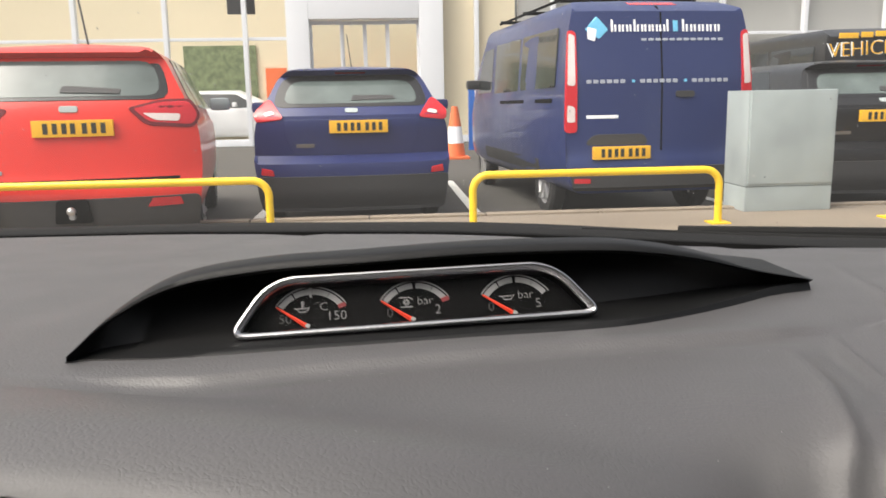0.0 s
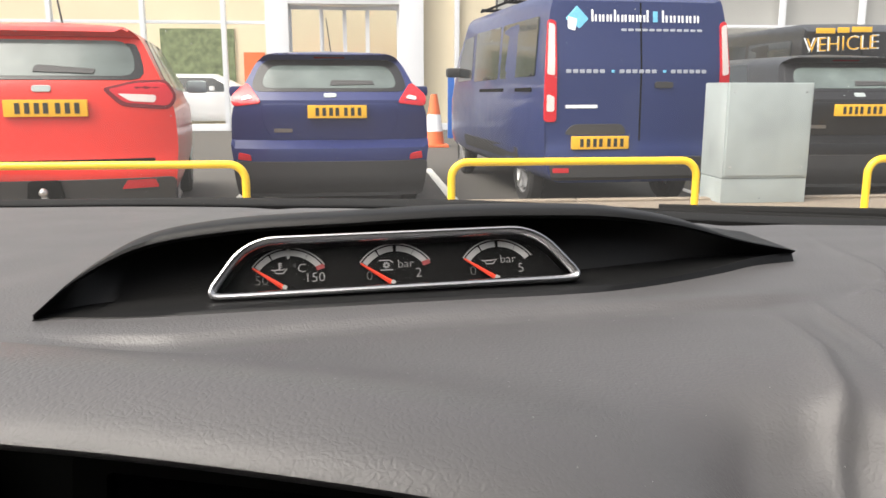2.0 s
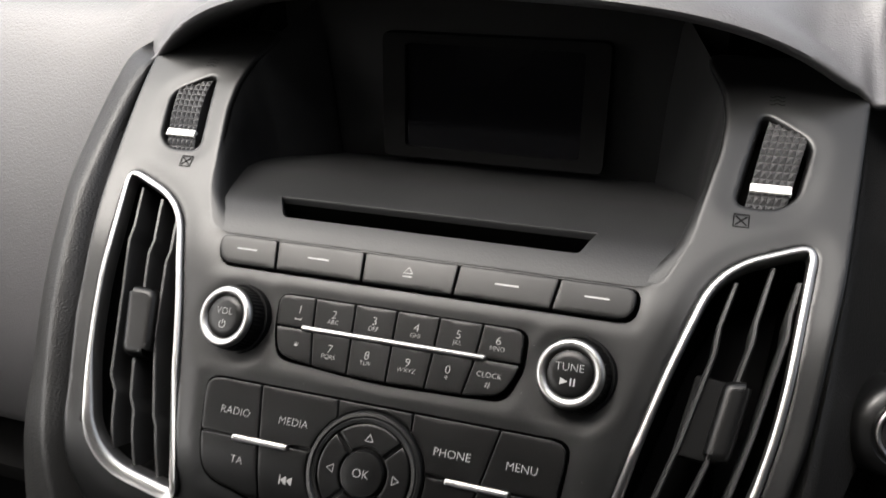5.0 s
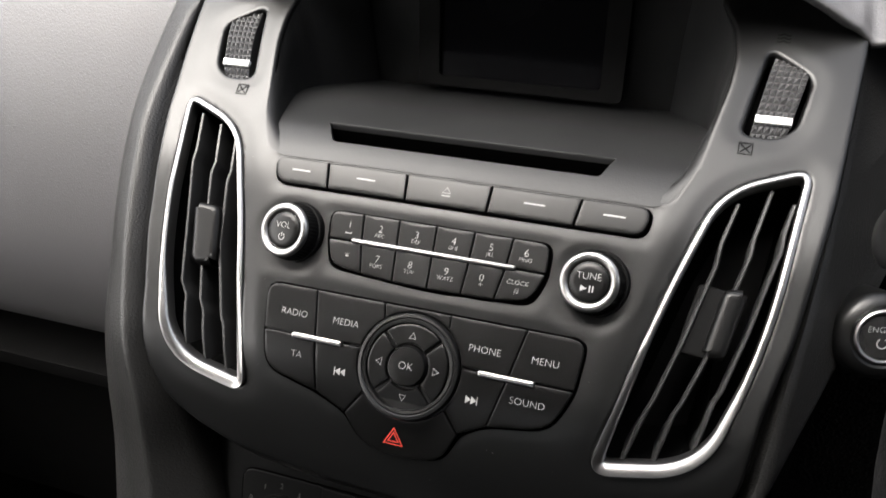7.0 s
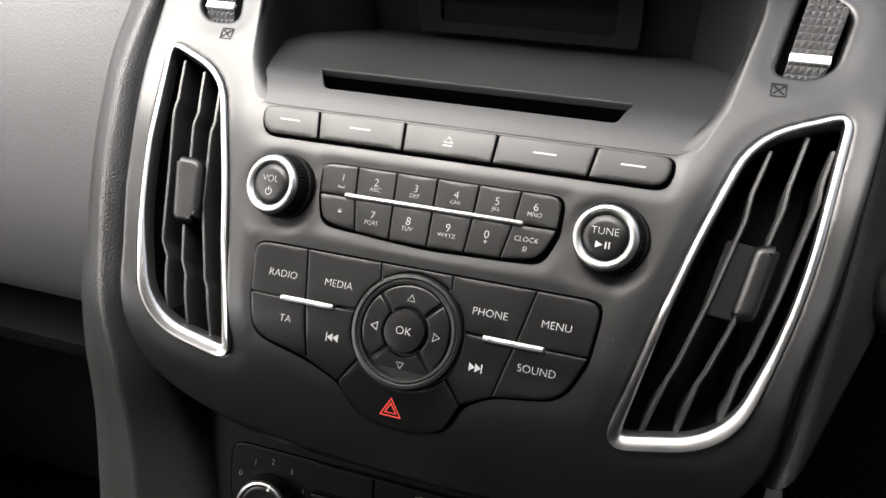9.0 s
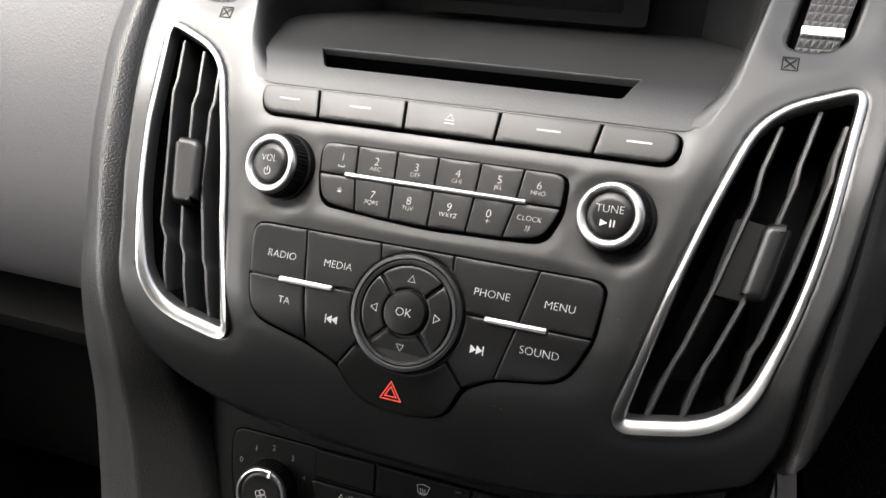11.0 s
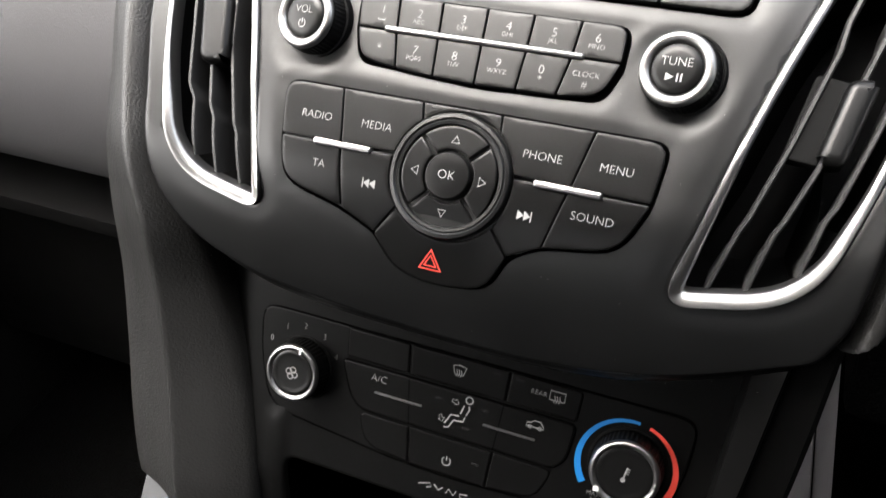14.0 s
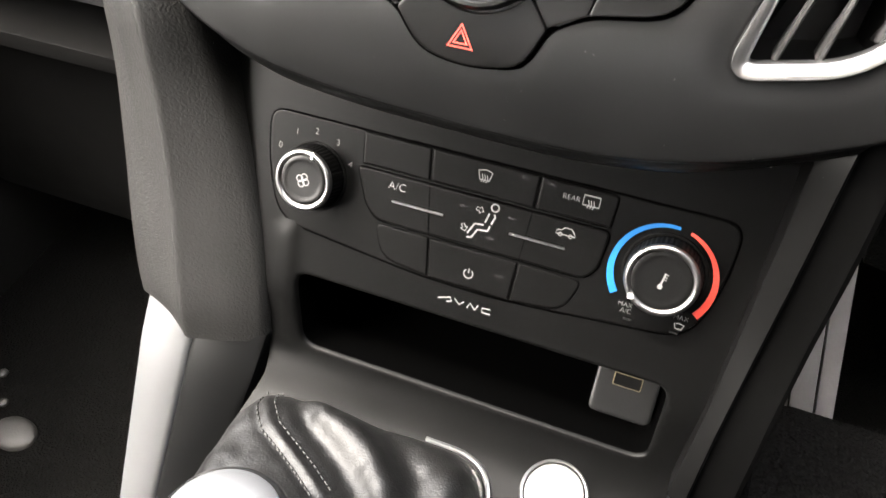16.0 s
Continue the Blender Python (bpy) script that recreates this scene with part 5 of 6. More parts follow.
def gear_lever():
    g = thing("gear_lever", "gear lever with a silver-topped knob and stitched leather gaiter", "gear lever", (-.03, -.09, .68))
    base = rounded([(-92, -8, 26), (36, -6, 26), (40, -150, 22), (-94, -150, 22)], n=12)
    shown = sorted((p for p in base if p[0] > -4 and p[1] > -60), key=lambda p: math.atan2(p[1] + 60, p[0]), reverse=True)
    path = [Vector((shown[0][0] - 12, shown[0][1], 0))] + [Vector((*p, 0)) for p in shown] + [Vector((39.5, -100, 0))]
    rows = []
    for i, p in enumerate(path):
        d = (path[min(i + 1, len(path) - 1)] - path[max(i - 1, 0)]).normalized()
        n = Vector((-d.y, d.x, 0))
        rows.append([((p + n * a).x / 1000, (p + n * a).y / 1000, .6895 + (p.y + 6) * .00006 + b / 1000) for a, b in ((1.6, -3), (1.5, 0), (.9, 1.0), (-.2, 1.2), (-1.2, .6), (-1.6, -3))])
    bm = skin(rows)
    part("rim", bm, CHROME, g, "bright surround")
    seam = [(-84, -8), (-76, -25), (-66, -36), (-53, -43), (-39, -51), (-25, -60)]
    folds = [Dished(None, [mark]) for mark in (
        (seam, -2.2, 3.4, False),
        ([(p[0] + 3.4, p[1] + 3.6) for p in seam], 1.0, 2.4, False),
        ([(p[0] - 3.4, p[1] - 3.6) for p in seam], 1.0, 2.4, False),
        ([(-54, -12), (-41, -20), (-27, -26), (-13, -34), (0, -45), (8, -60)], -6.5, 15, False),
        ([(-24, -9), (-8, -24), (4, -38), (12, -54)], 5.0, 13, False),
        ([(-66, -14), (-52, -28), (-38, -36), (-24, -45), (-10, -57)], 3.5, 10, False),
        ([(22, -30), (24, -60), (20, -90)], -4.0, 14, False),
        ([(-80, -60), (-74, -90), (-76, -120)], -4.0, 14, False))]

    def lift(x, y, k):
        z = .682 + .024 * (1 - math.exp(-k / .07)) + .016 * k + .022 * k**4
        soft = min(1.0, k / .10)
        fine = .0011 * noise.noise(Vector((x * .05, y * .05, 1))) + .0005 * noise.noise(Vector((x * .16, y * .16, 5)))
        return z + soft * (fine - sum(f.sink(x, y) for f in folds) / 1000 * (1 - ease(.72, .95, k)))

    ox, oy = -.038, -.105
    dense = []
    for a, b in zip(base, base[1:] + base[:1]):
        n = max(1, int(math.dist(a, b) / 2.2))
        dense += [(a[0] + (b[0] - a[0]) * t / n, a[1] + (b[1] - a[1]) * t / n) for t in range(n)]
    rows = []
    for k in np.linspace(0, 1, 44):
        row = []
        for x, y in dense:
            d = Vector((x - ox * 1000, y - oy * 1000)).normalized() * 15
            px, py = x + (ox * 1000 + d.x - x) * k, y + (oy * 1000 + d.y - y) * k
            row.append((px / 1000, py / 1000, lift(px, py, k)))
        rows.append(row)
    part("gaiter", skin(rows, close=True), LEATHER, g, "creased black leather gaiter", sharp=80)
    # a row of stitches on either side of the raised seam
    bm = bmesh.new()
    for off in (3.0, -3.0):
        for (x0, y0), (x1, y1) in zip(seam, seam[1:]):
            n = int(math.dist((x0, y0), (x1, y1)) / 3.2)
            for i in range(n):
                ends = []
                for t in (i / n, (i + .6) / n):
                    x, y = x0 + (x1 - x0) * t + off, y0 + (y1 - y0) * t + off * 1.05
                    away = math.dist((x, y), (ox * 1000, oy * 1000))
                    d = Vector((x - ox * 1000, y - oy * 1000)).normalized()
                    s = 15.0
                    while s < 150 and inside((ox * 1000 + d.x * s, oy * 1000 + d.y * s), base):
                        s += 1
                    k = max(0.02, 1 - (away - 15) / (s - 15))
                    ends.append((x / 1000, y / 1000, lift(x, y, k) + .0004))
                bar(bm, *ends, .0005, 5)
    part("stitching", bm, STITCH, g)
    m = Matrix.Translation((ox, oy, .716))
    part("knob", turned(m @ pose(0, 0, 0, -8, 0, 0), [(12, -4), (14, 6), (19, 20), (24, 32), (26, 40), (25.5, 45), (24, 47.5), (21.5, 49)], 48), GLOSSKEY, g, "smooth black knob")
    part("knob_top", turned(m @ pose(0, 0, 0, -8, 0, 0), [(22, 48.6), (21.6, 49.6), (18, 51.2), (10, 52.4), (2, 52.8)], 48), SILVER, g, "silver cap")


gear_lever()
m = CONSOLE.axes(63, CONSOLE.v_of_z(.6885))
pb = tagged(part("push_button", turned(m, [(15.8, -1), (15.6, 3.4), (15.0, 4.0), (14.2, 3.8), (13.9, 2.8)], 48, cap=False), CHROME), "round push button with a bright ring on the console", "button")
part("cap", turned(m, [(13.7, 1.5), (13.4, 3.2), (10, 3.7), (2, 3.8)], 40), CAPGREY, pb, "satin grey cap")

# driver's side: start button, stalk, steering wheel
S = Plane((.1971, .1372, .9189), (.97, .22, -.02), (-.06, .50, .86))
m = S.axes(0, 0)
sb = tagged(part("start_button", turned(m, [(20, -60), (19.8, -3), (19.2, .6), (17, 2.8), (14, 3.8), (11.9, 2.6)], 56, cap=False), FASCIA), "engine start button with a bright ring beside the wheel", "button")
part("ring", turned(m, [(12.4, 1.6), (12.1, 4.0), (11.3, 4.5), (10.3, 4.1), (10.1, 2.6)], 56, cap=False), CHROME, sb, "bright ring")
part("cap", turned(m, [(10.2, 1.8), (9.8, 3.2), (6, 3.5), (1, 3.5)], 40), GLOSSKEY, sb)
words("ENGINE", S.axes(0, -3.0, 3.7), .0038, LEGEND, sb)
bm = bmesh.new()
ribbon(bm, S, arc(0, 3.0, 2.2, 120, 420, 14), .5, 3.7)
part("legend", bm, LEGEND, sb)
st = tagged(part("indicator_stalk", turned(look((.30, .085, .99), (.1605, .045, 1.027)) @ pose(0, 0, 0, 180, 0, 0), [(8, 0), (9, 80), (10.4, 110), (11, 138), (10.4, 143), (8.5, 144.5), (3, 145)], 32), FASCIA), "dark plastic stalk behind the steering wheel", "stalk")


def steering_wheel():
    w = thing("steering_wheel", "black perforated leather steering wheel", "steering wheel", (.372, .0, .965))
    mw = Matrix.Translation((.372, .004, .988)) @ pose(0, 0, 0, 66, 0, 0)
    bm = bmesh.new()
    Rm, r, n, k = .186, .0165, 96, 16
    rows = []
    for i in range(n):
        a = 2 * math.pi * i / n
        rows.append([mw @ Vector(((Rm + r * math.cos(b)) * math.cos(a), (Rm + r * math.cos(b)) * math.sin(a), r * 1.15 * math.sin(b))) for b in np.linspace(0, 2 * math.pi, k, endpoint=False)])
    rows.append(rows[0])
    ob = part("rim", skin(rows, close=True), LEATHER, w)
    part("hub", turned(mw @ Matrix.Translation((0, 0, -.03)), [(90, 0), (88, 15), (75, 28), (40, 34), (5, 36)], 40), PAD, w)
    for a in (180, 0, 270):
        bm = bmesh.new()
        c, s = math.cos(radians(a)), math.sin(radians(a))
        bar(bm, mw @ Vector((.07 * c, .07 * s, -.015)), mw @ Vector((.18 * c, .18 * s, -.004)), .014)
        part("spoke", bm, PAD, w)


steering_wheel()
bm = bmesh.new()
bar(bm, (.372, .03, .95), (.372, .35, .86), .045, 20)
tagged(part("steering_column", bm, PAD), "dark shrouded steering column", "steering column")
# footwell pieces
fp = thing("footwell_trim", "pale grey ridged trim in the driver's footwell", "trim", (.22, .3, .4))
for x0, x1, up in ((.176, .1985, 0), (.2, .2185, .002), (.22, .234, 0)):
    bm = boxy(x0, x1, 0, .05, 0, .38, .003)
    for v in bm.verts:
        v.co = Vector((v.co.x - .2 * (v.co.z - .2), v.co.y + .244 + .43 * (v.co.z - .2) - up, v.co.z + .25))
    part("ridge", bm, PALE, fp)
# pale fixings on the passenger's carpet
tagged(part("carpet_stud", turned(pose(-.577, .052, .2015) @ Matrix.Diagonal((1, .72, 1, 1)), [(29, -1), (28, 3), (24, 6), (14, 8), (2, 8.5)], 36), STUD), "pale oval plastic stud fixed in the black carpet", "stud")
for x, y in ((-.649, .113), (-.619, .080)):
    tagged(part("carpet_clip", turned(pose(x, y, .2015), [(6, -1), (5.5, 2), (3, 3.4), (.5, 3.6)], 16), STUD), "small pale plastic clip in the black carpet", "clip", group="clips in the carpet")
tagged(part("floor_mat", boxy(.17, .60, -.5, .235, .30, .47, .03), LITCARPET), "black carpet mat in the driver's footwell", "mat")


# ---- outside: a car park that falls slightly to one side ----
OUT = COWL @ pose(.111, .04, 0, 0, 1.2, 17)
TARMAC = material("damp_tarmac", (0.062, 0.058, 0.052), 0.8, grain=0.004, size=0.02, vary=0.25)
CONCRETE = material("weathered_concrete", (0.20, 0.165, 0.125), 0.85, grain=0.004, size=0.03, vary=0.25)
LINE = material("road_paint", (0.7, 0.7, 0.66), 0.7, grain=0.001, size=0.02, vary=0.2)
YELLOW = material("yellow_painted_steel", (0.85, 0.55, 0.02), 0.35, vary=0.05)
GALV = material("galvanised_steel", (0.36, 0.41, 0.41), 0.5, metal=0.15, grain=0.0004, size=0.008, vary=0.4)
REDPAINT = material("red_car_paint", (0.62, 0.028, 0.018), 0.35, vary=0.03, spec=0.3, coat=0.35)
BLUEPAINT = material("blue_car_paint", (0.018, 0.027, 0.11), 0.35, vary=0.03, spec=0.3, coat=0.35)
VANPAINT = material("blue_van_paint", (0.018, 0.031, 0.115), 0.4, vary=0.03, spec=0.3, coat=0.35)
BLACKPAINT = material("black_car_paint", (0.012, 0.0125, 0.014), 0.35, vary=0.03, spec=0.3, coat=0.35)
NAVYPAINT = material("navy_car_paint", (0.012, 0.016, 0.05), 0.35, vary=0.03, spec=0.3, coat=0.35)
WHITEPAINT = material("white_car_paint", (0.75, 0.75, 0.75), 0.35, vary=0.03, spec=0.3, coat=0.35)
CARGLASS = material("car_window", (0.10, 0.125, 0.12), 0.08, vary=0.5, size=0.006)
DARKGLASS = material("dark_car_window", (0.02, 0.024, 0.025), 0.08, vary=0.2)
BUMPER = material("black_bumper_plastic", (0.035, 0.035, 0.036), 0.6, grain=0.0005, size=0.004)
TYRE = material("tyre_rubber", (0.02, 0.02, 0.02), 0.8)
ALLOY = material("alloy_wheel", (0.5, 0.5, 0.5), 0.35, metal=0.8)
PLATE = material("yellow_number_plate", (0.85, 0.47, 0.03), 0.45, vary=0.03)
INK = material("plate_characters", (0.03, 0.03, 0.02), 0.6)
LAMPRED = material("red_lamp_lens", (0.55, 0.02, 0.03), 0.15, vary=0.05)
LAMPDARK = material("dark_red_lens", (0.14, 0.008, 0.012), 0.15, vary=0.05)
LAMPCLEAR = material("clear_lamp_lens", (0.7, 0.62, 0.6), 0.15, vary=0.1)
LETTER = material("white_vinyl_lettering", (0.85, 0.87, 0.9), 0.5, vary=0.03)
PALELETTER = material("thin_vinyl_lettering", (0.35, 0.38, 0.45), 0.5, vary=0.03)
CYAN = material("pale_blue_vinyl", (0.15, 0.5, 0.75), 0.5, vary=0.03)
CREAM = material("cream_showroom_wall", (0.74, 0.655, 0.475), 0.8, vary=0.06, size=0.1)
FRAME = material("white_aluminium_frame", (0.75, 0.77, 0.80), 0.4, vary=0.04)
CLAD = material("grey_cladding", (0.42, 0.42, 0.40), 0.6, vary=0.08, size=0.05)
ORANGE = material("orange_counter", (0.75, 0.16, 0.05), 0.5, vary=0.1)
LEAF = material("leafy_print", (0.16, 0.20, 0.10), 0.6, size=0.004, vary=0.9)
AMBER = material("amber_lettering", (0.9, 0.5, 0.04), 0.5, vary=0.05)
PANE = glass("showroom_glass", (0.92, 0.94, 0.93), 0.02, 0.12)
SCREENGLASS = glass("windscreen_glass", (0.98, 0.985, 0.98), 0.0, 0.03)
# pale translucent share mixed into the glass to imitate veiling glare
film = SCREENGLASS.node_tree
haze, veil = film.nodes.new("ShaderNodeBsdfTranslucent"), film.nodes.new("ShaderNodeMixShader")
haze.inputs["Color"].default_value, veil.inputs[0].default_value = (0.8, 0.8, 0.78, 1), 0.02
film.links.new(film.nodes["Material Output"].inputs["Surface"].links[0].from_socket, veil.inputs[1])
film.links.new(haze.outputs[0], veil.inputs[2])
film.links.new(veil.outputs[0], film.nodes["Material Output"].inputs["Surface"])


def outside(name, label, category, x, y, z=0.0, turn=0.0, group="", kind=""):
    ob = new(name)
    ob.matrix_world = OUT @ pose(x, y, z, 0, 0, turn)
    return tagged(ob, label, category, group, kind)


def flat_structure(name, bm, mat, label, category, kind="structure"):
    ob = part(name, bm, mat)
    ob.matrix_world = OUT
    return tagged(ob, label, category, kind=kind)


bm = bmesh.new()
for x0, x1, y0, y1 in ((-600, 600, -600, 4.35), (-600, 600, 6.42, 900)):
    bm.faces.new([bm.verts.new(p) for p in ((x0, y0, 0), (x1, y0, 0), (x1, y1, 0), (x0, y1, 0))])
q_ = [bm.verts.new(p) for p in ((-600, 4.35, 0), (600, 4.35, 0), (600, 6.42, 0), (-600, 6.42, 0))]
bm.faces.new(q_)
bmesh.ops.remove_doubles(bm, verts=bm.verts, dist=.001)
flat_structure("ground", bm, TARMAC, "damp grey tarmac of a car park", "ground")
flat_structure("pavement", boxy(-40, 40, 4.5, 6.27, .004, .245, .01), CONCRETE, "raised brown concrete verge between parking rows", "verge")
kerb = flat_structure("kerb", boxy(-40, -39, 6.27, 6.40, .004, .25, .015), CONCRETE, "row of concrete kerb stones", "kerb")
stone = boxy(-.4525, .4525, 6.272, 6.40, .004, .262, .018)
me_ob = part("kerb_stone", stone, CONCRETE, kerb, own=True)
me_ob.location = (-7.0, 0, 0)
for i in range(1, 18):
    c = me_ob.copy()
    c.location = (-7.0 + i * .915, 0, 0)
    scene.collection.objects.link(c)
for x in (-1.28, .92, 3.6):
    flat_structure("road_marking", boxy(x - .05, x + .05, 6.5, 11.5, .001, .005), LINE, "white painted bay line on the tarmac", "road marking")


class Tail:
    """The rear of a vehicle: u across and v up, in mm; h outwards, to the rear."""

    def __init__(self, nodes, half, bow=.10):
        self.z, self.y, self.half, self.bow = [n[0] for n in nodes], [n[1] for n in nodes], half, bow

    def depth(self, x, z):
        return float(np.interp(z, self.z, self.y)) + self.bow * (abs(x) / self.half) ** 3.2

    def at(self, u, v, h=0.0):
        x, z = u / 1000, v / 1000
        return Vector((x, self.depth(x, z) - h / 1000, z))


class Side:
    """A flank: u forward from the rear and v up, in mm."""

    def __init__(self, outline, sign, taper):
        self.o, self.s, self.taper = outline, sign, taper

    def at(self, u, v, h=0.0):
        x = np.interp(v / 1000, [p[1] for p in self.o], [p[0] for p in self.o])
        return Vector((self.s * (x * float(np.interp(u / 1000, *self.taper)) + h / 1000), u / 1000, v / 1000))


def wheel_at(car, x, y, r, sign):
    m = Matrix.Translation((x, y, r)) @ pose(0, 0, 0, 0, 90 * sign, 0)
    w = part("wheel", turned(m, [(r * 660, -150), (r * 900, -150), (r * 1000, -120), (r * 1000, -25), (r * 930, 0), (r * 680, 2), (r * 660, -10)], 40, cap=False), TYRE, car, own=True)
    bm = turned(m, [(r * 670, -6), (r * 640, -22), (r * 600, -40)], 40)
    for k in range(5):
        a = 2 * math.pi * k / 5
        bar(bm, m @ Vector((0, 0, -.02)), m @ Vector((r * .62 * math.cos(a), r * .62 * math.sin(a), -.012)), r * .09, 6)
    part("rim", bm, ALLOY, w, own=True)


def vehicle(name, label, x, y, spec, turn=0.0):
    car = outside(name, label, "van" if spec.get("van") else "car", x, y, 0, turn, "parked vehicles")
    half = spec["half"]
    right = [(half * a, b) for a, b in spec["outline"]]
    tail = Tail(spec["tail"], half, spec.get("bow", .12))
    ring = [(a * 1000, b * 1000) for a, b in right] + [(-a * 1000, b * 1000) for a, b in reversed(right)]
    ring = [ring[i] for i in range(len(ring)) if i == 0 or math.dist(ring[i], ring[i - 1]) > 1]
    ring = rounded(ring, 60, n=3)
    bm = sheet(tail, ring, (), 70, edge=())
    L = spec["length"]
    rows = []
    fine = ring
    stations = spec["stations"]
    loopsv = [[tail.at(u, v) for u, v in fine]]
    for sy, sx_, zc, zs in stations:
        loopsv.append([Vector((u / 1000 * sx_, max(sy, tail.at(u, v).y + .05) if sy < 1.2 else sy, v / 1000 if v / 1000 < zc else zc + (v / 1000 - zc) * zs)) for u, v in fine])
    made = [[bm.verts.new(p) for p in lp] for lp in loopsv]
    n = len(fine)
    for a, b in zip(made, made[1:]):
        for i in range(n):
            bm.faces.new((a[i], a[(i + 1) % n], b[(i + 1) % n], b[i]))
    f = bm.faces.new(made[-1])
    bmesh.ops.triangulate(bm, faces=[f])
    bmesh.ops.remove_doubles(bm, verts=bm.verts, dist=.002)
    part("body", bm, spec["paint"], car, own=True, sharp=32)
    for nm, poly, h, mat, lab in spec["rear"]:
        poly = rounded([(p[0] * 1000, p[1] * 1000, p[2] * 1000 if len(p) > 2 else 15) for p in poly], n=3)
        part(nm, sheet(tail, poly, (), 60, h=h, edge=((-2, -h * .6), (-3, -h - 12))), mat, car, lab, own=True)
    for sgn in spec.get("sides", ()):
        flank = Side(right, sgn, spec["taper"])
        for nm, poly, mat in spec["flank"]:
            poly = rounded([(p[0] * 1000, p[1] * 1000) for p in poly], 40, n=3)
            part(nm, sheet(flank, poly, (), 120, h=6, edge=((-3, -12),)), mat, car, own=True)
        mx, my, mz = spec["mirror"]
        bm = bmesh.new()
        block(bm, sgn * (mx - .02), sgn * (mx + .17), my - .05, my + .08, mz - .06, mz + .06, .045)
        part("door_mirror", bm, spec.get("mirror_mat", spec["paint"]), car, own=True)
    for wy, r in spec["wheels"]:
        for sgn in (-1, 1):
            wheel_at(car, sgn * (half - .06), wy, r, sgn)
    # plate: yellow with plain bars for its characters
    px, pz = spec["plate"]
    yy = tail.depth(px, pz) - .03
    pl = part("number_plate", boxy(px - .26, px + .26, yy - .006, yy + .04, pz - .056, pz + .056, .004), PLATE, car, "yellow number plate", own=True)
    for k, bx in enumerate((-.175, -.115, -.055, 0.0, .075, .135, .195)):
        part("character_bar", boxy(px + bx - .016, px + bx + .016, yy - .0085, yy - .006, pz - .036, pz + .036), INK, pl, own=True)
    return car


HATCH = [(0, .22), (.80, .22), (.90, .30), (.97, .45), (1.0, .66), (.99, .88), (.95, 1.0), (.83, 1.22), (.74, 1.38), (.60, 1.45), (0, 1.48)]
STN = [(.55, 1.0, 9, 1), (1.1, 1.01, 9, 1), (2.3, 1.0, 9, 1), (3.0, .99, .95, .35), (3.7, .95, .85, .12), (4.3, .80, .70, .05)]
TAPER = ([0, .5, 1.5, 3, 4.3], [1, 1.0, 1.01, .99, .85])


def lamp_pair(name, poly, h, mat, lab=""):
    return [(name, poly, h, mat, lab), (name, [(-p[0], *p[1:]) for p in reversed(poly)], h, mat, lab)]


focus_rear = [
    ("window_border", [(-.71, 1.10, .10), (.71, 1.10, .10), (.62, 1.385, .12), (-.62, 1.385, .12)], 4, BLACKPAINT, "black window border"),
    ("rear_window", [(-.62, 1.13, .10), (.62, 1.13, .10), (.55, 1.33, .14), (-.55, 1.33, .14)], 7, CARGLASS, "rear window"),
    ("roof_spoiler", [(-.62, 1.385, .04), (.62, 1.385, .04), (.56, 1.43, .03), (-.56, 1.43, .03)], 12, BLUEPAINT, "blue roof spoiler"),
    ("brake_lamp", [(-.14, 1.395, .008), (.14, 1.395, .008), (.14, 1.412, .008), (-.14, 1.412, .008)], 15, LAMPDARK, "high brake lamp"),
    ("rear_wiper", [(.0, 1.155, .01), (.40, 1.165, .01), (.38, 1.195, .01), (.02, 1.20, .01)], 16, BUMPER, "rear wiper"),
    ("bumper", [(-.83, .17, .04), (.83, .17, .04), (.87, .49, .05), (-.87, .49, .05)], 12, BUMPER, "black lower bumper"),
    ("tailgate_recess", [(-.52, .68, .06), (.52, .68, .06), (.60, .84, .04), (.60, .99, .04), (-.60, .99, .04), (-.60, .84, .04)], 3, BLUEPAINT, ""),
    ("badge", [(-.055, 1.05, .02), (.055, 1.05, .02), (.055, 1.085, .02), (-.055, 1.085, .02)], 9, GALV, "oval badge"),
    ("name_bar", [(-.50, .745, .01), (-.34, .745, .01), (-.34, .775, .01), (-.50, .775, .01)], 6, CHROME, ""),
    *lamp_pair("tail_lamp", [(.60, 1.00, .04), (.86, .97, .05), (.875, 1.06, .05), (.74, 1.19, .05)], 8, LAMPRED, "red tail lamp"),
    *lamp_pair("lamp_lens", [(.68, 1.045, .015), (.77, 1.025, .015), (.78, 1.055, .015), (.71, 1.072, .015)], 12, LAMPCLEAR, "pale reversing lens"),
    *lamp_pair("reflector", [(.70, .50, .01), (.82, .51, .01), (.81, .57, .01), (.71, .55, .01)], 8, LAMPRED, "red reflector"),
]
FOCUS = dict(half=.885, outline=HATCH, tail=[(.2, .08), (.3, .0), (.55, -.02), (.64, .0), (.67, .10), (.93, .07), (1.02, .08), (1.1, .16), (1.38, .46), (1.43, .38), (1.48, .9)], length=4.3, stations=STN, taper=TAPER, paint=BLUEPAINT, rear=focus_rear,
             sides=(-1, 1), flank=[("side_window", [(.75, 1.02), (2.2, 1.0), (2.9, 1.02), (2.3, 1.36), (1.2, 1.38)], DARKGLASS)], mirror=(.96, 2.3, 1.09), wheels=[(.85, .31), (3.4, .31)], plate=(.06, .925))
blue_ = vehicle("blue_hatchback", "dark blue hatchback parked tail first on tarmac", -.28, 7.32, FOCUS, 2)

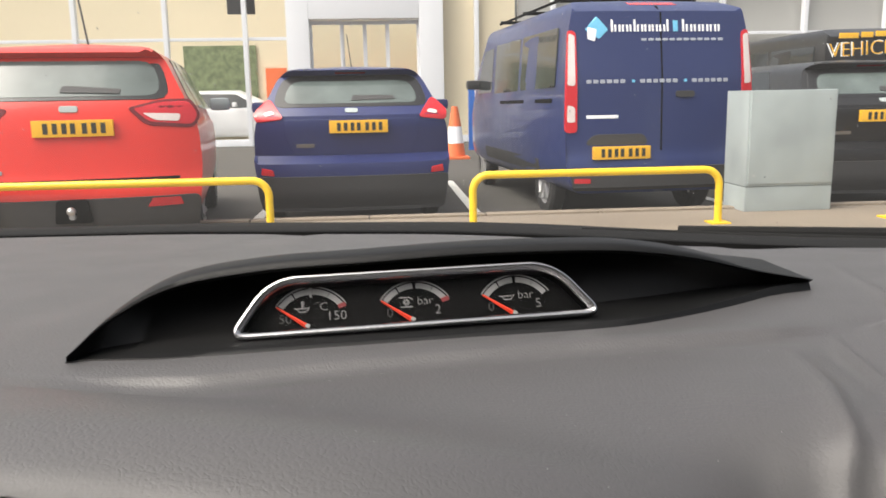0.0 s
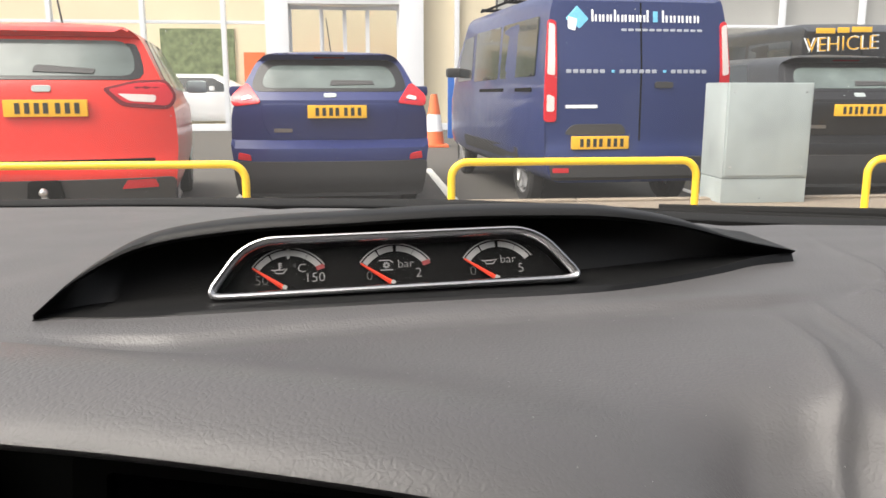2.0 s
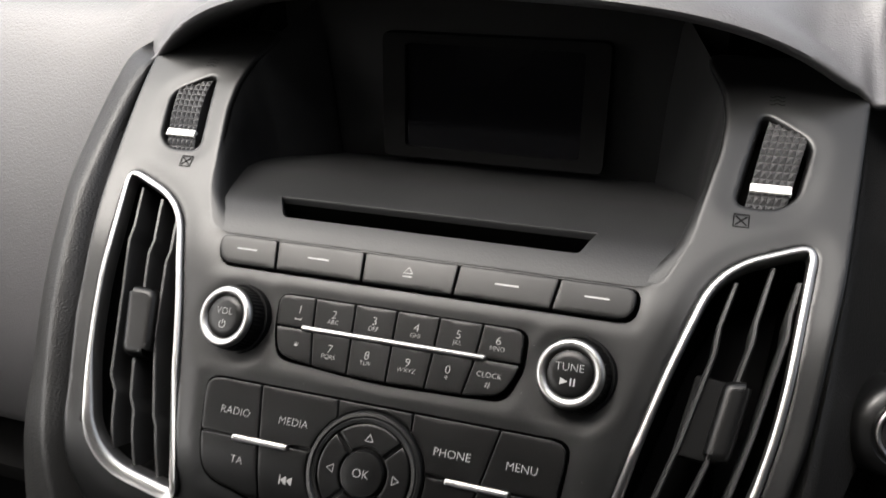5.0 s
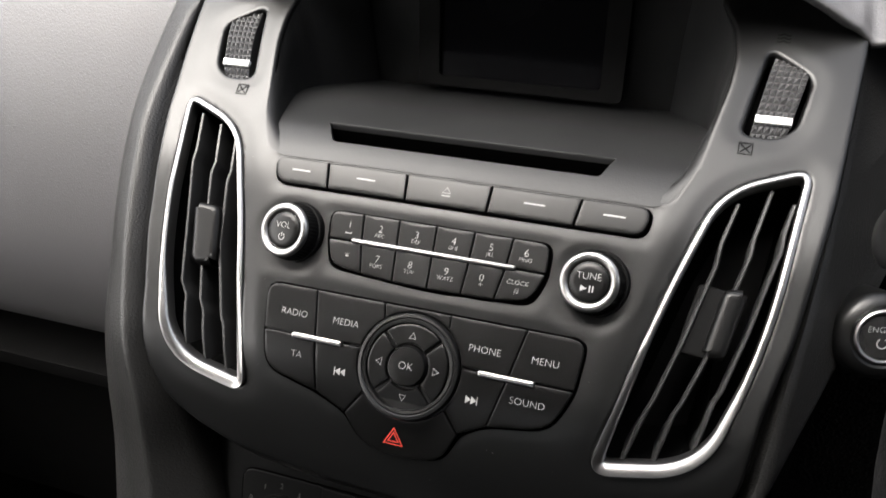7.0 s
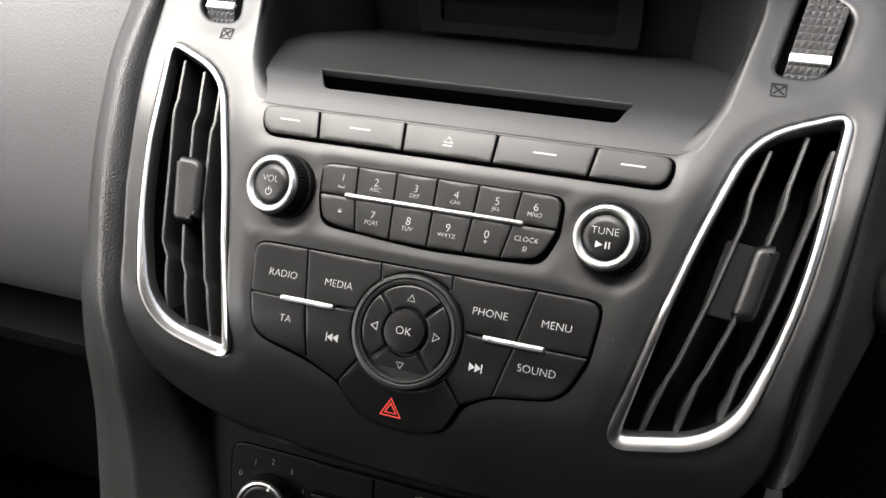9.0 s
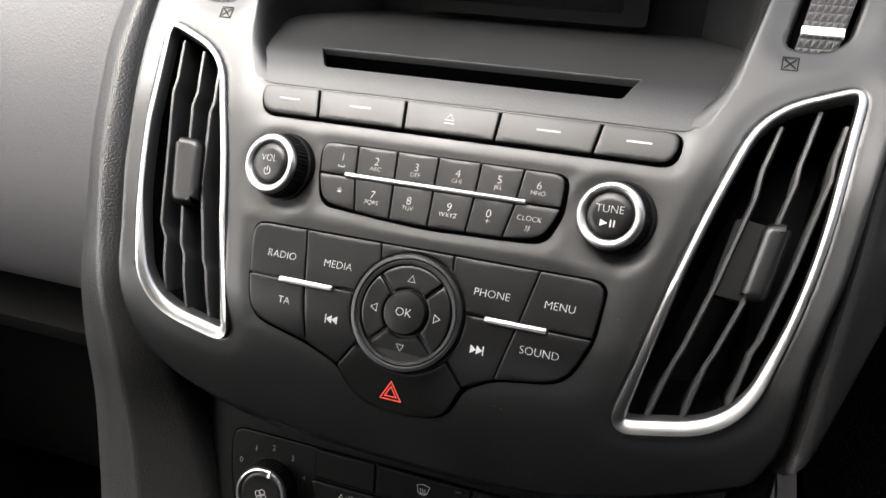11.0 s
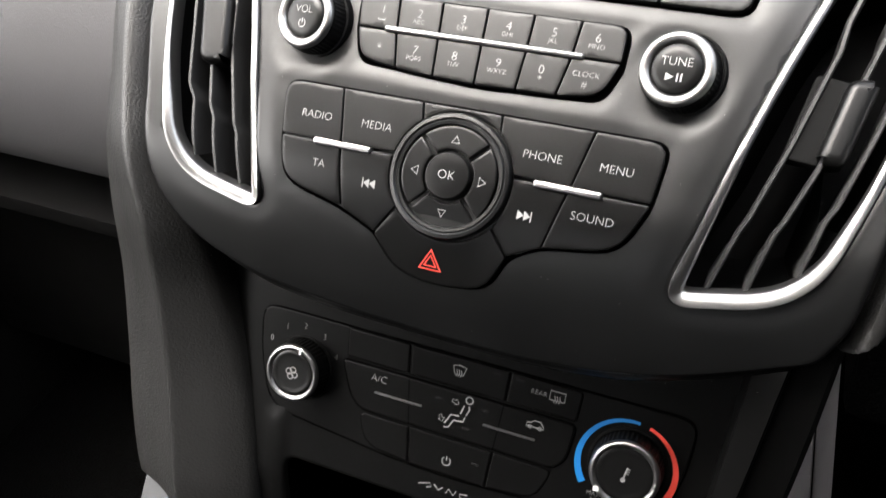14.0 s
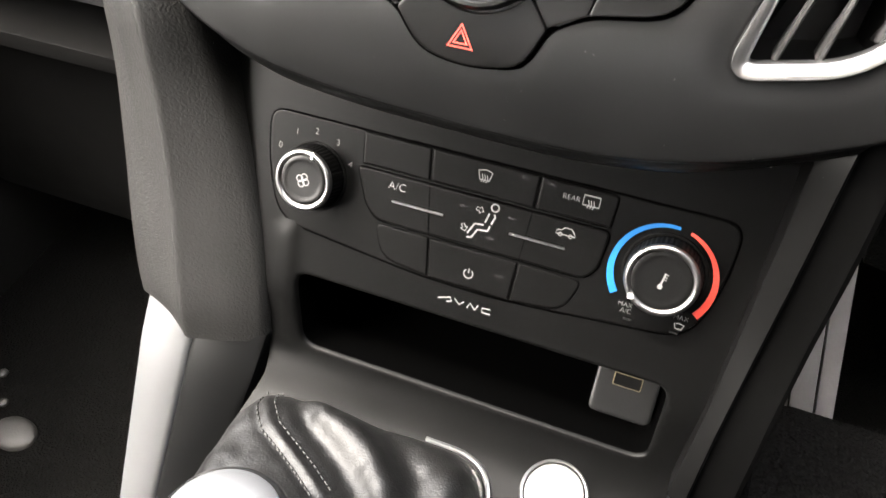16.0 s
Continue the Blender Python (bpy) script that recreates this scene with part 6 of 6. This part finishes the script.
MPV = [(0, .26), (.80, .26), (.92, .34), (.98, .5), (1.0, .75), (.985, .98), (.94, 1.10), (.82, 1.32), (.73, 1.49), (.60, 1.57), (0, 1.61)]
mpv_rear = [
    ("window_border", [(-.67, 1.19, .10), (.67, 1.19, .10), (.60, 1.472, .10), (-.60, 1.472, .10)], 4, BLACKPAINT, "black window border"),
    ("rear_window", [(-.61, 1.215, .10), (.61, 1.215, .10), (.56, 1.465, .12), (-.56, 1.465, .12)], 7, CARGLASS, "rear window"),
    ("roof_spoiler", [(-.60, 1.49, .03), (.60, 1.49, .03), (.50, 1.555, .05), (-.50, 1.555, .05)], 12, REDPAINT, "red roof spoiler"),
    ("rear_wiper", [(-.06, 1.245, .01), (.33, 1.232, .01), (.34, 1.262, .01), (-.04, 1.29, .02)], 16, BUMPER, "rear wiper"),
    ("bumper_seam", [(-.70, .632, .004), (.70, .632, .004), (.70, .652, .004), (-.70, .652, .004)], 3, GAP, ""),
    ("bumper", [(-.80, .22, .05), (.80, .22, .05), (.84, .52, .05), (-.84, .52, .05)], 12, BUMPER, "black lower bumper"),
    ("badge", [(-.06, 1.11, .025), (.06, 1.11, .025), (.06, 1.15, .025), (-.06, 1.15, .025)], 9, GALV, "oval badge"),
    ("name_bar", [(-.60, .70, .01), (-.44, .70, .01), (-.44, .725, .01), (-.60, .725, .01)], 6, CHROME, ""),
    *lamp_pair("lamp_surround", [(.38, 1.13, .03), (.50, 1.01, .05), (.82, .985, .05), (.865, 1.08, .04), (.80, 1.19, .04), (.60, 1.185, .06)], 5, LAMPDARK, "dark red lamp surround"),
    *lamp_pair("tail_lamp", [(.42, 1.125, .02), (.52, 1.035, .04), (.81, 1.01, .04), (.845, 1.08, .03), (.79, 1.172, .04), (.60, 1.168, .05)], 8, LAMPRED, "dark red tail lamp"),
    *lamp_pair("lamp_lens", [(.48, 1.095, .015), (.56, 1.045, .02), (.72, 1.035, .02), (.73, 1.085, .02)], 12, LAMPCLEAR, "clear lens"),
    *lamp_pair("reflector", [(.48, .45, .01), (.72, .455, .01), (.70, .51, .01), (.52, .51, .01)], 17, LAMPRED, "red reflector"),
    ("tow_bar_mount", [(-.12, .36, .02), (.12, .36, .02), (.10, .52, .02), (-.10, .52, .02)], 40, GAP, "tow bar mount"),
]
MPVS = dict(half=.86, outline=MPV, tail=[(.2, .10), (.3, .0), (.55, -.03), (.64, .02), (1.0, .08), (1.15, .12), (1.22, .17), (1.48, .36), (1.54, .28), (1.61, .8)], length=4.4, stations=STN, taper=TAPER, paint=REDPAINT, rear=mpv_rear,
            sides=(-1, 1), flank=[("side_window", [(.52, 1.20), (.95, 1.13), (1.05, 1.13), (1.05, 1.49), (.80, 1.49)], DARKGLASS), ("side_window", [(1.13, 1.12), (1.95, 1.10), (1.95, 1.50), (1.13, 1.50)], DARKGLASS), ("side_window", [(2.03, 1.10), (2.95, 1.10), (2.45, 1.47), (2.03, 1.50)], DARKGLASS)], mirror=(.86, 2.5, 1.14), mirror_mat=GALV, wheels=[(.95, .33), (3.5, .33)], plate=(.03, 1.0))
red = vehicle("red_people_carrier", "bright red people carrier with a tow bar on tarmac", -2.14, 5.72, MPVS, 9)
bm = bmesh.new()
bar(bm, (0, .05, .40), (0, -.10, .41), .02)
bmesh.ops.create_uvsphere(bm, u_segments=14, v_segments=10, radius=.03, matrix=Matrix.Translation((0, -.11, .45)))
part("tow_ball", bm, ALLOY, red, own=True)
bm = bmesh.new()
bar(bm, (.02, .95, 1.46), (-.02, 1.05, 1.80), .006, 6)
part("aerial", bm, BUMPER, blue_, own=True)
bm = bmesh.new()
bar(bm, (.03, .95, 1.60), (-.06, 1.12, 2.1), .008, 6)
part("aerial", bm, BUMPER, red, own=True)

VAN = [(0, .30), (.86, .30), (.95, .36), (1.0, .50), (1.0, .9), (.99, 1.25), (.95, 1.75), (.90, 1.92), (.82, 1.985), (0, 2.0)]
vb = lambda x0, x1, z0, z1: [(x0, z0, .004), (x1, z0, .004), (x1, z1, .004), (x0, z1, .004)]
van_rear = [
    ("door_gap", vb(-.006, .006, .62, 1.93), 2, GAP, ""),
    ("bumper", [(-.80, .33, .04), (.80, .33, .04), (.84, .53, .04), (-.84, .53, .04)], 22, BUMPER, "black rear bumper step"),
    ("door_handle_recess", [(-.70, .73, .05), (-.12, .73, .05), (-.16, .82, .05), (-.62, .82, .05)], 3, BUMPER, "black plate recess"),
    ("door_handle", [(.13, 1.135, .02), (.30, 1.135, .02), (.30, 1.185, .02), (.13, 1.185, .02)], 14, BUMPER, "black door handle"),
    *lamp_pair("tail_lamp", [(.765, .84, .04), (.87, .84, .04), (.86, 1.30, .03), (.83, 1.72, .03), (.765, 1.70, .03)], 14, LAMPRED, "tall red tail lamp"),
    *lamp_pair("lamp_lens", [(.785, .93, .02), (.852, .93, .02), (.848, 1.08, .02), (.785, 1.06, .02)], 17, LAMPCLEAR, "clear lens"),
    *lamp_pair("lamp_lens", [(.785, 1.24, .02), (.85, 1.25, .02), (.828, 1.69, .02), (.778, 1.67, .02)], 17, LAMPCLEAR, "clear lens"),
    ("brake_lamp", vb(-.22, .22, 1.945, 1.975), 6, LAMPRED, "high brake lamp"),
    *lamp_pair("reflector", vb(.66, .80, .40, .44), 28, LAMPRED, "red reflector"),
    ("logo", [(-.68, 1.72, .01), (-.56, 1.64, .01), (-.48, 1.72, .01), (-.58, 1.83, .01)], 3, CYAN, "pale blue logo shape"),
    ("logo", [(-.66, 1.64, .01), (-.60, 1.62, .01), (-.58, 1.72, .01), (-.66, 1.74, .01)], 4, LETTER, "white logo shape"),
    *[("lettering_bar", vb(-.45 + k * .068 + d, -.436 + k * .068 + d, 1.70, 1.80 if (k, d) in ((0, 0), (3, 0), (7, .03)) else 1.757), 3, LETTER, "white lettering bar") for k in range(8) for d in (0, .03)],
    ("lettering_bar", vb(.115, .155, 1.70, 1.79), 3, CYAN, "pale blue lettering bar"),
    *[("lettering_bar", vb(.20 + k * .076 + d, .214 + k * .076 + d, 1.70, 1.80 if (k, d) == (0, 0) else 1.757), 3, LETTER, "white lettering bar") for k in range(5) for d in (0, .034)],
    *[("lettering_bar", vb(-.18 + k * .065, -.135 + k * .065, 1.622, 1.640), 3, PALELETTER, "thin lettering bar") for k in range(12)],
    *[("lettering_bar", vb(x + k * .06, x + .04 + k * .06, 1.262, 1.290), 3, PALELETTER, "thin lettering bar") for x in (-.68, -.20, .28) for k in range(6)],
    *[("lettering_bar", vb(x, x + .025, 1.266, 1.286), 3, CYAN, "pale blue dot") for x in (-.275, .205)],
    ("name_bar", vb(-.68, -.40, .96, .985), 3, LETTER, ""),
]
VANS = dict(half=.865, outline=VAN, tail=[(.3, .06), (.36, 0), (.6, -.01), (.62, .03), (1.3, .05), (1.9, .14), (2.0, .5)], bow=.05, length=5.0, stations=[(.35, 1.0, 9, 1), (1.1, 1.02, 9, 1), (3.6, 1.02, 9, 1), (4.2, .98, 1.25, .55), (4.6, .93, 1.1, .05), (5.0, .86, .95, .03)], taper=([0, .4, 4, 5], [1, 1.01, 1.02, .9]), paint=VANPAINT, rear=van_rear,
            sides=(-1, 1), flank=[("side_window", [(3.05, 1.22), (3.9, 1.20), (3.9, 1.30), (3.55, 1.72), (3.05, 1.74)], DARKGLASS), ("side_window", [(1.75, 1.22), (2.9, 1.20), (2.9, 1.76), (1.75, 1.76)], DARKGLASS), ("side_window", [(.42, 1.24), (1.66, 1.22), (1.66, 1.76), (.42, 1.76)], DARKGLASS), ("door_rail", [(.5, 1.10), (2.6, 1.08), (2.6, 1.115), (.5, 1.135)], GAP), ("lower_trim", [(.9, .42), (3.4, .42), (3.4, .56), (.9, .56)], BUMPER)], mirror=(.87, 3.85, 1.32), mirror_mat=BUMPER, wheels=[(.98, .33), (3.95, .33)], plate=(-.37, .66), van=True)
van = vehicle("blue_van", "dark blue panel van with white lettering on its rear doors", 2.45, 7.06, VANS, 4.5)
bm = bmesh.new()
for yy in (1.0, 2.2, 3.3):
    bar(bm, (-.7, yy, 2.06), (.7, yy, 2.06), .02, 8)
for xx in (-.68, .68):
    bar(bm, (xx, .9, 2.05), (xx, 3.4, 2.05), .015, 8)
part("roof_rack", bm, GAP, van, "dark roof rack", own=True)

BLACK = dict(FOCUS, paint=BLACKPAINT, rear=[(n, p, h, (BLACKPAINT if m is BLUEPAINT else m), l) for n, p, h, m, l in focus_rear], plate=(-.02, .92))
vehicle("black_hatchback", "black hatchback parked tail first on tarmac", 4.86, 7.55, BLACK)
NAVY = dict(FOCUS, paint=NAVYPAINT, rear=[(n, p, h, (NAVYPAINT if m is BLUEPAINT else m), l) for n, p, h, m, l in focus_rear])
vehicle("navy_hatchback", "navy hatchback parked beside a red car", -4.35, 6.3, NAVY)
WHITE = dict(FOCUS, paint=WHITEPAINT, rear=[(n, p, h, (WHITEPAINT if m is BLUEPAINT else m), l) for n, p, h, m, l in focus_rear])
vehicle("white_hatchback", "white hatchback on show behind the showroom glazing", -6.2, 23.4, WHITE, -90)
SIGNV = dict(VANS, paint=BLACKPAINT, rear=[r for r in van_rear if r[0] in ("bumper", "door_gap")])
sv = vehicle("black_van", "black van with amber lettering bars on its rear", 6.75, 10.6, SIGNV)
for x0, x1, z0, z1 in ((-.72, -.46, 1.84, 1.91), (-.42, -.26, 1.85, 1.92), (-.22, .06, 1.86, 1.93)):
    part("lettering_bar", boxy(x0, x1, -.0, .02, z0, z1, .004), AMBER, sv, "amber lettering bar", own=True)
for off, mt, sz in ((.004, LETTER, .285), (0.0, AMBER, .265)):
    words("VEHICLE", sv.matrix_basis @ pose(-.36, off - .012, 1.70, 90, 0, 0) @ pose(0, 0, 0, 0, 0, 3), sz, mt, sv, "lettering", .004)


def hoop(x0, x1):
    h = outside("hoop_barrier", "yellow painted steel hoop barrier on the verge", "barrier", (x0 + x1) / 2, 5.6, .245, 0, "hoop barriers")
    a, b = x0 - (x0 + x1) / 2, x1 - (x0 + x1) / 2
    top, r, rad = .385, .027, .11
    path = [Vector((a, 0, 0)), Vector((a, 0, top - rad))]
    path += [Vector((a + rad - rad * math.cos(t), 0, top - rad + rad * math.sin(t))) for t in np.linspace(.2, math.pi / 2, 7)]
    path += [Vector((b - rad + rad * math.sin(t), 0, top - rad + rad * math.cos(t))) for t in np.linspace(0, math.pi / 2 - .2, 7)]
    path += [Vector((b, 0, top - rad)), Vector((b, 0, 0))]
    rows = []
    for i, p in enumerate(path):
        d = (path[min(i + 1, len(path) - 1)] - path[max(i - 1, 0)]).normalized()
        n = Vector((0, 1, 0))
        e = d.cross(n)
        rows.append([p + (n * math.cos(t) + e * math.sin(t)) * r for t in np.linspace(0, 2 * math.pi, 14, endpoint=False)])
    part("rail", skin(rows, close=True), YELLOW, h, own=True, sharp=70)
    for x in (a, b):
        part("foot_plate", boxy(x - .07, x + .07, -.07, .07, .0, .012, .003), YELLOW, h, own=True)


for x0, x1 in ((-2.66, -.80), (.60, 2.36), (3.66, 5.4), (-6.1, -4.3)):
    hoop(x0, x1)

cab = outside("utility_cabinet", "galvanised steel utility cabinet standing on the verge", "cabinet", 3.13, 6.1, .245)
part("body", boxy(-.35, .35, .0, .40, .195, .93, .006), GALV, cab, own=True)
part("plinth", boxy(-.348, .348, .002, .398, .0, .191, .004), GALV, cab, own=True)
part("door", boxy(-.335, .335, -.012, .0, .215, .925, .004), GALV, cab, own=True)
for x in (-.29, .29):
    for z in (.28, .86):
        part("screw", turned(Matrix.Translation((x, -.012, z)) @ pose(0, 0, 0, 90, 0, 0), [(9, 0), (8, 4), (4, 5)], 12), ALLOY, cab, own=True)

cone = outside("traffic_cone", "tall orange and white traffic cone", "cone", 1.40, 15.8)
for k, (r0, r1, z0, z1, mt) in enumerate(((.20, .165, .05, .30, ORANGE), (.165, .125, .30, .62, LETTER), (.125, .06, .62, 1.0, ORANGE))):
    part("band", turned(Matrix(), [(r0 * 1000, z0 * 1000), (r1 * 1000, z1 * 1000)], 24), mt, cone, own=True)
part("base", boxy(-.26, .26, -.26, .26, 0, .05, .01), ORANGE, cone, own=True)
sg = outside("blue_sign", "narrow blue upright sign board", "sign", 1.66, 15.2)
part("board", boxy(-.06, .06, -.02, .02, .2, 1.38, .005), material("blue_board", (.02, .12, .45), .5), sg, own=True)


def showroom():
    b = outside("showroom", "cream showroom with white framed glazing and sliding doors", "building", 0, 22)
    W0, W1 = -16, 18
    part("back_wall", boxy(-2.35, 3.6, 2.5, 2.6, .03, 6.0), CREAM, b, own=True)
    for x in (W0, W1):
        part("side_wall", boxy(x - .1, x + .1, 0, 7, 0, 6.0), CREAM, b, own=True)
    part("showroom_floor", boxy(W0, W1, 0, 7, .0, .03), CLAD, b, own=True)
    part("roof", boxy(W0 - .3, W1 + .3, 2.7, 7.4, 6.0, 6.4, .02), CLAD, b, own=True)
    for x in np.arange(W0, W1, 2.0):
        g = part("roof_light", boxy(float(x) + .02, float(x) + 1.98, -.1, 2.7, 6.0, 6.02), PANE, b, own=True)
        g.visible_shadow = False
    part("plinth", boxy(W0, W1, -.06, .06, .0, .18, .01), FRAME, b, own=True)
    part("cream_panel", boxy(W0, -2.35, 2.5, 2.6, .03, 6.0), CREAM, b, own=True)
    part("cream_panel", boxy(1.70, 3.6, .10, .20, .03, 6.0), CREAM, b, own=True)
    part("grey_panel", boxy(3.7, W1, .2, .30, 2.2, 6.0), CLAD, b, own=True)
    for x in (-12.2, -9.9, -7.7, -5.44, -3.44, 2.56, 4.6, 6.9, 9.2, 11.5, 13.8):
        wn_ = part("mullion", boxy(x - .06, x + .06, -.10, .08, .0, 6.0, .01), FRAME, b, own=True)
    for z in (2.75, 4.2):
        part("transom", boxy(W0, -2.3, -.05, .05, z - .04, z + .04, .005), FRAME, b, own=True)
        part("transom", boxy(3.7, W1, -.05, .05, z - .04, z + .04, .005), FRAME, b, own=True)
    for x0, x1 in ((-2.36, -1.78), (1.04, 1.66)):
        part("door_surround", boxy(x0, x1, -.35, .2, 0, 4.6, .02), FRAME, b, own=True)
    part("door_surround", boxy(-1.78, 1.04, -.35, .2, 3.2, 4.6, .02), FRAME, b, own=True)
    for x0, x1, yy in ((-1.78, -.95, -.06), (-.97, -.36, .04), (-.38, .23, .04), (.21, 1.04, -.06)):
        d = part("glass_door", boxy(x0, x0 + .06, yy, yy + .05, 0, 3.18), FRAME, b, own=True)
        part("stile", boxy(x1 - .06, x1, yy, yy + .05, 0, 3.18), FRAME, d, own=True)
        part("top_rail", boxy(x0 + .06, x1 - .06, yy, yy + .05, 3.08, 3.18), FRAME, d, own=True)
        bm = bmesh.new()
        bm.faces.new([bm.verts.new(p) for p in ((x0 + .05, yy + .02, .05), (x1 - .05, yy + .02, .05), (x1 - .05, yy + .02, 3.1), (x0 + .05, yy + .02, 3.1))])
        g = part("pane", bm, PANE, d, own=True)
        g.visible_shadow = False
    part("counter", boxy(-2.2, 1.6, 2.0, 2.2, 1.25, 1.75, .02), ORANGE, b, own=True)
    part("poster", boxy(-5.6, -3.55, 2.42, 2.5, 1.2, 2.75), LEAF, b, own=True)
    part("poster", boxy(-3.3, -2.7, 2.42, 2.5, 1.2, 2.1), ORANGE, b, own=True)
    part("wall_box", boxy(-3.9, -3.2, .2, .33, 3.4, 3.85), BUMPER, b, own=True)


showroom()
# screen of glass over the dashboard
rows = []
for x in np.linspace(-.72, .72, 25):
    y, z = screen_base(x)
    rows.append([(x * (1 - .12 * k), y + .02 + (-.10 - y - .02 + .05 * abs(x)) * k, z + (1.405 - z) * (k + .10 * k * (1 - k))) for k in np.linspace(0, 1, 9)])
rows = [[settle(p) for p in row] for row in rows]
ws = tagged(part("window_1", skin(rows), SCREENGLASS), "rain-flecked windscreen glass", "windscreen", kind="structure")
ws.visible_shadow = False


# drops and specks
def drops():
    rnd = random.Random(4)
    bm = bmesh.new()
    cols = rows
    for i in range(300):
        a, b = rnd.uniform(2, 21.9), rnd.uniform(.4, 4.6)
        i0, j0 = int(a), int(b)
        p = Vector(cols[i0][j0]).lerp(Vector(cols[i0 + 1][j0]), a - i0)
        q = Vector(cols[i0][j0 + 1]).lerp(Vector(cols[i0 + 1][j0 + 1]), a - i0)
        c = p.lerp(q, b - j0) + Vector((0, -.0015, -.001))
        bmesh.ops.create_icosphere(bm, subdivisions=1, radius=rnd.choice((.00025, .0003, .0004, .0006)), matrix=Matrix.Translation(c))
    return bm


tagged(part("rain_flecks", drops(), glass("water_fleck", (.95, .95, .95), .1, .25)), "small flecks of rain on the windscreen", "rain", kind="stuff")


def dust():
    rnd = random.Random(9)
    bm = bmesh.new()
    for i in range(130):
        x, k = rnd.uniform(-.15, .3), rnd.uniform(5.2, 8.8)
        col = dash_column(x)
        a, b = settle(col[int(k)]), settle(col[int(k) + 1])
        bmesh.ops.create_icosphere(bm, subdivisions=1, radius=rnd.choice((.0001, .00013, .00018)), matrix=Matrix.Translation(a.lerp(b, k - int(k)) + Vector((0, 0, .0006))))
    for i in range(90):
        u_, v_ = rnd.uniform(-120, 130), rnd.uniform(115, 268)
        bmesh.ops.create_icosphere(bm, subdivisions=1, radius=rnd.choice((.00008, .00012)), matrix=Matrix.Translation(PANEL.at(u_, v_, .2)))
    return bm


tagged(part("dust", dust(), LEGEND), "pale specks of dust on the dashboard plastics", "dust", kind="stuff")
